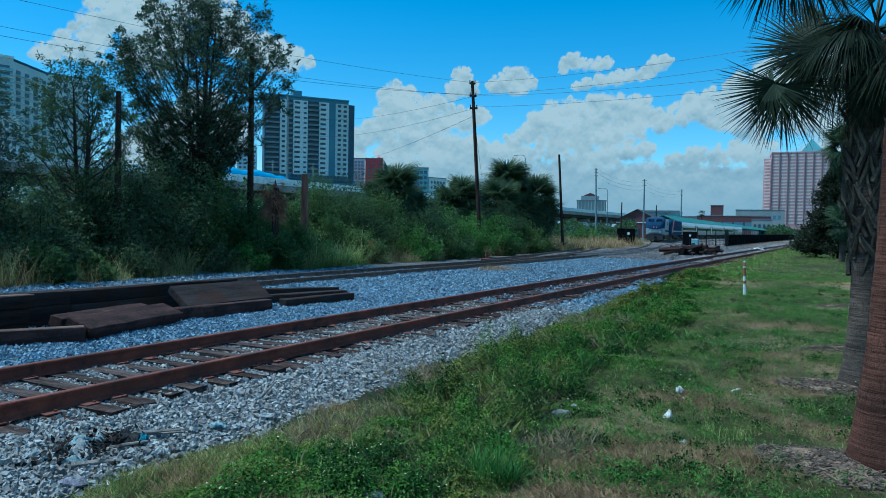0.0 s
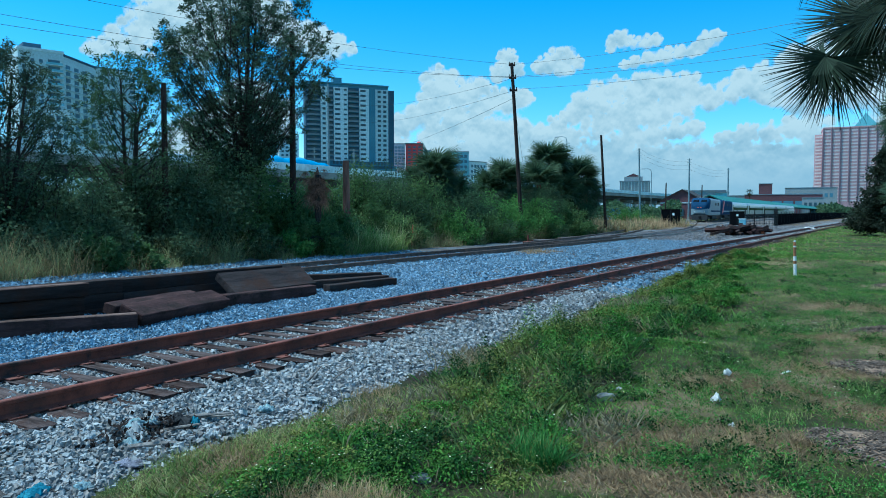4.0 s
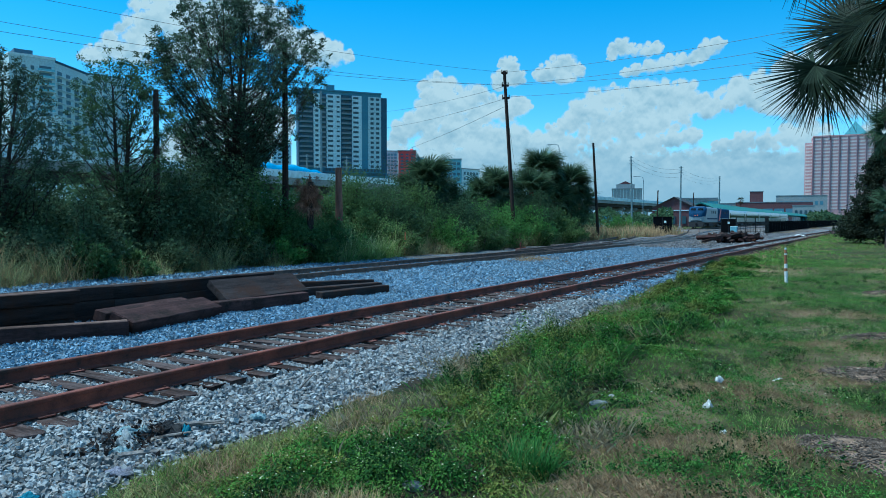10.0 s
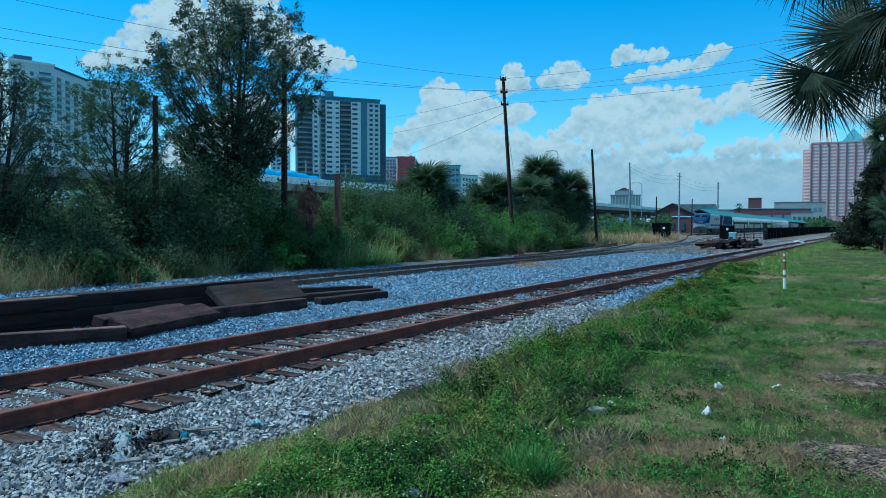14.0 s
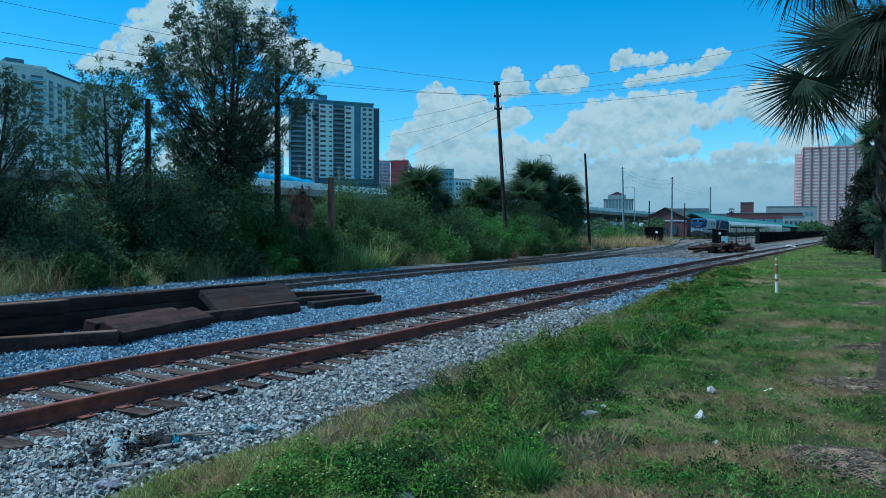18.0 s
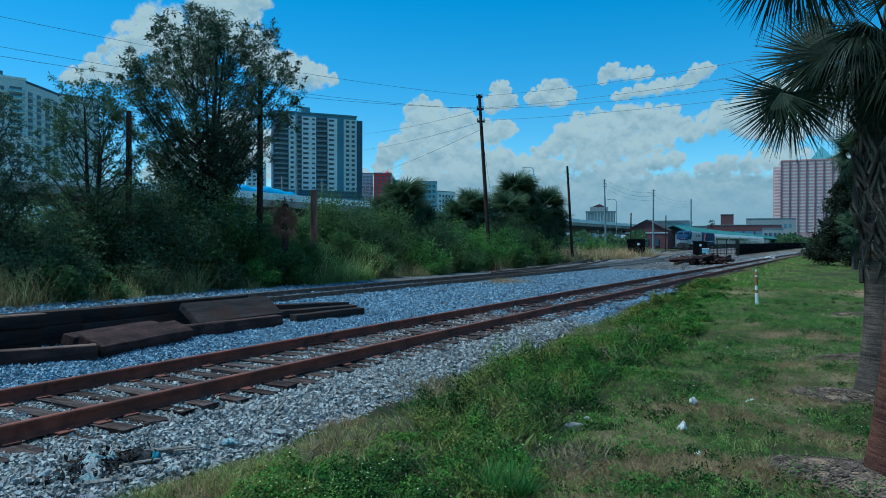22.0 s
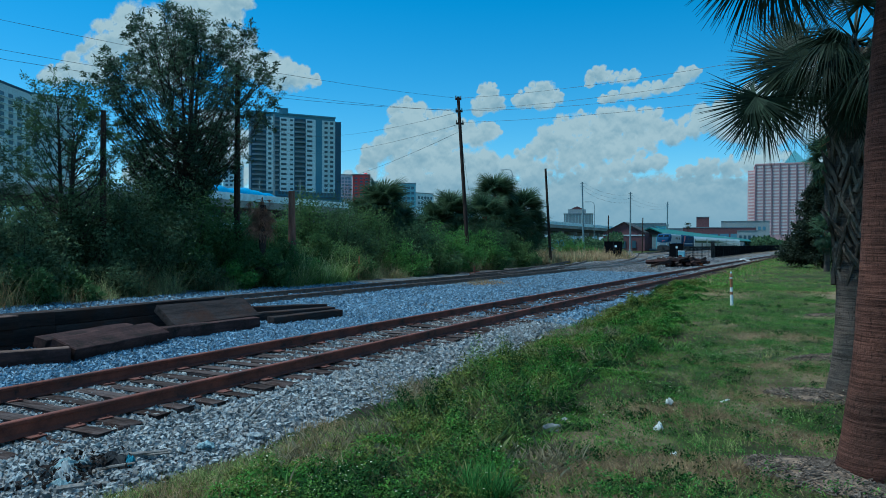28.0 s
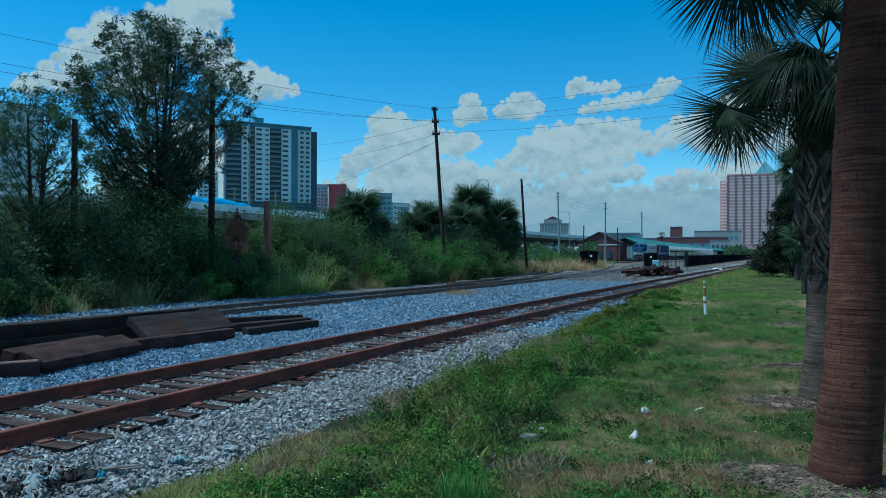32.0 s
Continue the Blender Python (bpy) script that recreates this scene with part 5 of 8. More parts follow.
def build_pink_tower():
    p, w = plot("office_tower", -4.25, 950, -0.45, 955, "pink granite office tower with bands of pale glass")
    top = rise(5.85, 950)
    rows = 22
    part("wall", box(w / 2, 22, top / 2, w, 44, top), PINK_STONE, p)
    part("parapet", box(w / 2, 22, top + 0.5, w + 1, 45, 1.6), PINK_STONE, p)
    bays = 7
    z0 = top - rows * 3.9
    for i in range(bays + 1):
        part("pier", box(w * i / bays, -0.4, (top + z0) / 2, 1.0, 1.0, top - z0), PIER_STONE, p, "dark vertical pier")
    for i in range(bays):
        window_grid(p, w * i / bays + 0.8, w * (i + 1) / bays - 0.8, z0, top - 0.8, 1, rows, 0.92, 0.46, PALE_WINDOW, -0.05, "window_band")
    q, w2 = plot("office_wing", -4.8, 958, -4.27, 956, "lower chamfered wing of the pink office tower")
    t2 = rise(5.45, 958)
    part("wall", box(w2 / 2, 18, t2 / 2, w2, 34, t2), PINK_STONE, q)
    window_grid(q, 0.6, w2 - 0.6, t2 - 21 * 3.9, t2 - 0.8, 1, 21, 0.9, 0.46, PALE_WINDOW, -0.05, "window_band")
    g, w3 = plot("glass_tower", -2.5, 1200, -0.75, 1203, "blue-green glass tower with a pyramid roof")
    t3 = rise(5.8, 1200)
    part("wall", box(w3 / 2, 18, t3 / 2, w3, 36, t3), BLUE_GLASS_WALL, g)
    bm = bmesh.new()
    bmesh.ops.create_cone(bm, cap_ends=True, segments=4, radius1=w3 * 0.66, radius2=0.4, depth=23, matrix=Matrix.Translation((w3 / 2, 18, t3 + 11.5)) @ Matrix.Rotation(math.pi / 4, 4, "Z"))
    part("pyramid_roof", bm, TEAL_ROOF, g, "blue-green pyramid roof")
    h, w4 = plot("glass_tower", -0.4, 1150, 0.6, 1152, "slim bright blue glass tower")
    part("wall", box(w4 / 2, 10, rise(5.5, 1150) / 2, w4, 20, rise(5.5, 1150)), BLUE_GLASS_WALL, h)


def simple_block(name, az0, az1, r, el, depth, wall, label, cols, rows, win=WINDOW, low=0.0, parapet=True, wf=0.55, hf=0.5, tilt=0.0):
    b, w = plot(name, az0, r, az1, r + tilt, label)
    top = rise(el, r)
    part("wall", box(w / 2, depth / 2, top / 2, w, depth, top), wall, b)
    if parapet:
        part("parapet", box(w / 2, depth / 2, top + 0.25, w + 0.5, depth + 0.5, 0.6), GREY_ROOF, b)
    if cols:
        window_grid(b, w * 0.06, w * 0.94, low, top - 1.2, cols, rows, wf, hf, win)
    return b, w, top


def build_city():
    build_grey_tower()
    build_cream_towers()
    build_pink_tower()
    b, w, top = simple_block("apartment_block", -35.2, -33.8, 480, 5.45, 14, RED_WALL, "wine-red rendered apartment block", 3, 12, HAZY_WINDOW, low=20)
    bm = bmesh.new()
    bmesh.ops.create_cone(bm, cap_ends=True, segments=4, radius1=3.0, radius2=0.6, depth=1.6, matrix=Matrix.Translation((w * 0.75, 5, top + 1.2)) @ Matrix.Rotation(math.pi / 4, 4, "Z"))
    part("roof_cap", bm, RED_WALL, b)
    simple_block("apartment_block", -36.15, -35.25, 500, 5.42, 14, PALE_WALL, "pale apartment block with blue glass", 3, 10, BLUE_GLASS_WALL, 25, wf=0.75, hf=0.7)
    simple_block("office_block", -31.6, -30.15, 520, 4.80, 16, BLUE_GLASS_WALL, "blue-green glazed office block", 4, 9, HAZY_WINDOW, 10, wf=0.7)
    simple_block("office_block", -30.1, -28.7, 525, 4.05, 16, PALE_WALL, "pale blue-grey office block", 5, 7, HAZY_WINDOW, 10, tilt=12)
    simple_block("office_block", -33.7, -33.2, 560, 4.9, 16, BLUE_GLASS_WALL, "narrow blue-green office block", 2, 9, HAZY_WINDOW, 20)
    simple_block("apartment_block", -46.4, -45.2, 620, 5.6, 14, BLUE_GLASS_WALL, "pale blue apartment block", 3, 12, HAZY_WINDOW, 20)
    simple_block("apartment_block", -45.1, -43.6, 640, 5.9, 14, PALE_WALL, "white apartment block with blue windows", 4, 14, HAZY_WINDOW, 20)
    # grain store
    s, w, top = simple_block("grain_store", -18.3, -16.05, 420, 2.35, 12, STORE_WALL, "tall pale windowless store with a stepped top", 0, 0)
    part("top_house", box(w * 0.45, 6, top + 1.4, w * 0.62, 8, 3.2), STORE_WALL, s)
    bm = bmesh.new()
    tri = [(w * 0.2, top + 3.0), (w * 0.7, top + 3.0), (w * 0.45, top + 4.8)]
    f0 = [bm.verts.new((x, 2, z)) for x, z in tri]
    f1 = [bm.verts.new((x, 10, z)) for x, z in tri]
    bm.faces.new(f0)
    bm.faces.new(f1[::-1])
    for k in range(3):
        bm.faces.new((f0[k], f1[k], f1[(k + 1) % 3], f0[(k + 1) % 3]))
    bmesh.ops.recalc_face_normals(bm, faces=bm.faces)
    part("gable_cap", bm, BRICK_WALL, s, "dull red gable top")
    for i in range(9):
        part("rib", box(w * (i + 0.5) / 9, -0.1, top / 2, 0.25, 0.2, top), CREAM_WALL, s)
    # brick warehouse with its gable to the yard
    bk, w = plot("brick_warehouse", -15.25, 196, -12.1, 194, "dull red brick warehouse with a low gable")
    eave, peak = rise(0.86, 194), rise(1.68, 194)
    bm = bmesh.new()
    prof = [(0, 0), (w, 0), (w, eave), (w * 0.5, peak), (0, eave)]
    f0 = [bm.verts.new((x, 0, z)) for x, z in prof]
    f1 = [bm.verts.new((x, 12, z)) for x, z in prof]
    bm.faces.new(f0)
    bm.faces.new(f1[::-1])
    for k in range(5):
        bm.faces.new((f0[k], f1[k], f1[(k + 1) % 5], f0[(k + 1) % 5]))
    bmesh.ops.recalc_face_normals(bm, faces=bm.faces)
    part("wall", bm, BRICK_WALL, bk)
    part("string_course", box(w / 2, -0.06, 4.1, w, 0.12, 0.22), PALE_WALL, bk, "pale band across the gable")
    for sgn in (0, 1):
        a = Vector((w * 0.5, 0, peak))
        e = Vector((w if sgn else 0, 0, eave))
        bm = bmesh.new()
        up = Vector((0, 0, 0.25))
        vs = [bm.verts.new(p) for p in (a, e, e + up, a + up)]
        vs2 = [bm.verts.new(p + Vector((0, 12, 0)) - Vector((0, 0.6, 0))) for p in (a, e, e + up, a + up)]
        for v in vs:
            v.co.y -= 0.4
        bm.faces.new(vs)
        bm.faces.new(vs2[::-1])
        for k in range(4):
            bm.faces.new((vs[k], vs2[k], vs2[(k + 1) % 4], vs[(k + 1) % 4]))
        bmesh.ops.recalc_face_normals(bm, faces=bm.faces)
        part("roof", bm, UNDER_DARK, bk)
    window_grid(bk, 1.5, w - 1.5, 0.4, 2.9, 3, 1, 0.35, 0.8, WINDOW)
    # the long canopy of the platform
    cp = tagged(empty("platform_canopy", Matrix.Translation((-41.0, 197, 0)) @ Matrix.Rotation(0.024, 4, "Z")), "long green metal platform canopy with a gabled end", "platform canopy")
    bm = bmesh.new()
    prof = [(-4.4, 4.4), (0, 6.35), (4.4, 4.4), (4.4, 4.15), (0, 6.05), (-4.4, 4.15)]
    f0 = [bm.verts.new((x, 0, z)) for x, z in prof]
    f1 = [bm.verts.new((x, 467, z - 0.4)) for x, z in prof]
    for k in range(6):
        bm.faces.new((f0[k], f1[k], f1[(k + 1) % 6], f0[(k + 1) % 6]))
    bm.faces.new(f0[::-1])
    bm.faces.new(f1)
    bmesh.ops.recalc_face_normals(bm, faces=bm.faces)
    part("roof", bm, GREEN_ROOF, cp, "green standing seam roof")
    bm = bmesh.new()
    bm.faces.new([bm.verts.new(p) for p in ((-4.1, 0.3, 4.25), (4.1, 0.3, 4.25), (0, 0.3, 6.0))])
    bmesh.ops.solidify(bm, geom=bm.faces[:], thickness=0.1)
    part("gable", bm, UNDER_DARK, cp, "dark gable board")
    for j in range(32):
        for x in (-3.0, 3.0):
            part("post", box(x, 0.6 + j * 15, 2.2, 0.22, 0.22, 4.4, 0.02), HAZY_GREY_WALL, cp)
    part("platform", box(0, 233, 0.25, 7.6, 466, 0.5, 0.03), CONCRETE, cp)
    bo, w = plot("office_hut", -12.6, 199, -11.9, 199, "small white hut under the canopy end", "hut")
    part("wall", box(w / 2, 2, 1.4, w, 4, 2.8), PALE_WALL, bo)
    window_grid(bo, 0.2, w - 0.2, 0.6, 2.4, 2, 1, 0.4, 0.7, WINDOW)
    # behind the yard
    simple_block("brick_depot", -9.3, -4.2, 690, 1.26, 20, BRICK_WALL, "long low brick depot with a flat roof", 6, 1, HAZY_GREY_WALL, 3.5, wf=0.85, hf=0.3)
    simple_block("brick_stair_house", -8.35, -7.45, 693, 2.05, 6, BRICK_WALL, "square red brick tower on the depot", 0, 0)
    simple_block("pale_warehouse", -13.4, -10.6, 300, 1.55, 15, STORE_WALL, "pale flat-roofed warehouse behind the yard", 4, 1, HAZY_GREY_WALL, 4, wf=0.7, hf=0.3)
    simple_block("pale_warehouse", -6.6, -3.3, 760, 1.72, 18, STORE_WALL, "pale flat-roofed office behind the depot", 9, 1, HAZY_GREY_WALL, 12, wf=0.6, hf=0.3)
    simple_block("pale_annex", -5.5, -4.1, 680, 1.0, 12, STORE_WALL, "low cream annex of the depot", 4, 1, WINDOW, 2)
    simple_block("teal_shed", -11.3, -10.4, 290, 1.42, 8, BLUE_GLASS_WALL, "small teal shed roof behind the warehouse", 0, 0)
    # pale fence below the viaduct
    pf, w = plot("panel_fence", -19.5, 168, -16.6, 172, "pale blue panel fence below the viaduct", "fence")
    for i in range(6):
        part("panel", box(w * (i + 0.5) / 6, 0, 1.3, w / 6 - 0.06, 0.05, 2.6, 0.01), BLUE_GLASS_WALL, pf)
        part("post", box(w * i / 6, 0.08, 1.4, 0.1, 0.1, 2.9), HAZY_GREY_WALL, pf)
    # a long low cream range behind the depot
    simple_block("pale_range", -10.9, -9.2, 700, 1.2, 14, STORE_WALL, "long low pale building behind the yard", 0, 0)
    # viaduct
    v = tagged(empty("viaduct"), "long concrete road viaduct on columns", "viaduct")
    part("deck", box(-78, 290, 7.2, 11, 760, 1.0, 0.1), CONCRETE, v)
    for x in (-72.6, -83.4):
        part("parapet", box(x, 290, 8.2, 0.35, 760, 1.0, 0.04), PALE_WALL, v)
    # girder coloured dark: the shade under the deck is put into it
    part("girder", add_box(box(-74, 290, 6.3, 0.6, 760, 0.9), -81, 290, 6.3, 0.6, 760, 0.9), UNDER_DARK, v, "girder coloured dark for the shade below the deck")
    for j in range(44):
        y = -60 + j * 14
        part("pier_cap", box(-78, y, 5.2, 10, 1.4, 1.0, 0.1), CONCRETE, v)
        for x in (-74.5, -81.5):
            part("column", rod((x, y, -0.3), (x, y, 4.8), 0.6, n=12), PALE_WALL, v)
    tp = tagged(empty("tarpaulin_stack", Matrix.Translation((-76.5, 77.5, 7.72))), "long load under a bright blue tarpaulin", "tarpaulin")
    bm = bmesh.new()
    nx, ny = 9, 40
    grid = []
    for j in range(ny):
        row = []
        for i in range(nx):
            u, t = i / (nx - 1) * 2 - 1, j / (ny - 1)
            h = 2.1 * (1 - abs(u) ** 4 * 0.95) * (1 - 0.45 * max(0, t - 0.72) / 0.28 + 0.06 * math.sin(t * 23) + 0.04 * math.sin(t * 51 + u * 3))
            row.append(bm.verts.new((u * 2.2, (t - 0.5) * 20, max(h, 0.02))))
        grid.append(row)
    for a, b2 in zip(grid, grid[1:]):
        for i in range(nx - 1):
            bm.faces.new((a[i], a[i + 1], b2[i + 1], b2[i]))
    part("cover", bm, BLUE_TARP, tp, smooth=True)
    fence = tagged(empty("roadside_barrier"), "low pale barrier wall below the viaduct", "barrier wall")
    part("wall", box(-58, 60, 1.6, 0.4, 130, 3.2, 0.03), CONCRETE, fence)


UNDER_DARK = surface("dark_timber_and_deck_shade", (0.02, 0.02, 0.022), (0.05, 0.045, 0.045), 2, 20, 0.8, 0, 0.2)
build_city()


def far_trees():
    rng = np.random.default_rng(77)
    n = 40000
    az = np.radians(np.concatenate([rng.uniform(-4.4, 4, n // 4), rng.uniform(-28, -13.8, n // 4), rng.uniform(-75, -40, n // 4), rng.uniform(4, 20, n // 4)]))
    r = np.concatenate([rng.uniform(270, 330, n // 4), rng.uniform(150, 190, n // 4), rng.uniform(45, 62, n // 4), rng.uniform(110, 180, n // 4)])
    n = len(az)
    h = np.where(r < 70, 4.2, 1.0) * np.where(r > 250, 0.6, 1.0) * r * 0.02 * (0.65 + 0.35 * np.sin(az * 120) * np.sin(az * 47 + 1)) + 1.0
    z = rng.uniform(0, 1, n) ** 0.7 * h
    locs = np.stack([r * np.sin(az), r * np.cos(az), z], -1)
    k = 5000
    grove = np.radians(rng.uniform(-4.9, -2.4, k))
    gr = rng.uniform(600, 640, k)
    gz = rng.uniform(0, 1, k) ** 0.8 * (5.0 + 1.6 * np.sin(grove * 310) + 1.0 * np.sin(grove * 730))
    locs = np.concatenate([locs, np.stack([gr * np.sin(grove), gr * np.cos(grove), gz], -1)])
    r, n = np.concatenate([r, gr * 0.7]), n + k
    me = scatter("far_woods", LEAF_V, LEAF_F, locs, any_turn(rng, n), np.maximum(r, 70) * 0.0035 * rng.uniform(0.6, 1.6, n))
    tagged(put("far_woods", me, OAK_LEAF), "hazy belt of distant dark trees", "woods", kind="stuff")


far_trees()


# ---- poles and cables ----
POST_WOOD = surface("reddish_post_wood", (0.12, 0.058, 0.046), (0.30, 0.165, 0.125), 3, 30, 0.9, 0, 0.5, stretch=(3, 3, 0.3))

def wood_pole(x, y, top, r, label, lean=(0, 0), arms=(), name="utility_pole", wood=None):
    p = tagged(empty(name, Matrix.Translation((x, y, -0.2))), label, "pole", "poles along the line")
    tip = Vector((lean[0], lean[1], top + 0.2))
    bm = bmesh.new()
    pts = [tip * t for t in np.linspace(0, 1, 7)]
    tube(bm, pts, [r * (1.15 - 0.35 * t) for t in np.linspace(0, 1, 7)], 10)
    part("shaft", bm, wood or POLE_WOOD, p, smooth=False)
    for dz, ln, ang in arms:
        c = tip * ((top + 0.2 - dz) / (top + 0.2))
        m = Matrix.Translation(c) @ Matrix.Rotation(radians(ang), 4, "Z")
        arm = part("crossarm", box(0, 0, 0, ln, 0.12, 0.12, 0.01, m), POLE_WOOD, p)
        for s in (-0.42, 0.42):
            q = m @ Vector((s * ln, 0, 0.06))
            part("insulator", rod(q, q + Vector((0, 0, 0.15)), 0.04, 0.03, 8), BOOT, arm)
    return p


wood_pole(*polar(-25.84, -20.3), 11.3, 0.125, "tall weathered wooden utility pole leaning slightly", (-0.67, -0.33), ((0.15, 0.40, 40), (0.95, 0.46, 40), (1.75, 0.5, 40)))
wood_pole(*polar(-44.1, -21.8), 9.35, 0.13, "weathered wooden pole standing among trees", (0.05, 0))
wood_pole(*polar(-53.5, -21.2), 6.1, 0.11, "short dark wooden pole among shrubs", (0.05, 0))
wood_pole(*polar(-19.31, -21.0), 8.35, 0.12, "bare wooden pole beside the siding", (-0.48, -0.17))
wood_pole(*polar(-39.88, -20.6), 4.0, 0.17, "thick broken-off wooden post above shrubs", (-0.05, 0), name="broken_post", wood=POST_WOOD)
wood_pole(30, 26, 13.5, 0.18, "wooden utility pole away from the line", (0, 0), ((0.15, 0.9, 90),))
wood_pole(-34, -12, 11.5, 0.18, "wooden utility pole away from the line", (0, 0), ((0.15, 0.9, 20),))
for az, r, el in ((-14.9, 130, 2.25), (-12.3, 160, 2.05)):
    s = spot(az, r)
    wood_pole(s.x, s.y, rise(el, r), 0.13, "thin wooden yard pole", (0.1, 0), name="yard_pole")


def steel_pole(az, r, el, label, name="steel_pole", radius=0.22, lean=0.0, z0=-0.2):
    s = spot(az, r)
    p = tagged(empty(name, Matrix.Translation((s.x, s.y, z0))), label, "pole", "steel poles beyond the yard")
    h = rise(el, r) - z0
    part("shaft", rod((0, 0, 0), (lean, 0, h), radius, radius * 0.65, 10), STEEL_POLE, p)
    part("base", box(0, 0, 0.25, radius * 4, radius * 4, 0.5, 0.04), CONCRETE, p)
    for k in (0.9, 0.94, 0.98):
        part("bracket", box(lean * k, 0, h * k, 0.9, 0.08, 0.08), STEEL_POLE, p)
    return p


steel_pole(-16.75, 150, 4.9, "tall grey steel utility pole", lean=-0.4)
steel_pole(-13.2, 150, 4.05, "tall grey steel utility pole", radius=0.2)
steel_pole(-10.45, 250, 3.27, "tall grey steel utility pole", radius=0.3)
steel_pole(-42.4, 140, 5.1, "slim pale lighting mast", "lighting_mast", 0.16)
steel_pole(-39.3, 150, 5.0, "slim pale lighting mast", "lighting_mast", 0.16)
steel_pole(-41.3, 140, 10.0, "slim blue-grey steel mast", "lighting_mast", 0.28)


def cobra_lamp(az, r, el, side, label, z0=0.0):
    s = spot(az, r)
    p = tagged(empty("street_lamp", Matrix.Translation((s.x, s.y, z0))), label, "street lamp", "street lamps on the viaduct")
    h = rise(el, r) - z0
    part("pole", rod((0, 0, 0), (0, 0, h - 1.2), 0.16, 0.1, 8), STEEL_POLE, p)
    bm = bmesh.new()
    tube(bm, [(0, 0, h - 1.2), (side * 0.3, 0, h - 0.3), (side * 1.2, 0, h), (side * 2.4, 0, h)], [0.1, 0.09, 0.08, 0.07], 6)
    arm = part("arm", bm, STEEL_POLE, p)
    part("lamp_head", box(side * 2.8, 0, h - 0.05, 1.0, 0.4, 0.22, 0.06), GREY_ROOF, arm)


cobra_lamp(-22.4, 190, 5.95, -1, "curved-arm street lamp on the viaduct", 7.7)
cobra_lamp(-15.95, 245, 3.35, -1, "curved-arm street lamp on the viaduct", 0.0)
cobra_lamp(-19.6, 230, 3.0, -1, "curved-arm street lamp on the viaduct", 7.7)
cobra_lamp(-30.9, 155, 4.2, -1, "curved-arm street lamp on the viaduct", 7.7)


def cable(a, b, sag, r=0.0085, n=24, label="thin black overhead cable"):
    a, b = Vector(a), Vector(b)
    bm = bmesh.new()
    pts = [a.lerp(b, t) - Vector((0, 0, 4 * sag * t * (1 - t))) for t in np.linspace(0, 1, n)]
    tube(bm, pts, [r] * n, 4)
    tagged(put("overhead_cable", mesh_of(bm, "overhead_cable"), WIRE), label, "cable", "overhead cables")


_px, _py = polar(-25.84, -20.3)
_px, _py = _px - 0.64, _py - 0.31
cable((_px, _py, 11.2), (-34, -12, 11.5), 1.3)
cable((_px - 0.3, _py, 10.4), (-34.3, -12, 10.6), 1.5)
cable((_px + 0.3, _py, 10.4), (-33.6, -12, 10.0), 1.7)
cable((_px, _py, 11.2), (30, 26, 13.6), 1.9)
cable((_px + 0.3, _py, 10.4), (30, 26, 12.6), 1.7)
cable((_px - 0.3, _py, 10.4), (30.3, 26, 11.8), 2.0)
cable((_px + 0.3, _py, 9.6), (30, 26, 10.2), 1.4)
_m1, _m2 = spot(-41.3, 140), spot(-39.3, 150)
cable((_px, _py, 10.3), (_m1.x, _m1.y, 23.5), 1.5, 0.011)
cable((_px, _py, 9.5), (_m1.x, _m1.y, 20.0), 1.5, 0.011)
cable((_px, _py, 9.0), (_m2.x, _m2.y, 14.0), 1.2, 0.011)
cable((_px + 0.05, _py, 9.4), (_px - 1.2, _py + 6, 0), 0.05)
cable((_px + 0.05, _py, 9.0), (_px - 0.6, _py + 3, 0), 0.05)
for z in (15.0, 14.2, 13.4):
    a, b, c = spot(-16.75, 150), spot(-13.2, 150), spot(-10.45, 250)
    cable((a.x - 0.4, a.y, z - 0.4), (b.x, b.y, z - 3.2), 1.0, 0.012)
    cable((b.x, b.y, z - 3.2), (c.x, c.y, z + 0.5), 1.0, 0.012)

# ---- fences of the yard ----
FENCE_CLOTH = surface("black_windscreen_mesh", (0.005, 0.0055, 0.0065), (0.012, 0.013, 0.015), 0.7, 25, 0.98, 0, 0.2)
IRON = surface("black_iron", (0.012, 0.013, 0.015), (0.03, 0.032, 0.035), 4, 30, 0.5, 0.5, 0.1)


def screen_fence(points, h, label, bay=3.0):
    f = tagged(empty("screen_fence"), label, "fence")
    n = max(1, round(sum((Vector(q) - Vector(p)).length for p, q in zip(points, points[1:])) / bay))
    path = smooth_path(points, sum((Vector(q) - Vector(p)).length for p, q in zip(points, points[1:])) / n * 0.998)
    for a, b in zip(path, path[1:]):
        d = b - a
        m = Matrix.Translation(((a.x + b.x) / 2, (a.y + b.y) / 2, 0)) @ Matrix.Rotation(math.atan2(d.y, d.x), 4, "Z")
        part("screen", box(0, 0, h / 2 - 0.05, d.length - 0.03, 0.03, h - 0.1, 0.0), FENCE_CLOTH, f, m=m)
        part("post", rod((a.x, a.y, -0.2), (a.x, a.y, h + 0.06), 0.04, n=6), IRON, f)
    return f


screen_fence([(-12.4, 97.5), (-12.35, 110), (-12.2, 160), (-11.6, 240), (-10.6, 330)], 1.6, "long black mesh-screened fence beside the main track")
gate = screen_fence([(-23.3, 85.9), (-22.3, 86.15), (-21.2, 86.4)], 2.15, "black screened gate panel with a small white sign", 1.1)
part("sign", box(-21.95, 86.13, 1.45, 0.26, 0.03, 0.26, 0.005), PALE_WALL, gate, "small pale sign")
gate = screen_fence([(-17.6, 97.0), (-16.7, 97.1), (-15.85, 97.2)], 1.9, "black screened gate leaf with a small yellow sign", 0.8)
part("sign", box(-16.7, 97.05, 1.3, 0.26, 0.03, 0.26, 0.005), CREAM_WALL, gate, "small yellowish sign")


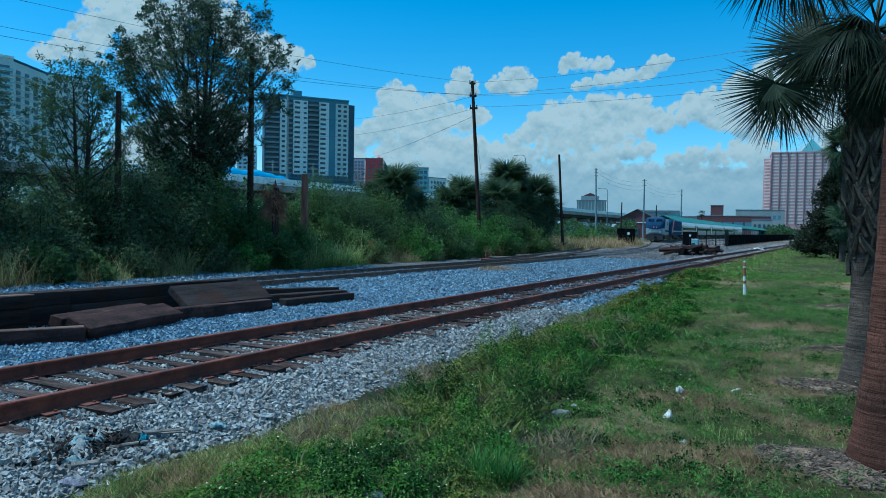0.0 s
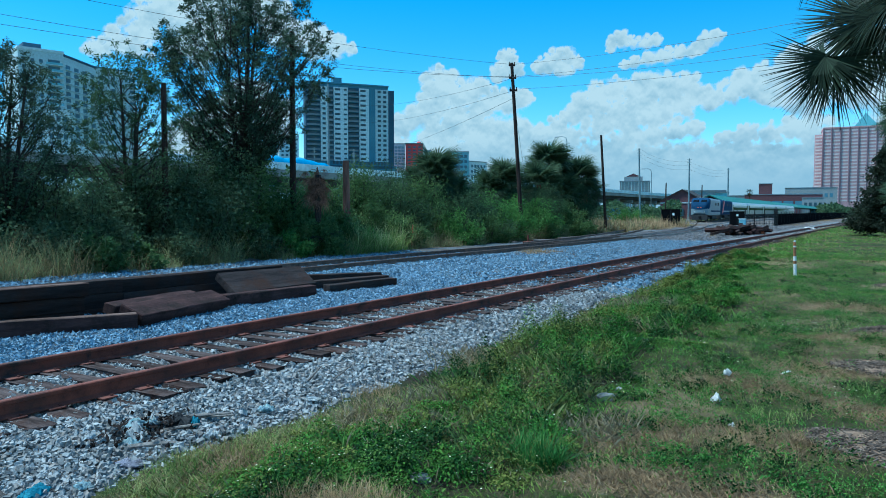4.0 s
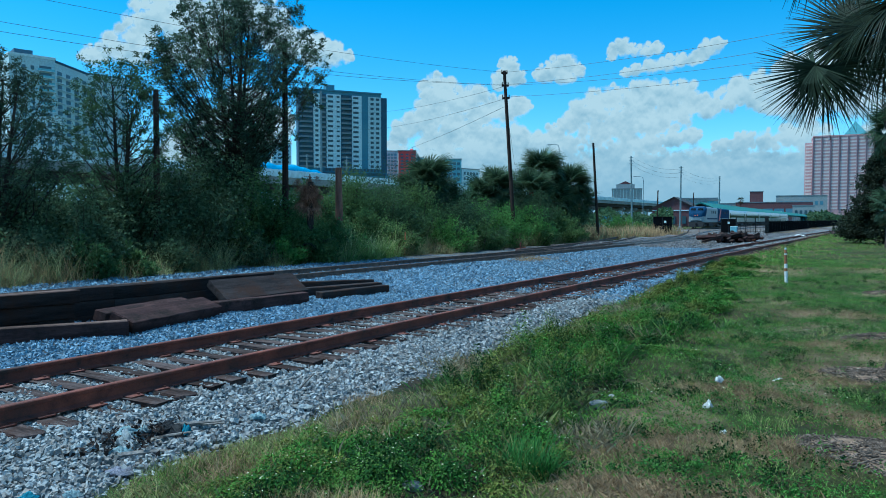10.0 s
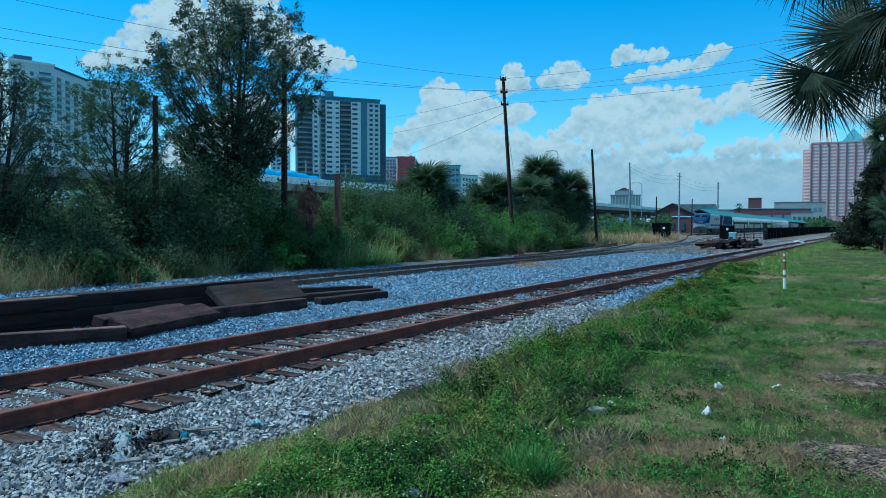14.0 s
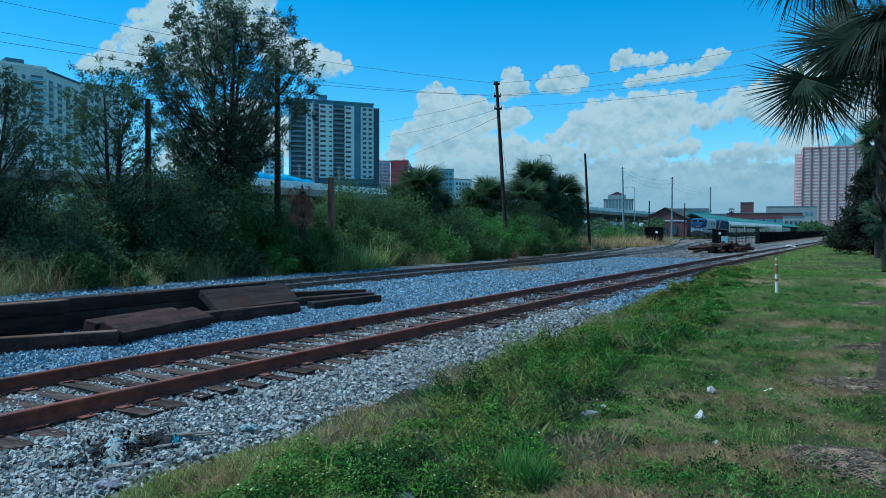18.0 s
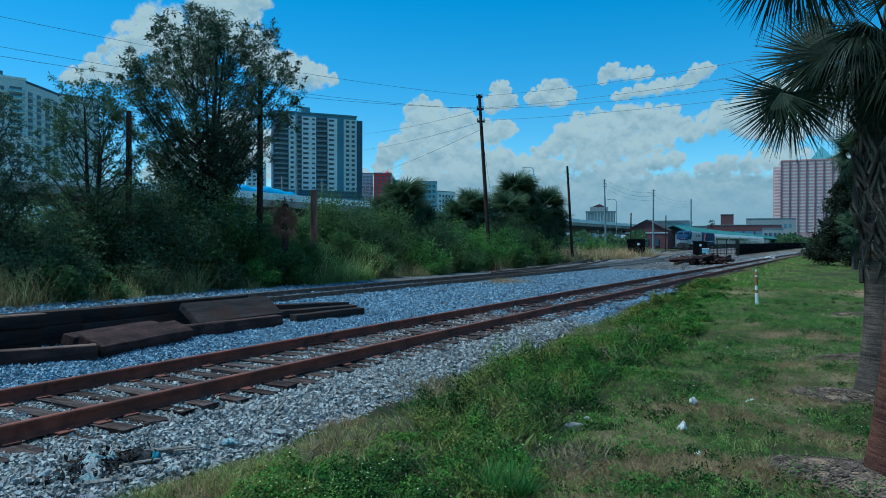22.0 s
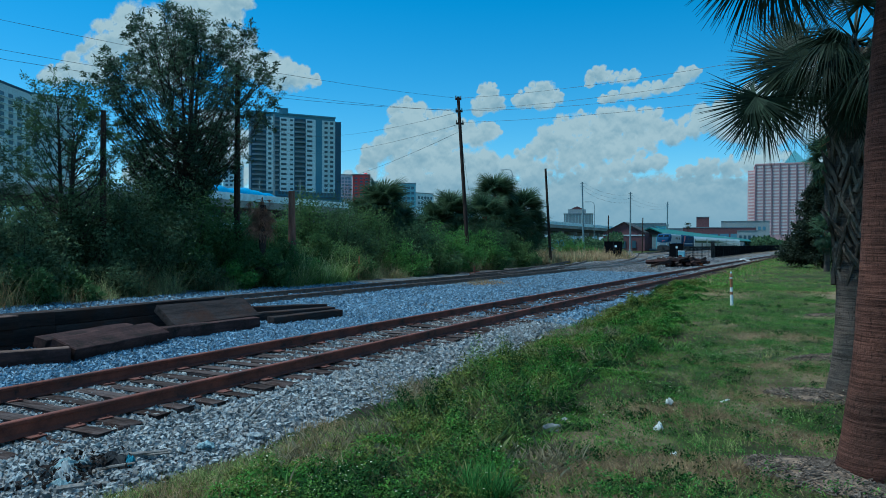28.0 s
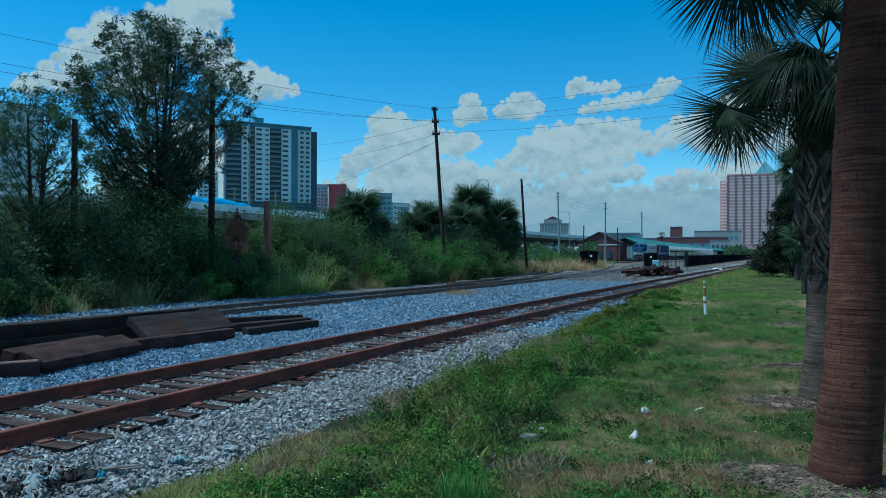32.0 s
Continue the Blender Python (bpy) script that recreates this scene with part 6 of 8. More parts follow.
def picket_fence(a, b, h, label):
    f = tagged(empty("iron_fence"), label, "fence")
    a, b = Vector(a), Vector(b)
    d = b - a
    m = Matrix.Translation(((a.x + b.x) / 2, (a.y + b.y) / 2, 0)) @ Matrix.Rotation(math.atan2(d.y, d.x), 4, "Z")
    for z in (0.25, h - 0.2):
        part("rail", box(0, 0, z, d.length, 0.04, 0.05), IRON, f, m=m)
    n = int(d.length / 0.16)
    me = mesh_of(box(0, 0, h / 2, 0.03, 0.03, h), "picket")
    me.materials.append(IRON)
    for i in range(n + 1):
        p = a.lerp(b, i / n)
        put("picket", me, IRON, f, m=Matrix.Translation((p.x, p.y, 0)))
    for i in range(4):
        p = a.lerp(b, i / 3)
        part("post", box(p.x, p.y, (h + 0.7) / 2, 0.1, 0.1, h + 0.7, 0.01), IRON, f)


picket_fence((-15.8, 97.2), (-12.45, 97.4), 1.45, "open black iron picket fence across the yard")
picket_fence((-12.4, 97.6), (-12.3, 99.0), 1.45, "open black iron picket fence across the yard")
part_bin = tagged(empty("water_cooler_box", Matrix.Translation((-15.2, 91.8, 0))), "pale blue plastic box on the ballast", "box")
part("body", box(0, 0, 0.42, 0.75, 0.6, 0.85, 0.06), BLUE_GLASS_WALL, part_bin)
part("lid", box(0, 0, 0.88, 0.8, 0.65, 0.1, 0.03), PALE_WALL, part_bin)

# ---- timbers beside the main track ----
TIMBER_TAG = "stacked timbers beside the track"


WORN_TIMBER = surface("worn_timber_top", (0.055, 0.034, 0.029), (0.20, 0.135, 0.115), 4, 40, 0.95, 0, 0.6, stretch=(2.5, 0.25, 2.5), stain=(0.05, 0.034, 0.028), stain_scale=2.2, distance=0.02)


def timber(ax, ay, bx, by, z, w=0.23, h=0.23, tilt=0.0, pitch=0.0, brown=False, label="long dark creosoted timber", seed=0, worn=False):
    """A squared timber from (ax, ay) to (bx, by), its middle at z; tilt about its length, pitch lifts its far end."""
    rng = random.Random(seed * 13 + int(ax * 100))
    a, b = Vector((ax, ay)), Vector((bx, by))
    d = b - a
    bm = bmesh.new()
    bmesh.ops.create_cube(bm, size=1.0, matrix=Matrix.Diagonal((w, d.length, h, 1)))
    bmesh.ops.subdivide_edges(bm, edges=[e for e in bm.edges if abs((e.verts[0].co - e.verts[1].co).y) > 0.5], cuts=5)
    bmesh.ops.bevel(bm, geom=[e for e in bm.edges if e.calc_face_angle(0) > 0.5], offset=0.014, segments=1, affect="EDGES")
    for v in bm.verts:
        v.co += Vector((rng.uniform(-0.006, 0.006), rng.uniform(-0.01, 0.01), rng.uniform(-0.006, 0.006)))
    if worn:
        bm.normal_update()
        for fc in bm.faces:
            fc.material_index = 1 if fc.normal.z > 0.6 and fc.calc_center_median().y < d.length * worn - d.length / 2 else 0
    m = Matrix.Translation(((ax + bx) / 2, (ay + by) / 2, z)) @ Matrix.Rotation(math.atan2(d.y, d.x) - math.pi / 2, 4, "Z") @ Matrix.Rotation(radians(pitch), 4, "X") @ Matrix.Rotation(radians(tilt), 4, "Y")
    me = mesh_of(bm, "timber")
    me.materials.append(TIMBER_BROWN if brown else TIMBER)
    me.materials.append(WORN_TIMBER)
    return tagged(put("timber", me, None, m=m), label, "timber", TIMBER_TAG)


# front row on the stones
timber(-11.6, 3.4, -9.72, 6.65, 0.055, brown=True, worn=1.0, label="long dark timber with a pale worn top")
timber(-9.93, 6.68, -10.42, 8.82, 0.10, w=0.46, h=0.22, tilt=20, brown=True, label="wide reddish-brown timber slab")
timber(-10.5, 9.0, -10.3, 11.2, 0.055, brown=True, label="dark timber with worn edges")
timber(-10.42, 11.75, -10.18, 13.9, 0.02, h=0.20, label="short dark timber lying at the pile's end")
timber(-11.2, 11.9, -10.62, 14.2, 0.03, w=0.26, label="dark timber with rounded edges")
timber(-12.6, 12.4, -11.1, 14.6, 0.05, label="slanting dark timber at the pile's end")
# second row, higher
timber(-11.25, 2.6, -10.72, 6.45, 0.50, w=0.30, h=0.20, worn=1.0, label="dark timber with a pale worn top")
timber(-11.30, 2.6, -10.78, 6.40, 0.28, w=0.30, h=0.24, label="dark timber in the middle of the stack")
timber(-11.35, 2.6, -10.85, 6.35, 0.04, w=0.34, h=0.24, label="dark timber at the foot of the stack")
timber(-10.60, 6.75, -10.98, 8.7, 0.15, w=0.24, h=0.17, tilt=14, brown=True, label="reddish-brown timber with a worn end")
timber(-10.97, 9.42, -10.95, 11.72, 0.27, w=0.62, h=0.15, tilt=36, label="dark slab leaning against the stack")
# back row, the long wall of timbers
timber(-11.65, 3.0, -11.6, 7.6, 0.42, h=0.24, label="long dark timber at the back of the stack")
timber(-11.65, 3.0, -11.6, 7.6, 0.17, h=0.26, label="long dark timber at the back of the stack")
timber(-11.62, 7.55, -11.7, 11.6, 0.40, h=0.24, label="long dark timber at the back of the stack")
timber(-11.6, 7.6, -11.7, 11.8, 0.14, h=0.28, label="long dark timber at the back of the stack")
timber(-11.65, 3.0, -11.6, 11.7, -0.03, w=0.3, h=0.16, label="long dark timber under the stack")

# heap of old sleepers near the yard
_rng = random.Random(41)
for i in range(46):
    ang = _rng.uniform(-1.5, 1.5)
    ln = _rng.uniform(0.5, 1.7)
    t = 0.2 + 0.66 * _rng.random()
    cx, cy = -11.3 + 3.0 * t + _rng.uniform(-0.5, 0.5), 53.4 + 7.8 * t + _rng.uniform(-1.1, 1.1)
    mound = 0.58 * math.sin(math.pi * t) ** 0.7
    lean = _rng.uniform(-22, 22) if i % 3 else _rng.uniform(-8, 8)
    lift = 0.02 + _rng.random() * mound + abs(math.sin(radians(lean))) * ln * 0.25
    timber(cx - ln / 2 * math.cos(ang), cy - ln / 2 * math.sin(ang), cx + ln / 2 * math.cos(ang), cy + ln / 2 * math.sin(ang), lift, w=_rng.uniform(0.16, 0.36), h=_rng.uniform(0.12, 0.26), pitch=lean, tilt=_rng.uniform(-40, 40), brown=i % 3 == 0, label="discarded dark sleeper in a heap", seed=i)
ORANGE = surface("rusty_orange_plastic", (0.30, 0.085, 0.035), (0.52, 0.16, 0.07), 3, 30, 0.6, 0, 0.1)
POST_ORANGE = surface("faded_brown_orange_plastic", (0.20, 0.075, 0.03), (0.38, 0.17, 0.075), 9, 40, 0.6, 0, 0.1)
WHITE_PLASTIC = surface("white_plastic", (0.74, 0.77, 0.78), (0.88, 0.89, 0.89), 5, 40, 0.5, 0, 0.2)
red = tagged(empty("plastic_mesh_roll", Matrix.Translation((-8.9, 58.7, 0))), "crumpled orange safety mesh beside the heap", "safety mesh")
part("roll", rod((-0.7, 0, 0.14), (0.7, 0.3, 0.16), 0.16, 0.12, 10), ORANGE, red)


# ---- marker post and small things on the grass ----
def build_marker():
    z = float(ground_height(-2.13, 20.95))
    m = tagged(empty("marker_post", Matrix.Translation((-2.13, 20.95, z - 0.10)) @ Matrix.Rotation(radians(-2.0), 4, "Y")), "white tubular marker post with an orange top", "marker post")
    part("tube", rod((0, 0, -0.2), (0, 0, 0.62), 0.038, n=14), WHITE_PLASTIC, m, smooth=False)
    part("orange_band", rod((0, 0, 0.42), (0, 0, 0.50), 0.041, n=14), POST_ORANGE, m, "rusty orange band")
    part("upper_tube", rod((0, 0, 0.62), (0, 0, 0.86), 0.040, n=14), POST_ORANGE, m, "rusty orange upper tube")
    part("cap", rod((0, 0, 0.86), (0, 0, 0.90), 0.036, n=12), WHITE_PLASTIC, m)
    part("head", rod((0, 0, 0.90), (0, 0, 1.0), 0.044, 0.036, n=14), POST_ORANGE, m, "rusty orange head")
    part("finial", rod((0, 0, 1.0), (0, 0, 1.05), 0.03, 0.02, n=10), CREAM_WALL, m)


build_marker()
CLOTH = surface("dirty_white_cloth", (0.40, 0.46, 0.50), (0.66, 0.70, 0.73), 6, 40, 0.9, 0, 0.5, stain=(0.2, 0.2, 0.2), stain_scale=5)
BLUE_CLOTH = surface("faded_blue_cloth", (0.04, 0.20, 0.32), (0.10, 0.36, 0.48), 6, 40, 0.85, 0, 0.5)
DARK_CLOTH = surface("dark_rag", (0.02, 0.022, 0.026), (0.07, 0.075, 0.085), 5, 40, 0.9, 0, 0.5)


DIRT_CLOTH = surface("dark_leaf_litter", (0.015, 0.011, 0.010), (0.06, 0.045, 0.04), 14, 60, 0.95, 0, 1.0, distance=0.02)
PALE_BLUE_CLOTH = surface("pale_blue_cloth", (0.20, 0.36, 0.44), (0.55, 0.68, 0.74), 9, 60, 0.9, 0, 0.5, stain=(0.10, 0.11, 0.12), stain_scale=7)
LILAC_CLOTH = surface("lilac_grey_cloth", (0.26, 0.27, 0.36), (0.45, 0.46, 0.55), 8, 60, 0.9, 0, 0.5, stain=(0.15, 0.15, 0.17), stain_scale=6)
DRIFTWOOD = surface("weathered_grey_stick", (0.11, 0.10, 0.095), (0.33, 0.30, 0.28), 8, 60, 0.9, 0, 0.6, vary=0.3)


def crumple(name, x, y, sx, sy, sz, material, label, category, seed, z=None):
    rng = np.random.default_rng(seed)
    bm = bmesh.new()
    n = 19
    g = [[None] * n for _ in range(n)]
    for i in range(n):
        for j in range(n):
            u, v = i / (n - 1) * 2 - 1, j / (n - 1) * 2 - 1
            u, v = u * math.sqrt(1 - v * v / 2), v * math.sqrt(1 - u * u / 2)
            wx, wy = u + 0.35 * noise.noise((u * 1.3 + seed, v * 1.3, 1.0)), v + 0.35 * noise.noise((u * 1.3, v * 1.3 + seed, 5.0))
            edge = max(0, 1 - (abs(u) ** 3 + abs(v) ** 3) / 1.3)
            fold = 1 - abs(noise.noise((wx * 2.2 + seed, wy * 1.5, seed * 0.3))) * 2.2
            crease = 1 - abs(noise.noise((wx * 5 + seed, wy * 4, 3.0))) * 2.0
            k = max(0.0, 0.42 + 0.35 * noise.noise((wx * 1.4 + seed, wy * 1.4, 2.0)) + 0.30 * (1 - 2.4 * abs(noise.noise((wx * 2.8 + seed, wy * 1.1, 7.0)))) + 0.14 * crease)
            rag = 0.8 + 0.35 * noise.noise((u * 2.5 + seed, v * 2.5, 9.0))
            g[i][j] = bm.verts.new((wx * rag * sx / 2, wy * rag * sy / 2, max(0.003, sz * (0.1 + (0.25 + 0.75 * edge) * k))))
    for i in range(n - 1):
        for j in range(n - 1):
            bm.faces.new((g[i][j], g[i + 1][j], g[i + 1][j + 1], g[i][j + 1]))
    bmesh.ops.solidify(bm, geom=bm.faces[:], thickness=0.004)
    zz = (float(ground_height(x, y)) if z is None else z)
    tagged(put(name, mesh_of(bm, name, True), material, m=Matrix.Translation((x, y, zz)) @ Matrix.Rotation(seed * 1.3, 4, "Z")), label, category)


crumple("rag", -4.99, 3.38, 0.20, 0.34, 0.16, CLOTH, "crumpled pale blue-white cloth on the stones", "rag", 1, -0.12)
crumple("rag", -5.12, 3.50, 0.14, 0.40, 0.15, PALE_BLUE_CLOTH, "twisted strip of pale blue cloth on the stones", "rag", 24, -0.11)
crumple("rag", -4.90, 3.28, 0.16, 0.22, 0.10, PALE_BLUE_CLOTH, "folded end of pale blue cloth on the stones", "rag", 21, -0.12)
crumple("rag", -5.16, 3.64, 0.10, 0.34, 0.12, CLOTH, "twisted strip of dirty white cloth", "rag", 15, -0.10)
crumple("rag", -5.12, 3.30, 0.26, 0.22, 0.10, DARK_CLOTH, "crumpled dark rag on the stones", "rag", 2, -0.12)
crumple("rag", -4.96, 3.76, 0.42, 0.28, 0.15, DARK_CLOTH, "torn dark plastic bag on the stones", "rag", 5, -0.13)
crumple("rag", -4.86, 3.84, 0.10, 0.24, 0.13, BLUE_CLOTH, "strip of blue plastic on the stones", "rag", 3, -0.12)
crumple("rag", -5.23, 3.16, 0.26, 0.14, 0.08, CLOTH, "small torn scrap of pale cloth", "rag", 4, -0.08)
crumple("rag", -4.60, 3.06, 0.20, 0.24, 0.06, LILAC_CLOTH, "flat scrap of lilac-grey cloth", "rag", 6, -0.13)
crumple("rag", -4.45, 2.62, 0.13, 0.15, 0.07, PALE_BLUE_CLOTH, "scrap of bright blue plastic sheet", "rag", 16, -0.13)
crumple("rag", -4.60, 2.40, 0.18, 0.28, 0.07, BLUE_CLOTH, "torn teal plastic sheet on the stones", "rag", 22, -0.12)
crumple("paper_scrap", -4.72, 4.50, 0.20, 0.20, 0.10, PALE_BLUE_CLOTH, "crumpled pale blue plastic bag", "litter", 7, -0.12)
crumple("paper_scrap", -4.60, 4.66, 0.26, 0.14, 0.06, CLOTH, "torn pale plastic scrap on the stones", "litter", 8, -0.12)
crumple("paper_scrap", -4.62, 4.40, 0.14, 0.14, 0.05, CLOTH, "torn pale plastic scrap on the stones", "litter", 17, -0.13)
crumple("paper_scrap", -4.62, 4.98, 0.14, 0.26, 0.05, CLOTH, "flat pale scrap at the grass edge", "litter", 9, -0.1)
crumple("paper_scrap", -4.55, 3.74, 0.14, 0.12, 0.10, CLOTH, "crumpled grey paper in dry grass", "litter", 18, -0.12)
# dark leaf litter round the rags
_lr = np.random.default_rng(61)
_n = 380
_lx, _ly = -5.08 + 0.15 * _lr.normal(0, 1, _n), 3.50 + 0.20 * _lr.normal(0, 1, _n)
_chips = scatter("leaf_litter", LEAF_V, LEAF_F, np.stack([_lx, _ly, _lr.uniform(-0.075, -0.01, _n)], -1), any_turn(_lr, _n), 0.05 * _lr.uniform(0.5, 1.5, _n))
tagged(put("leaf_litter", _chips, DIRT_CLOTH), "dark leaf litter under the rags", "leaf litter", kind="stuff")
# weathered sticks round the rags
for i, (x, y, ang, ln, z, up, wd) in enumerate(((-5.28, 3.62, 0.75, 0.75, -0.04, 0.05, 0.022), (-5.20, 3.75, 0.6, 0.6, -0.03, 0.1, 0.018), (-4.86, 3.22, 0.9, 0.34, -0.06, 0.03, 0.032), (-5.0, 3.62, 0.2, 0.4, -0.05, 0.25, 0.014),
                                                (-5.02, 5.36, 0.9, 0.22, 0.0, 1.0, 0.014), (-4.9, 5.62, 0.4, 0.26, -0.02, 0.8, 0.010), (-5.9, 4.52, 0.5, 0.28, -0.01, 0.1, 0.018), (-5.32, 3.35, 1.3, 0.4, -0.06, 0.08, 0.014), (-4.8, 3.45, 0.2, 0.3, -0.08, 0.1, 0.012))):
    d = Vector((math.cos(ang), math.sin(ang), up)).normalized() * ln
    bm = bmesh.new()
    side = Vector((-d.y, d.x, 0)).normalized() * ln * 0.06
    tube(bm, [Vector(), d * 0.45 + side, d], [wd, wd * 0.85, wd * 0.5], 6)
    tagged(put("stick", mesh_of(bm, "stick"), DRIFTWOOD, m=Matrix.Translation((x, y, z - 0.03))), "weathered grey stick among the stones" if up < 0.5 else "pale twig sticking up from the stones", "stick", "sticks by the rags")
crumple("paper_scrap", -1.38, 7.64, 0.10, 0.12, 0.12, WHITE_PLASTIC, "crumpled white paper in the grass", "litter", 10)
crumple("paper_scrap", -1.28, 6.59, 0.11, 0.10, 0.10, WHITE_PLASTIC, "crumpled white paper in the grass", "litter", 11)
crumple("paper_scrap", -1.01, 5.81, 0.07, 0.06, 0.05, WHITE_PLASTIC, "small white paper scrap in the grass", "litter", 12)
crumple("paper_scrap", -0.94, 8.58, 0.22, 0.05, 0.03, WHITE_PLASTIC, "strip of white paper in the grass", "litter", 13)
crumple("plastic_scrap", -8.71, 59.8, 1.5, 0.7, 0.28, ORANGE, "crumpled red-orange plastic by the sleeper heap", "litter", 19, -0.1)
crumple("plastic_sheet", -7.0, 80.0, 1.4, 0.8, 0.4, WHITE_PLASTIC, "crumpled white plastic sheet beside the track", "litter", 14, -0.1)
s1 = tagged(empty("garden_stake", Matrix.Translation((0.61, 34.4, 0))), "thin pale stake leaning in the grass", "stake")
part("rod", rod((0, 0, -0.1), (0.28, 0, 0.95), 0.025, n=6), WHITE_PLASTIC, s1)
# a thin orange stake standing in the reeds
orange_rod = tagged(empty("orange_stake", Matrix.Translation((-19.4, 28.0, -0.1))), "faded orange stake among the reeds", "marker")
part("stem", rod((0, 0, 0), (0.05, 0, 1.2), 0.05, 0.03, 8), ORANGE, orange_rod)
sw = tagged(empty("switch_stand", Matrix.Translation((-16.9, 35.6, -0.1))), "small rusty switch stand beside the siding", "switch stand")
part("base", box(0, 0, 0.1, 0.5, 0.3, 0.2, 0.03), RUST, sw)
part("mast", rod((0, 0, 0.2), (0, 0, 0.55), 0.05, n=8), RUST, sw)
part("lever", rod((0, 0, 0.3), (0.3, 0.05, 0.25), 0.025, n=6), RUST, sw)

# dead palm stump: a shaggy skirt of brown fronds with loose tips curling out at the top
dz = tagged(empty("dead_palm", Matrix.Translation((*polar(-42.2, -19.5), -0.1))), "dead palm stump wrapped in brown hanging fronds", "palm tree")
part("trunk", rod((0, 0, 0), (0.05, 0, 3.3), 0.15, 0.12, 10), BARK, dz)
_rng = random.Random(43)
for i in range(34):
    put("dead_frond", OLD_FRONDS[i % 2], DEAD_FROND, dz, m=frond_pose((0, 0, 3.62 - 0.03 * i), i * 2.4, -0.8 + _rng.uniform(-0.45, 0.4), _rng.uniform(0.4, 0.62), _rng.uniform(-0.8, 0.8)))
for i in range(16):
    put("dead_frond", OLD_FRONDS[i % 2], DEAD_FROND, dz, m=frond_pose((0, 0, 3.6 - 0.07 * i), i * 2.2 + 0.5, -0.05 + _rng.uniform(-0.45, 0.4), _rng.uniform(0.32, 0.55), _rng.uniform(-0.9, 0.9)))
for i in range(5):
    put("green_frond", FRONDS[i], FAR_PALM_LEAF, dz, "young green frond at the foot", frond_pose((0.1 * math.cos(i * 1.3), 0.1 * math.sin(i * 1.3), 0.5 + 0.1 * i), i * 1.3, 0.35, 0.62))


GREY_STONE = surface("weathered_field_stone", (0.13, 0.14, 0.14), (0.34, 0.35, 0.34), 12, 60, 0.95, 0, 0.6, stain=(0.10, 0.11, 0.08), stain_scale=8)


def field_stone(x, y, r, seed):
    """A rounded weathered stone half sunk in the turf."""
    bm = bmesh.new()
    bmesh.ops.create_icosphere(bm, subdivisions=3, radius=r)
    for v in bm.verts:
        k = 1 + 0.35 * noise.noise(v.co * (1.6 / r) + Vector((seed, 0, 0))) + 0.08 * noise.noise(v.co * (6 / r))
        v.co = Vector((v.co.x * k * 1.3, v.co.y * k, v.co.z * k * 0.7))
    tagged(put("field_stone", mesh_of(bm, "field_stone", True), GREY_STONE, m=Matrix.Translation((x, y, float(ground_height(x, y)) + r * 0.35)) @ Matrix.Rotation(seed * 1.7, 4, "Z")), "pale weathered stone half sunk in the turf", "stone", "stones in the turf")


for i, (x, y, r) in enumerate(((-2.16, 6.25, 0.07), (-2.2, 6.72, 0.035), (-2.52, 3.72, 0.055))):
    field_stone(x, y, r, i)


# ---- the train ----
TRAIN_TIMES = ((0.0, 0.0), (2.5, 4.0), (6.0, 10.5), (9.5, 15.6), (13.0, 22.5), (17.0, 29.5), (20.0, 36.0), (23.0, 41.5), (26.0, 45.0), (29.0, 46.8), (32.0, 48.2))
_line = smooth_path([(-21.1, 97), (-25.4, 117), (-27.7, 127.5), (-28.5, 134), (-29.5, 146), (-30.5, 158), (-31.4, 172), (-32.2, 200), (-32.6, 300), (-32.7, 450)], 0.5)
_start = min(range(len(_line)), key=lambda i: abs(_line[i].y - 117))


def along(s):
    k = _start + s / 0.5
    i = int(k)
    return _line[i].lerp(_line[i + 1], k - i)


def train_pose(s, half=7.0):
    """The pose of a vehicle whose nose stands s metres up the line."""
    a, b = along(s + 10.5 - half), along(s + 10.5 + half)
    c = (a + b) / 2
    d = a - b
    return Matrix.Translation((c.x, c.y, 0.13)) @ Matrix.Rotation(math.atan2(d.y, d.x) - math.pi / 2, 4, "Z")


LOCO_GREY = surface("silver_grey_paint", (0.20, 0.265, 0.31), (0.285, 0.35, 0.395), 0.6, 10, 0.4, 0.2, 0.05)
LOCO_BLUE = surface("dark_blue_paint", (0.012, 0.042, 0.10), (0.022, 0.065, 0.14), 0.6, 10, 0.9, 0.0, 0.05)
LOCO_RED = surface("red_paint", (0.45, 0.05, 0.05), (0.6, 0.08, 0.07), 0.6, 10, 0.4, 0.1, 0.05)
UNDER = surface("black_underframe", (0.012, 0.013, 0.015), (0.03, 0.032, 0.035), 3, 20, 0.7, 0.3, 0.2)
STAINLESS = surface("fluted_stainless_steel", (0.55, 0.58, 0.60), (0.72, 0.75, 0.77), 0.4, 12, 0.28, 0.9, 0.1, stretch=(1, 0.1, 6))
DARK_GLASS = glass("dark_train_glass", (0.02, 0.025, 0.03), 0.08)
HEADLAMP = glow("amber_red_headlamp", (1.0, 0.16, 0.07), 0.3)


def loft(sections):
    """A skin through rings of equal length."""
    bm = bmesh.new()
    rings = [[bm.verts.new(p) for p in s] for s in sections]
    n = len(rings[0])
    for a, b in zip(rings, rings[1:]):
        for k in range(n):
            bm.faces.new((a[k], a[(k + 1) % n], b[(k + 1) % n], b[k]))
    bm.faces.new(rings[0][::-1])
    bm.faces.new(rings[-1])
    bmesh.ops.recalc_face_normals(bm, faces=bm.faces)
    return bm


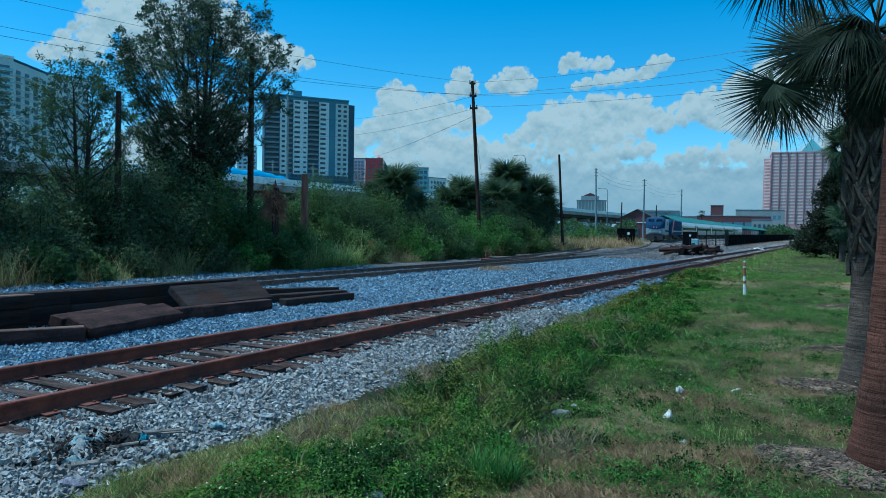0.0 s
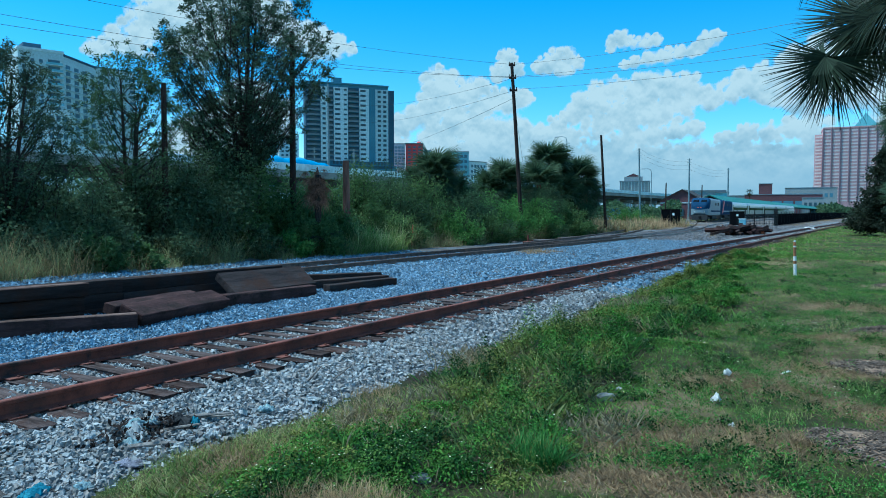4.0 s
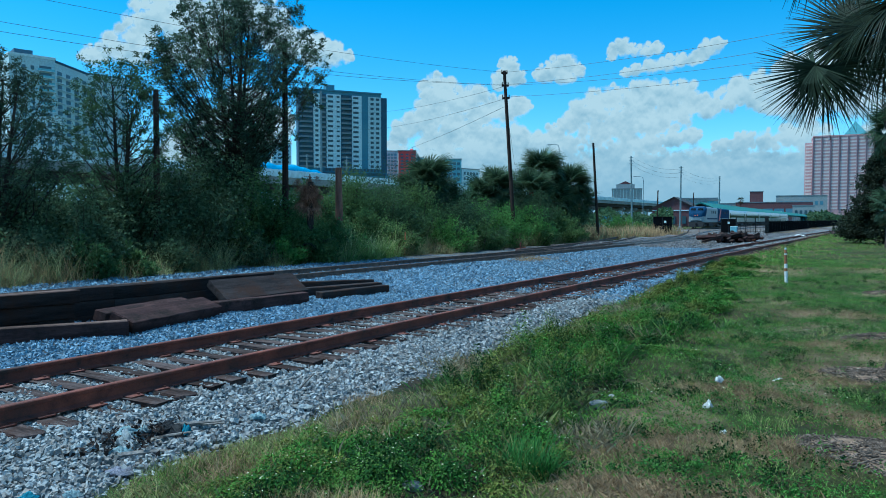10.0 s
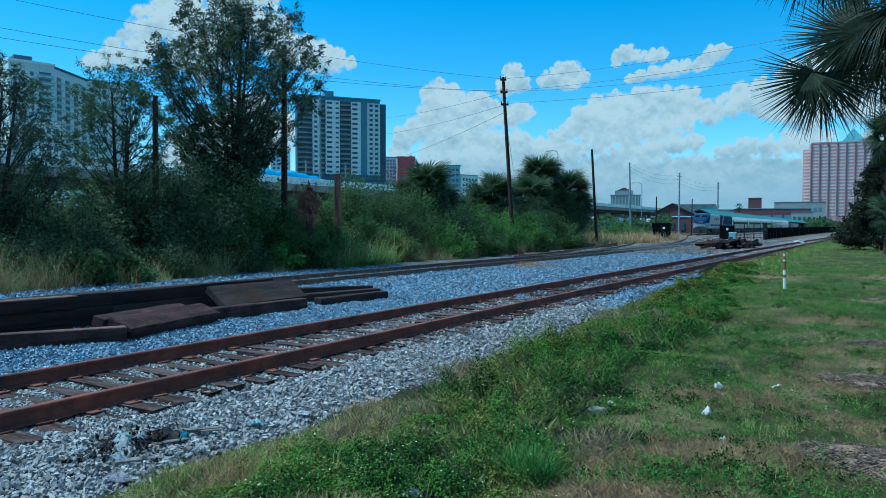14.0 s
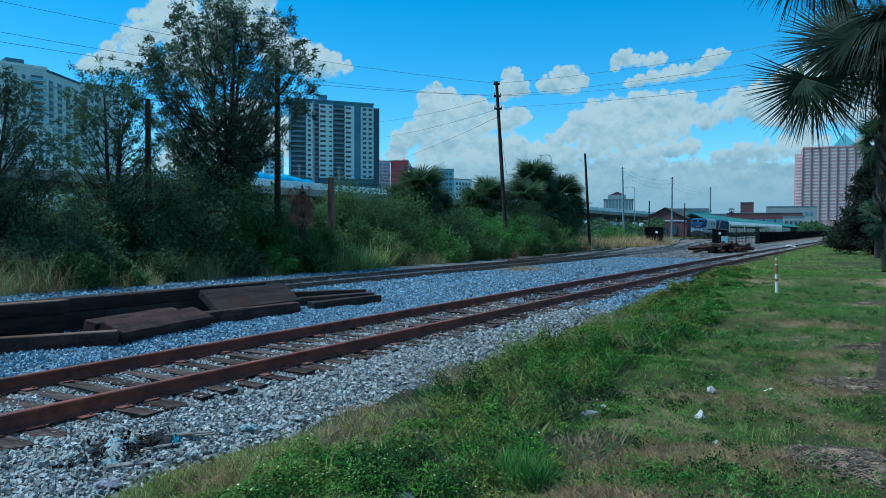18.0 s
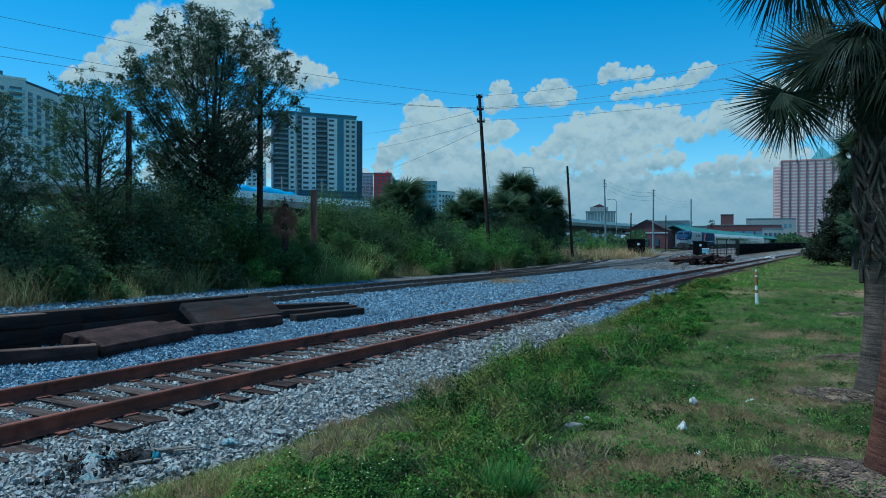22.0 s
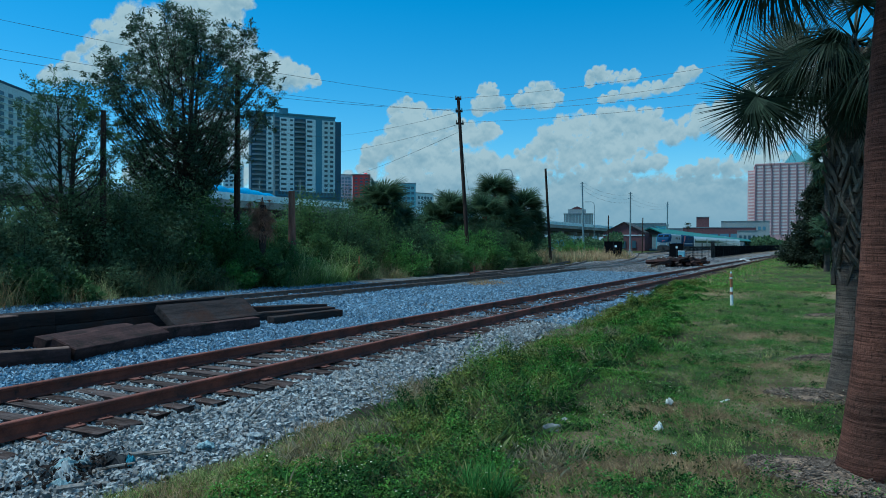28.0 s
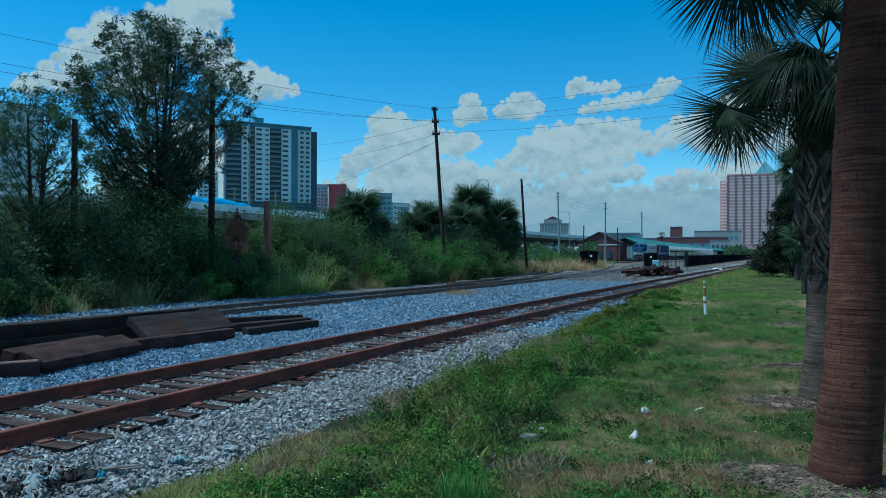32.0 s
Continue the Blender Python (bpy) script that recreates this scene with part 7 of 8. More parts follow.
def body_ring(y, half, z0, z1, round_r):
    pts = [(-half, z0), (-half, z1 - round_r)]
    for i in range(1, 6):
        a = math.pi / 2 * i / 6
        pts.append((-half + round_r * (1 - math.cos(a)), z1 - round_r + round_r * math.sin(a)))
    pts.append((-half + round_r, z1))
    return [(x, y, z) for x, z in pts] + [(-x, y, z) for x, z in reversed(pts)]


def bogie(parent, y, n=2, gap=2.6):
    part("bogie_frame", add_box(box(-1.0, y, 0.55, 0.16, gap + 1.6, 0.34, 0.03), 1.0, y, 0.55, 0.16, gap + 1.6, 0.34, 0.03), UNDER, parent)
    for i in range(n):
        yy = y + (i - (n - 1) / 2) * gap / max(1, n - 1) * 1.0
        for sx in (-0.76, 0.76):
            part("wheel", rod((sx - 0.06, yy, 0.46), (sx + 0.06, yy, 0.46), 0.46, n=16), UNDER, parent)


def build_loco(label, scheme):
    loco = tagged(empty("locomotive"), label, "locomotive", "vehicles of the train")
    body = LOCO_GREY if scheme == 0 else LOCO_BLUE
    rings = [body_ring(10.5, 0.55, 1.5, 2.15, 0.3), body_ring(10.36, 0.95, 1.3, 2.65, 0.5), body_ring(10.05, 1.25, 1.1, 3.12, 0.62), body_ring(9.6, 1.4, 1.1, 3.5, 0.62), body_ring(9.0, 1.48, 1.1, 3.8, 0.55), body_ring(8.3, 1.5, 1.1, 3.95, 0.45), body_ring(-10.2, 1.5, 1.1, 3.95, 0.45)]
    part("body", loft(rings), body, loco)
    cap = [body_ring(10.53, 0.57, 2.0, 2.18, 0.08), body_ring(10.39, 0.97, 2.12, 2.69, 0.25), body_ring(10.08, 1.27, 2.2, 3.16, 0.45), body_ring(9.63, 1.42, 2.1, 3.54, 0.62), body_ring(9.03, 1.50, 2.4, 3.84, 0.55), body_ring(8.33, 1.52, 3.0, 3.98, 0.45)]
    nose = part("nose_cap", loft(cap), LOCO_BLUE, loco, "blue painted cab and nose")
    for sx in (-0.62, 0.62):
        bm = bmesh.new()
        vs = [bm.verts.new(p) for p in ((sx - 0.5, 10.02, 3.24), (sx + 0.5, 10.02, 3.24), (sx + 0.42, 9.5, 3.66), (sx - 0.42, 9.5, 3.66))]
        bm.faces.new(vs)
        bmesh.ops.solidify(bm, geom=bm.faces[:], thickness=-0.06)
        part("windscreen", bm, DARK_GLASS, nose)
    for sx in (-0.22, 0.22):
        part("headlamp", rod((sx, 10.38, 2.32), (sx, 10.5, 2.32), 0.09, n=12), HEADLAMP, loco, "glowing red headlamp")
        part("lamp_hood", add_box(box(sx - 0.19, 10.44, 2.32, 0.04, 0.2, 0.3, 0.0), sx + 0.19, 10.44, 2.32, 0.04, 0.2, 0.3), LOCO_BLUE, loco)
    for sx in (-0.95, 0.95):
        part("ditch_lamp", rod((sx * 0.8, 10.2, 1.6), (sx * 0.8, 10.45, 1.6), 0.13, n=12), STAINLESS, loco)
    part("pilot", loft([[(-1.3, 10.1, 1.15), (1.3, 10.1, 1.15), (1.15, 10.25, 0.25), (-1.15, 10.25, 0.25)], [(-1.3, 10.45, 1.15), (1.3, 10.45, 1.15), (1.2, 10.6, 0.25), (-1.2, 10.6, 0.25)]]), UNDER, loco)
    part("coupler", box(0, 10.75, 0.85, 0.3, 0.5, 0.35, 0.05), UNDER, loco)
    part("fuel_tank", box(0, 0, 0.75, 2.6, 5.5, 0.75, 0.12), UNDER, loco)
    part("underframe", box(0, 0, 1.02, 2.8, 20.0, 0.2, 0.02), UNDER, loco)
    part("stripe", add_box(box(-1.515, -1.0, 1.75, 0.02, 17.5, 0.25), 1.515, -1.0, 1.75, 0.02, 17.5, 0.25), LOCO_BLUE if scheme == 0 else LOCO_GREY, loco, "painted side stripe")
    if scheme:
        part("flash", loft([[(-1.53, 9.0, 1.3), (-1.51, 9.0, 1.3), (-1.51, 6.5, 3.7), (-1.53, 6.5, 3.7)], [(-1.53, 7.4, 1.3), (-1.51, 7.4, 1.3), (-1.51, 4.6, 3.7), (-1.53, 4.6, 3.7)]]), LOCO_RED, loco, "red slanted paint flash")
        part("flash", loft([[(1.53, 9.0, 1.3), (1.51, 9.0, 1.3), (1.51, 6.5, 3.7), (1.53, 6.5, 3.7)], [(1.53, 7.4, 1.3), (1.51, 7.4, 1.3), (1.51, 4.6, 3.7), (1.53, 4.6, 3.7)]]), LOCO_RED, loco, "red slanted paint flash")
        part("flash", loft([[(1.53, 3.0, 1.3), (1.51, 3.0, 1.3), (1.51, 0.5, 3.7), (1.53, 0.5, 3.7)], [(1.53, 2.2, 1.3), (1.51, 2.2, 1.3), (1.51, -0.4, 3.7), (1.53, -0.4, 3.7)]]), LOCO_GREY, loco, "pale slanted paint stripe")
    for i, yy in enumerate((6.6, 4.4, 2.2, 0.0, -3.0, -6.0)):
        part("roof_hatch", box(0, yy, 3.97, 1.6, 1.5, 0.14, 0.03), UNDER if i % 2 else LOCO_GREY, loco)
        for sx in (-1.51, 1.51) if i > 2 else ():
            part("side_grille", box(sx, yy, 3.0, 0.03, 1.3, 0.5, 0.005), UNDER, loco)
    for yy in (6.6, -6.6):
        bogie(loco, yy)
    return loco


def build_coach(label):
    coach = tagged(empty("passenger_coach"), label, "railway coach", "vehicles of the train")
    part("body", loft([body_ring(12.7, 1.42, 1.1, 3.75, 0.85), body_ring(12.5, 1.5, 1.0, 3.85, 0.9), body_ring(-12.5, 1.5, 1.0, 3.85, 0.9), body_ring(-12.7, 1.42, 1.1, 3.75, 0.85)]), STAINLESS, coach, smooth=False)
    for sx in (-1.505, 1.505):
        part("window_band", box(sx, 0, 2.35, 0.03, 22.5, 0.55, 0.005), DARK_GLASS, coach, "dark band of windows")
        for dz in (1.25, 1.45, 1.65, 1.85, 2.85):
            part("flute", box(sx, 0, dz, 0.05, 24.6, 0.07, 0.01), STAINLESS, coach)
        for yy in (11.6, -11.6):
            part("door", box(sx, yy, 2.1, 0.04, 0.85, 2.0, 0.005), DARK_GLASS, coach)
    part("gangway", add_box(box(0, 12.85, 2.2, 1.1, 0.4, 2.3, 0.05), 0, -12.85, 2.2, 1.1, 0.4, 2.3, 0.05), UNDER, coach)
    part("underframe", box(0, 0, 0.8, 2.5, 16, 0.5, 0.05), UNDER, coach)
    for yy in (8.6, -8.6):
        bogie(coach, yy)
    return coach


TRAIN = [(build_loco("silver and blue passenger locomotive with lit headlamps", 0), 0.0), (build_loco("dark blue locomotive with a red flash", 1), 21.6)]
for i in range(5):
    TRAIN.append((build_coach("fluted stainless steel passenger coach"), 43.6 + 2.4 + 26.2 * i))


# ---- loose cover: stones, grass, weeds, flowers ----
def stone_field(name, label, n, box_xy, size, seed, inside=None, material=None, simple=False):
    rng = np.random.default_rng(seed)
    x0, x1, y0, y1 = box_xy
    y = y0 + (y1 - y0) * rng.uniform(0, 1, n) ** 1.35
    x = rng.uniform(x0, x1, n)
    edge = np.array([grass_edge(v) for v in y]) + rng.normal(0, 0.12, n)
    keep = (x < edge) if inside is None else inside(x, y, edge)
    on_tie = (np.abs(x + 6.92) < 1.27) & (np.abs((y + 60.0 + TIE_STEP / 2) % TIE_STEP - TIE_STEP / 2) < 0.10) & (rng.uniform(0, 1, n) > 0.12)
    keep &= ~on_tie
    x, y = x[keep], y[keep]
    n = len(x)
    z = np.where(x > -5.55, -0.03 - 0.13 * np.clip((x + 5.55) / 1.3, 0, 1) ** 1.2, np.where((x < -8.5) & (x > -13), -0.06, -0.03))
    z = z + 0.02 * np.sin(x * 5.1 + y * 3.3) * np.sin(y * 2.1) + rng.uniform(-0.016, 0.020, n) - np.where(np.abs(x + 6.92) < 1.35, 0.012, 0.0)
    # a broken block with uneven corners; far from the eye a plain chip
    v = np.array([(-0.44, -0.36, -0.28), (0.42, -0.40, -0.30), (0.46, 0.34, -0.26), (-0.38, 0.42, -0.30), (-0.34, -0.30, 0.32), (0.36, -0.34, 0.26), (0.30, 0.36, 0.30), (-0.42, 0.28, 0.24)])
    f = [(0, 2, 1), (0, 3, 2), (4, 5, 6), (4, 6, 7), (0, 1, 5), (0, 5, 4), (1, 2, 6), (1, 6, 5), (2, 3, 7), (2, 7, 6), (3, 0, 4), (3, 4, 7)]
    if simple:
        v = np.array([(0.57, -0.33, -0.29), (-0.55, -0.37, -0.24), (0.02, 0.57, -0.26), (0.07, -0.19, 0.57)])
        f = [(0, 1, 3), (1, 2, 3), (2, 0, 3), (0, 2, 1)]
    sc = size * rng.uniform(0.5, 1.4, n)[:, None] * rng.uniform(0.7, 1.25, (n, 3))
    tv = (v[None] + rng.uniform(-0.19, 0.19, (n, len(v), 3))) * sc[:, None, :]
    me = fast_mesh(name, (np.einsum("nij,nkj->nki", any_turn(rng, n), tv) + np.stack([x, y, z], -1)[:, None, :]).reshape(-1, 3), (np.array(f)[None] + (np.arange(n) * len(v))[:, None, None]).reshape(-1, 3))
    tagged(put(name, me, material or STONE), label, "ballast stones", kind="stuff")


stone_field("ballast_stones", "loose grey ballast stones around the main track", 60000, (-7.95, -4.0, 1.2, 8.6), 0.037, 31)
stone_field("middle_ballast_stones", "loose grey ballast stones around the main track", 24000, (-7.95, -4.4, 8.4, 16), 0.050, 37, simple=True)
stone_field("outer_ballast_stones", "loose blue-grey ballast stones beside the timbers", 60000, (-11.2, -7.85, 2.4, 16), 0.042, 36, material=BLUE_CAST_STONE, simple=True)
stone_field("far_ballast_stones", "loose grey ballast stones between the tracks", 60000, (-13.8, -4.6, 15, 46), 0.058, 32, material=BLUE_CAST_STONE, simple=True)
stone_field("siding_stones", "loose grey ballast stones behind the timbers", 32000, (-19.0, -10.4, 5, 26), 0.062, 33, material=BLUE_CAST_STONE, simple=True)

WEED_EDGE = ((0.0, -1.9), (5.4, -1.85), (6.8, -2.15), (8.0, -2.2), (9.4, -1.75), (12.0, -2.0), (16.0, -2.6), (20.0, -3.1), (34.0, -4.6))
def grass_field(name, label, n, x_range, y_range, height, material, seed, mode, width=0.0055):
    rng = np.random.default_rng(seed)
    y = y_range[0] + (y_range[1] - y_range[0]) * rng.uniform(0, 1, n) ** 1.7
    e = np.array([grass_edge(v) for v in y])
    x = np.maximum(e, x_range[0]) + (x_range[1] - np.maximum(e, x_range[0])) * rng.uniform(0, 1, n)
    d = x - e
    bare, dry = bare_amount(x, y), dry_amount(x, y)
    u = rng.uniform(0, 1, n)
    if mode == "green":
        keep = (u > bare * 1.3) & (u > dry * 0.95 - 0.12) & (u > 0.85 * np.exp(-(d / 0.55) ** 2)) & (d > rng.uniform(-0.1, 0.25, n))
    else:
        keep = (u > bare * 1.1) & (u < 0.04 + 1.15 * dry ** 2 + 1.3 * np.exp(-(d / 0.6) ** 2)) & (d > -0.2 + 0.2 * rng.uniform(-1, 1, n))
    keep &= rng.uniform(0, 1, n) > 9.0 * (mound_height(x, y) - 0.03)
    x, y, d, dry = x[keep], y[keep], d[keep], dry[keep]
    n = len(x)
    band = np.exp(-((d - 1.4) / 1.3) ** 2)
    far = 1 + np.clip(y - 8, 0, 60) * 0.035
    h = height * rng.uniform(0.35, 1.25, n) * (0.55 + 0.55 * band) * (1 + 0.15 * (far - 1))
    rots = rot_z(rng.uniform(0, 6.283, n)) @ rot_x(-rng.uniform(0.1, 1.15, n))
    sc = np.stack([width * far * rng.uniform(0.7, 1.4, n), h, h], -1)
    me = scatter(name, SHORT_V, SHORT_F, np.stack([x, y, ground_height(x, y) - 0.01], -1), rots, sc)
    tagged(put(name, me, material), label, "grass", kind="stuff")


grass_field("lawn_grass", "short uneven green grass with weeds", 260000, (-7, 5.0), (1.6, 32), 0.085, GRASS, 71, "green")
grass_field("dry_lawn_grass", "dry straw-coloured grass among the green", 150000, (-7, 5.0), (1.6, 32), 0.075, DRY_GRASS, 72, "dry")


def rear_cover():
    """The turf and the ballast go on behind the camera."""
    rng = np.random.default_rng(79)
    n = 20000
    x, y = rng.uniform(-3.9, 9, n), rng.uniform(-9, 1.9, n)
    h = 0.09 * rng.uniform(0.4, 1.2, n)
    rots = rot_z(rng.uniform(0, 6.283, n)) @ rot_x(-rng.uniform(0.1, 0.95, n))
    me = scatter("rear_grass", SHORT_V, SHORT_F, np.stack([x, y, ground_height(x, y) - 0.01], -1), rots, np.stack([0.012 * rng.uniform(0.7, 1.4, n), h, h], -1))
    tagged(put("rear_grass", me, GRASS), "short uneven green grass with weeds", "grass", kind="stuff")


rear_cover()
stone_field("distant_ballast_stones", "loose grey ballast stones along the far main track", 22000, (-8.7, -4.6, 44, 125), 0.10, 35, material=STONE, simple=True)
stone_field("rear_ballast_stones", "loose grey ballast stones around the main track", 26000, (-13.0, -4.1, -9, 1.3), 0.05, 34, simple=True)
stone_field("yard_stones", "loose brown-grey stones scattered over the yard", 22000, (-18.5, -8.6, 45, 100), 0.11, 38, material=YARD_STONE, simple=True)
grass_field("distant_dry_grass", "dry tan grass towards the far palms", 90000, (-8, 16.0), (28, 95), 0.15, DRY_GRASS, 74, "dry", 0.014)
grass_field("distant_grass", "mixed green grass towards the far palms", 60000, (-8, 16.0), (30, 95), 0.14, GRASS, 73, "green", 0.014)


def dry_blades():
    """Dense dry turf on the spots where the lawn has died back."""
    rng = np.random.default_rng(76)
    n = 46000
    b = np.array(DRY_SPOTS)[rng.integers(0, 14, n)]
    x, y = b[:, 0] + b[:, 2] * 0.6 * rng.normal(0, 1, n), b[:, 1] + b[:, 3] * 0.6 * rng.normal(0, 1, n)
    e = np.array([grass_edge(v) for v in y])
    keep = (x > e + 0.1) & (bare_amount(x, y) < 0.35)
    x, y = x[keep], y[keep]
    n = len(x)
    h = 0.06 * rng.uniform(0.4, 1.5, n)
    rots = rot_z(rng.uniform(0, 6.283, n)) @ rot_x(-rng.uniform(0.2, 1.2, n))
    sc = np.stack([0.006 * rng.uniform(0.7, 1.4, n), h, h], -1)
    me = scatter("dead_turf", SHORT_V, SHORT_F, np.stack([x, y, ground_height(x, y) - 0.01], -1), rots, sc)
    tagged(put("dead_turf", me, BROWN_TURF), "dried brown turf in patches", "grass", kind="stuff")


dry_blades()


def brown_share(x, y):
    """How far the weeds have died back there."""
    v = np.zeros_like(x)
    for cx, cy, r in BROWN_WEEDS:
        v = np.maximum(v, np.exp(-((x - cx) ** 2 + (y - cy) ** 2) / r ** 2))
    return v


def band_spots(rng, n, power=1.9, inner=0.35):
    """Points over the weed band: x, y and how far each lies across it, from 0 to 1."""
    y = 2.7 + 30 * rng.uniform(0, 1, n) ** power
    e = np.array([grass_edge(v) for v in y]) + inner
    far_side = np.interp(y, [p[0] for p in WEED_EDGE], [p[1] for p in WEED_EDGE]) + 0.15 * np.sin(y * 3.1)
    u = rng.uniform(0, 1, n)
    return e + (far_side - e) * u, y, u


def weed_band():
    rng = np.random.default_rng(81)
    x, y, u = band_spots(rng, 1150)
    high = mound_height(x, y) + 0.04 * np.sin(np.pi * u)
    keep = (rng.uniform(0, 1, len(x)) < np.clip(high / 0.12, 0.10, 1.0)) & (rng.uniform(0, 1, len(x)) > 0.7 * brown_share(x, y))
    x, y = x[keep], y[keep]
    n = len(x)
    dip = np.sin(x * 7.0 + 1.5 * np.sin(y * 3.1)) * np.sin(y * 6.2 + 2.0 * x)
    high = 0.03 + high[keep] * (0.8 + 0.45 * dip) * rng.uniform(0.55, 1.35, n)
    wide = rng.uniform(0.06, 0.16, n) * (1 + 0.035 * y)
    # olive towards the stones, fresh green between; dark drifts are painted shade of gaps
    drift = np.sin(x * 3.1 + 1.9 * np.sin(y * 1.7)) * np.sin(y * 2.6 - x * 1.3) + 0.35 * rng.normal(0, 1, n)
    # more dark clumps at four places, painted where shaded gaps lie
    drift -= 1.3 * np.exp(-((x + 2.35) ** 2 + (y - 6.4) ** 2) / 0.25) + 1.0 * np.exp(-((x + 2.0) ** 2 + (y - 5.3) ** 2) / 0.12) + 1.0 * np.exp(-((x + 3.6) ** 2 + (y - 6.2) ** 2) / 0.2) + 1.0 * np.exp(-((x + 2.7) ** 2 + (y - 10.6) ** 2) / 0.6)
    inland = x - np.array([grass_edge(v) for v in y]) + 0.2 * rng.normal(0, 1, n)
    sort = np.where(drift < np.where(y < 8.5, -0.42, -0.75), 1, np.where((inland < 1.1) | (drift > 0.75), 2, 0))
    # every plant is a rounded clump of leaves, denser towards its top, dark below
    k = rng.choice(n, 340000, p=wide ** 1.7 / (wide ** 1.7).sum())
    up, ang = rng.uniform(0, 1, len(k)), rng.uniform(0, 6.283, len(k))
    shell = rng.uniform(0.45, 1.08, len(k)) ** 0.7 * (1 + 0.22 * np.sin(3 * ang + 7.0 * k))
    out = wide[k] * np.sqrt(1 - up ** 2) * shell
    rise_to = high[k] * (0.22 + 0.78 * up) * rng.uniform(0.72, 1.12, len(k))
    lx, ly = x[k] + out * np.cos(ang), y[k] + out * np.sin(ang)
    locs = np.stack([lx, ly, ground_height(lx, ly) + rise_to], -1)
    rots = rot_z(ang - 1.5708) @ rot_x(rng.uniform(-1.3, 0.7, len(k)))
    size = 0.019 * rng.uniform(0.5, 1.6, len(k)) * (1 + 0.05 * np.clip(y[k] - 5, 0, 30))
    for i, (name, material, label) in enumerate((("leafy_weeds", WEED, "knee-high leafy green weeds along the track edge"), ("dark_weeds", DARK_SHADE_WEED, "leafy weeds coloured dark for shaded gaps along the track edge"), ("olive_weeds", OLIVE_WEED, "yellowish olive weeds beside the ballast stones"))):
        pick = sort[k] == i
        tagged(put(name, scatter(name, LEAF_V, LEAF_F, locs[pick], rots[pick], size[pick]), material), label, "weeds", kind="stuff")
    tips = locs[up > 0.75]
    # long thin grass that stands between and above the leaves
    bx, by, bu = band_spots(rng, 17000, 1.8, 0.05)
    bh = (0.055 + 0.45 * mound_height(bx, by) + 0.05 * np.sin(bx * 3.7 + by) * np.sin(by * 2.9)) * rng.uniform(0.5, 1.35, len(bx))
    rots = rot_z(rng.uniform(0, 6.283, len(bx))) @ rot_x(-rng.uniform(0.0, 0.85, len(bx)))
    width = 0.0034 * rng.uniform(0.6, 1.5, len(bx)) * (1 + 0.07 * np.clip(by - 4, 0, 30))
    me = scatter("weed_grass", SHORT_V, SHORT_F, np.stack([bx, by, ground_height(bx, by) - 0.01], -1), rots, np.stack([width, bh, bh], -1))
    tagged(put("weed_grass", me, WEED_GRASS), "long thin grass among the leafy weeds", "grass", kind="stuff")
    # dead grey-brown stalks where the weeds have died back, and a few between the leaves
    n = 9000
    bw = BROWN_WEEDS[rng.integers(0, len(BROWN_WEEDS), n)]
    p = np.stack([bw[:, 0] + 0.6 * bw[:, 2] * rng.normal(0, 1, n), bw[:, 1] + 0.6 * bw[:, 2] * rng.normal(0, 1, n), np.zeros(n)], -1)
    p[n * 2 // 3:] = tips[rng.integers(0, len(tips), n - n * 2 // 3)] + rng.normal(0, 0.06, (n - n * 2 // 3, 3))
    p[:, 2] = ground_height(p[:, 0], p[:, 1])
    hh = rng.uniform(0.06, 0.20, n) * (0.6 + 2.2 * mound_height(p[:, 0], p[:, 1]))
    hh[:n * 2 // 3] = rng.uniform(0.05, 0.17, n * 2 // 3)
    rots = rot_z(rng.uniform(0, 6.283, n)) @ rot_x(-rng.uniform(0.0, 1.15, n))
    me = scatter("dry_weed_stalks", SHORT_V, SHORT_F, p, rots, np.stack([0.0045 * rng.uniform(0.6, 1.4, n) * (1 + 0.05 * p[:, 1]), hh, hh], -1))
    tagged(put("dry_weed_stalks", me, DEAD_STALK), "dead grey-brown stalks among the green weeds", "weeds", kind="stuff")
    # small cream-white flower heads on the weeds and in drifts over the lawn
    tips = tips[rng.uniform(0, 1, len(tips)) < 0.35 + 0.65 * (np.sin(tips[:, 0] * 4.1 + 2 * np.sin(tips[:, 1] * 2.3)) > 0.2)]
    p = tips[rng.integers(0, len(tips), 1700)] + rng.normal(0, 0.012, (1700, 3)) + np.array((0, 0, 0.012))
    drifts = ((-1.15, 12.0, 0.8, 0.5, 330), (-2.0, 6.6, 0.35, 0.25, 90), (-1.55, 7.9, 0.4, 0.4, 60), (-0.4, 7.6, 0.35, 0.6, 60), (-2.6, 8.5, 0.3, 0.25, 60), (-0.6, 16.0, 1.6, 2.5, 260), (-2.3, 3.9, 0.25, 0.15, 60), (-3.05, 4.3, 0.3, 0.2, 60), (-0.8, 10.3, 1.0, 1.0, 120))
    for cx, cy, sx, sy, count in drifts:
        fx, fy = rng.normal(cx, sx, count), rng.normal(cy, sy, count)
        p = np.concatenate([p, np.stack([fx, fy, ground_height(fx, fy) + rng.uniform(0.04, 0.13, count)], -1)])
    n = len(p)
    fv = [(math.cos(i * 1.2566), math.sin(i * 1.2566), 0.25) for i in range(5)] + [(0, 0, 0)]
    ff = [(i, (i + 1) % 5, 5) for i in range(5)]
    rots = rot_z(rng.uniform(0, 6.283, n)) @ rot_x(rng.uniform(-0.6, 0.6, n))
    me = scatter("white_flowers", fv, ff, p, rots, 0.0058 * rng.uniform(0.5, 1.4, n) * (1 + np.clip(p[:, 1] - 6, 0, 30) * 0.022))
    tagged(put("white_flowers", me, PETAL), "tiny cream-white wildflowers among the weeds", "flowers", kind="stuff")


weed_band()


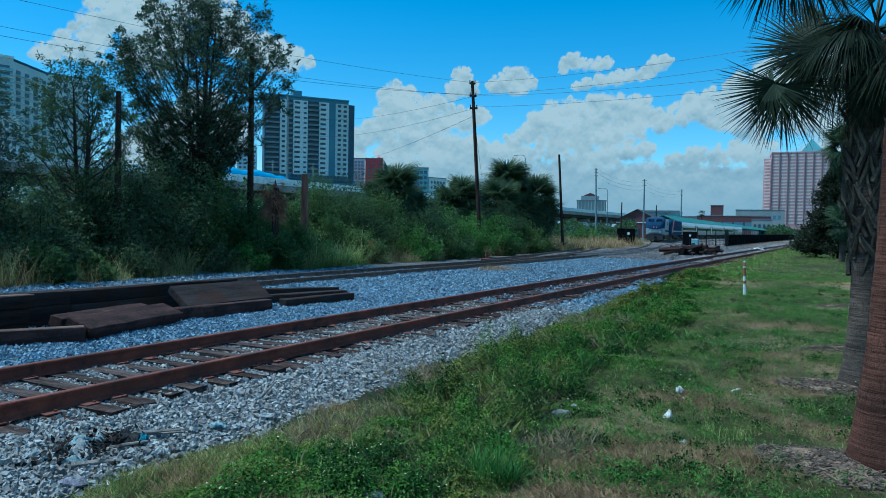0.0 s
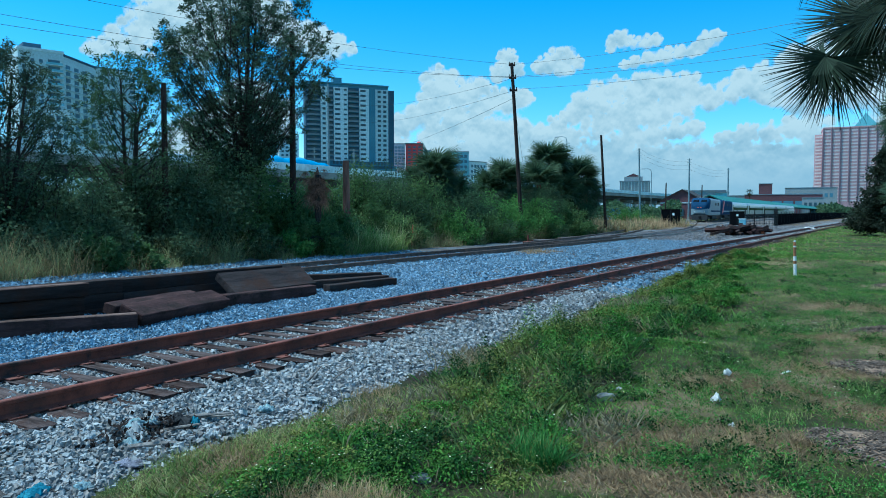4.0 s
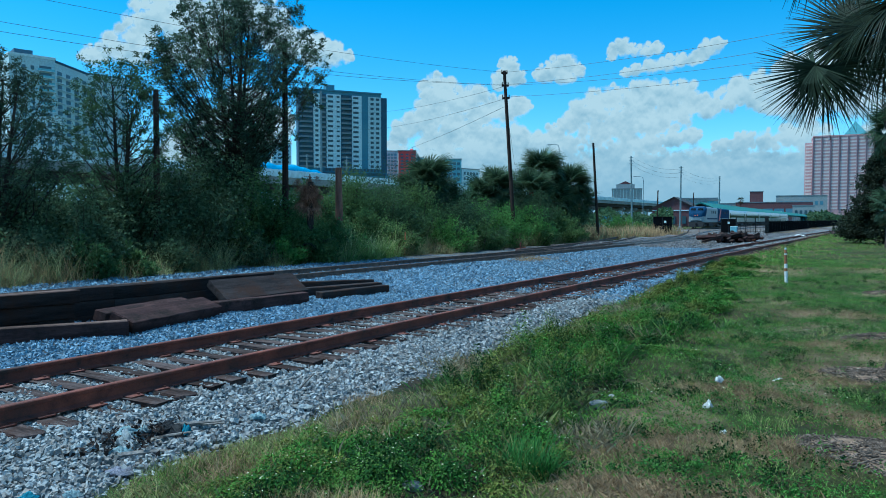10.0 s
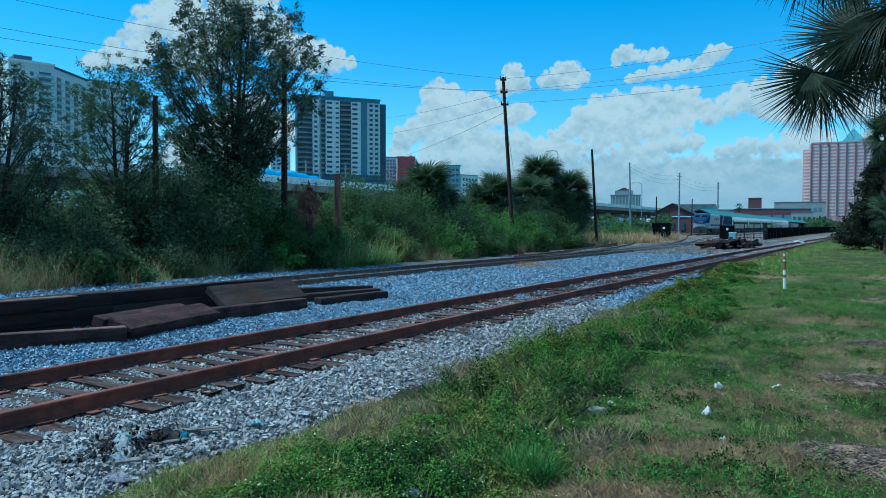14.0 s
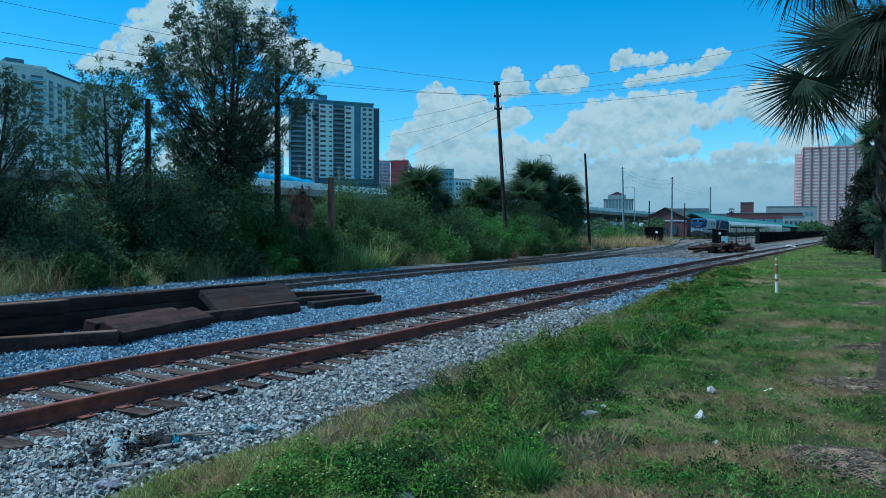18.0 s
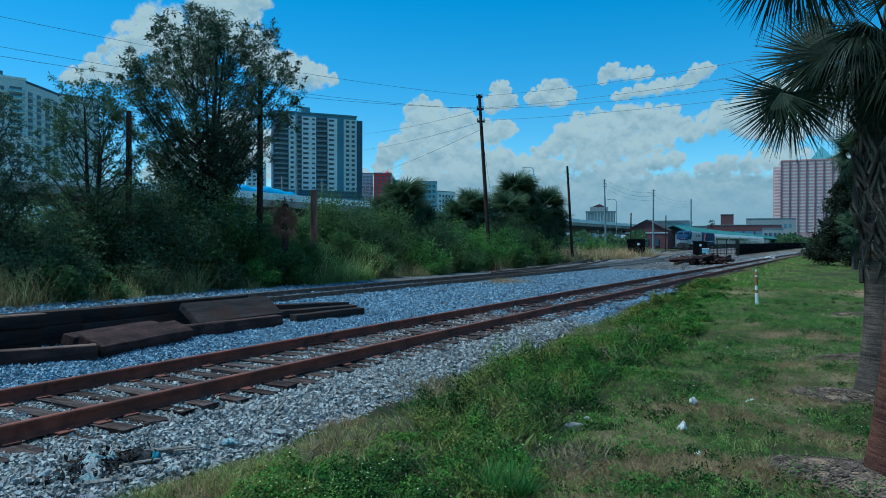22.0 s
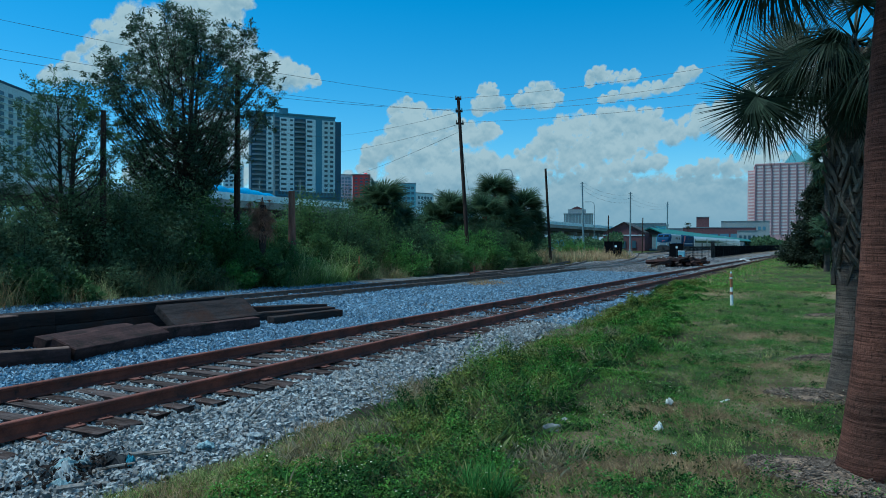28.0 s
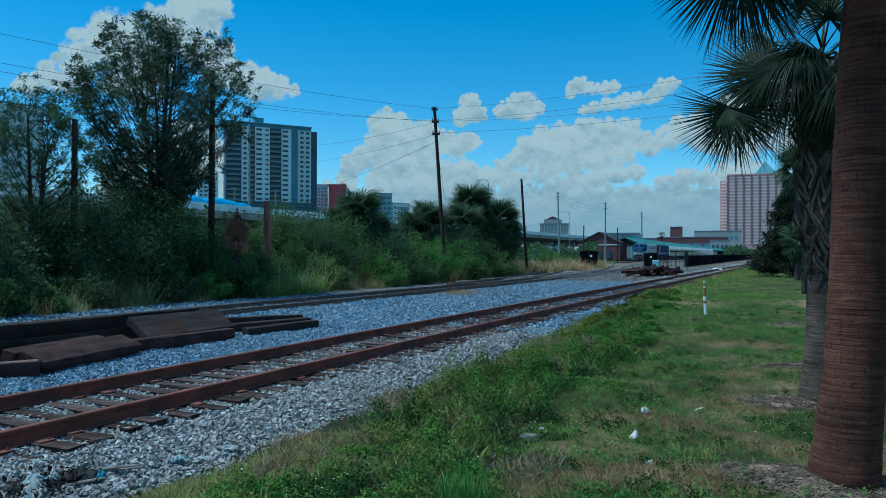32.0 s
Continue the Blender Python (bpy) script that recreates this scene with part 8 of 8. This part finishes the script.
def clover_patches():
    """Low leafy ground cover in irregular patches over the lawn."""
    rng = np.random.default_rng(83)
    cs, rs = [], []
    for i in range(330):
        cy = 4.4 + 28 * rng.uniform() ** 1.3
        cx = float(np.interp(cy, [p[0] for p in WEED_EDGE], [p[1] for p in WEED_EDGE])) + 0.1 + (3.2 + 0.1 * cy) * rng.uniform()
        if float(bare_amount(np.array(cx), np.array(cy))) > 0.3 or float(dry_amount(np.array(cx), np.array(cy))) > 0.6:
            continue
        r = rng.uniform(0.12, 0.42) * (1 + 0.03 * cy)
        tall = (0.5, 0.8, 1.2, 2.4)[int(rng.integers(0, 4))]
        for k in range(26):
            a, q = rng.uniform(0, 6.283), rng.uniform() ** 0.6
            px, py = cx + 1.5 * r * q * math.cos(a), cy + r * q * math.sin(a)
            cs.append((px, py, float(ground_height(px, py)) + tall * rng.uniform(0.02, 0.11) * (1.2 - q)))
            rs.append(0.05 + 0.002 * cy)
    me = leaf_cloud("clover", rng, cs, rs, 120000, 0.018, 0.7)
    tagged(put("clover", me, CLOVER), "low leafy green ground cover in patches", "ground cover", kind="stuff")


clover_patches()


def lawn_tufts():
    """Loose tufts of longer grass and small dark weeds that break up the lawn."""
    rng = np.random.default_rng(86)
    tufts, dark = [], []
    for i in range(520):
        y = 4.3 + 24 * rng.uniform() ** 1.5
        x = float(np.interp(y, [p[0] for p in WEED_EDGE], [p[1] for p in WEED_EDGE])) + (3.0 + 0.12 * y) * rng.uniform()
        if float(bare_amount(np.array(x), np.array(y))) > 0.3:
            continue
        tufts.append((x, y, rng.uniform(0.05, 0.20) * (1 + 0.03 * y), rng.uniform(0.4, 1.3)))
        if i % 3 == 0:
            for k in range(7):
                px, py = x + rng.normal(0, 0.10), y + rng.normal(0, 0.08)
                dark.append((px, py, float(ground_height(px, py)) + rng.uniform(0.02, 0.07)))
    tall_grass("lawn_tufts", "longer tufts of green grass in the lawn", tufts, 36000, 0.13, WEED_GRASS, 87, 0.005)
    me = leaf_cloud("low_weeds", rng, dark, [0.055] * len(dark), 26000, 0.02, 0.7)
    tagged(put("low_weeds", me, DARK_SHADE_WEED), "small dark green weeds in the lawn", "weeds", kind="stuff")


lawn_tufts()


def bare_patches():
    rng = np.random.default_rng(91)
    for k, (cx, cy, rx, ry) in enumerate(BARE):
        v, n_a, n_r = [], 36, 6
        for j in range(n_r):
            for i in range(n_a):
                a = i * 6.2832 / n_a
                q = j / (n_r - 1) * (0.8 + 0.15 * math.sin(3 * a + k) + 0.1 * math.sin(7 * a) + 0.07 * math.sin(13 * a + 2 * k))
                x, y = cx + rx * q * math.cos(a), cy + ry * q * math.sin(a)
                lift = 0.035 * (1 - (j / (n_r - 1)) ** 2) + (0.008 if j < n_r - 1 else -0.03) + 0.012 * math.sin(9 * x) * math.sin(11 * y)
                v.append((x, y, float(ground_height(x, y)) + lift))
        f = [(j * n_a + i, j * n_a + (i + 1) % n_a, (j + 1) * n_a + (i + 1) % n_a, (j + 1) * n_a + i) for j in range(n_r - 1) for i in range(n_a)]
        tagged(put("bare_patch", fast_mesh("bare_patch", np.array(v), np.array(f), True), DIRT), "bare brown dirt with bark litter", "dirt", kind="structure")
    n = 6500
    k = rng.integers(0, len(BARE), n)
    b = np.array(BARE)[k]
    a, q = rng.uniform(0, 6.283, n), rng.uniform(0, 1, n) ** 0.6
    x, y = b[:, 0] + b[:, 2] * q * np.cos(a), b[:, 1] + b[:, 3] * q * np.sin(a)
    z = ground_height(x, y) + 0.05 * (1 - q) + 0.005
    rots = rot_z(rng.uniform(0, 6.283, n)) @ rot_x(rng.uniform(-0.4, 0.4, n))
    sc = np.stack([0.010 * rng.uniform(0.5, 1.6, n), 0.045 * rng.uniform(0.3, 1.8, n), 0.008 * np.ones(n)], -1)
    cv = [(-0.5, -0.5, 0), (0.5, -0.5, 0), (0.4, 0.5, 0.2), (-0.4, 0.5, 0.2), (-0.4, -0.4, 1), (0.4, -0.45, 1), (0.3, 0.45, 1), (-0.35, 0.4, 1)]
    cf = [(4, 5, 6, 7), (0, 1, 5, 4), (1, 2, 6, 5), (2, 3, 7, 6), (3, 0, 4, 7)]
    tagged(put("bark_chips", scatter("bark_chips", cv, cf, np.stack([x, y, z], -1), rots, sc), CHIP), "dark bark chips and leaf litter on the dirt", "bark chips", kind="stuff")


bare_patches()
dry_spots = [(-3.15 + 0.75 * _r.uniform(), 2.75 + 0.5 * _r.uniform(), 0.2, _r.uniform(0.6, 1.1)) for i in range(9)] + [(-3.84, 4.88, 0.3, 1.0), (-3.67, 3.36, 0.3, 1.0), (-3.37, 4.43, 0.25, 0.9), (-0.76, 5.73, 0.35, 0.5), (-1.63, 5.51, 0.35, 0.45), (-1.64, 4.76, 0.35, 0.45), (-0.82, 5.14, 0.4, 0.5), (-4.3, 5.6, 0.3, 0.6), (-4.1, 3.5, 0.35, 0.7)]
rim_spots = [(grass_edge(y) + 0.1 + 0.75 * _r.uniform(), y, 0.16, _r.uniform(0.5, 1.2)) for y in np.linspace(2.6, 6.6, 60)]
tall_grass("rim_grass", "pale green and straw grass where the lawn meets the stones", rim_spots, 9000, 0.17, RIM_GRASS, 94, 0.0042)
tall_grass("dry_tufts", "dry straw tufts near the stones", dry_spots, 14000, 0.25, DRY_GRASS, 95, 0.0042)
yard_spots = [(-9.5 - 5.0 * _r.uniform() - 0.06 * k, 46 + 0.9 * k, 0.5, _r.uniform(0.4, 1.2)) for k in range(60) if _r.uniform() < 0.5]
tall_grass("yard_weeds", "low dry weeds scattered over the yard", yard_spots, 3000, 0.4, DRY_GRASS, 97, 0.02)
fence_spots = [(-11.6 + 0.5 * _r.uniform(), 98 + 5.0 * k, 0.9, _r.uniform(0.5, 1.2)) for k in range(30)]
tall_grass("fence_weeds", "dry tan weeds along the fence foot", fence_spots, 4000, 0.5, DRY_GRASS, 98, 0.04)
tan_spots = [(-13.4 + 1.0 * _r.uniform(), 26.3 + 3.4 * _r.uniform(), 0.5, _r.uniform(0.6, 1.0)) for i in range(12)]
tall_grass("dry_patch", "low tan grass patch growing between the tracks", tan_spots, 5000, 0.48, BROWN_TURF, 96, 0.014)
tall_grass("long_grass_tuft", "tuft of long arching green grass at the weeds' edge", [(-2.0, 4.42, 0.16, 1.0), (-2.15, 4.48, 0.14, 0.9), (-1.9, 4.36, 0.08, 0.7)], 1500, 0.36, TUFT_GRASS, 99, 0.008)


# ---- what moves ----
def motions():
    for layer, rate in ((small_clouds, 0.115), (tall_clouds, 0.055), (cloud_bank, 0.07)):
        walk(layer, [(t, pose(0, 0, 1.7, 0, 0, -rate * (t - 9.0))) for t in (0.0, 16.0, 32.0)])
    for vehicle, back in TRAIN:
        walk(vehicle, [(t, train_pose(s + back)) for t, s in TRAIN_TIMES])


motions()
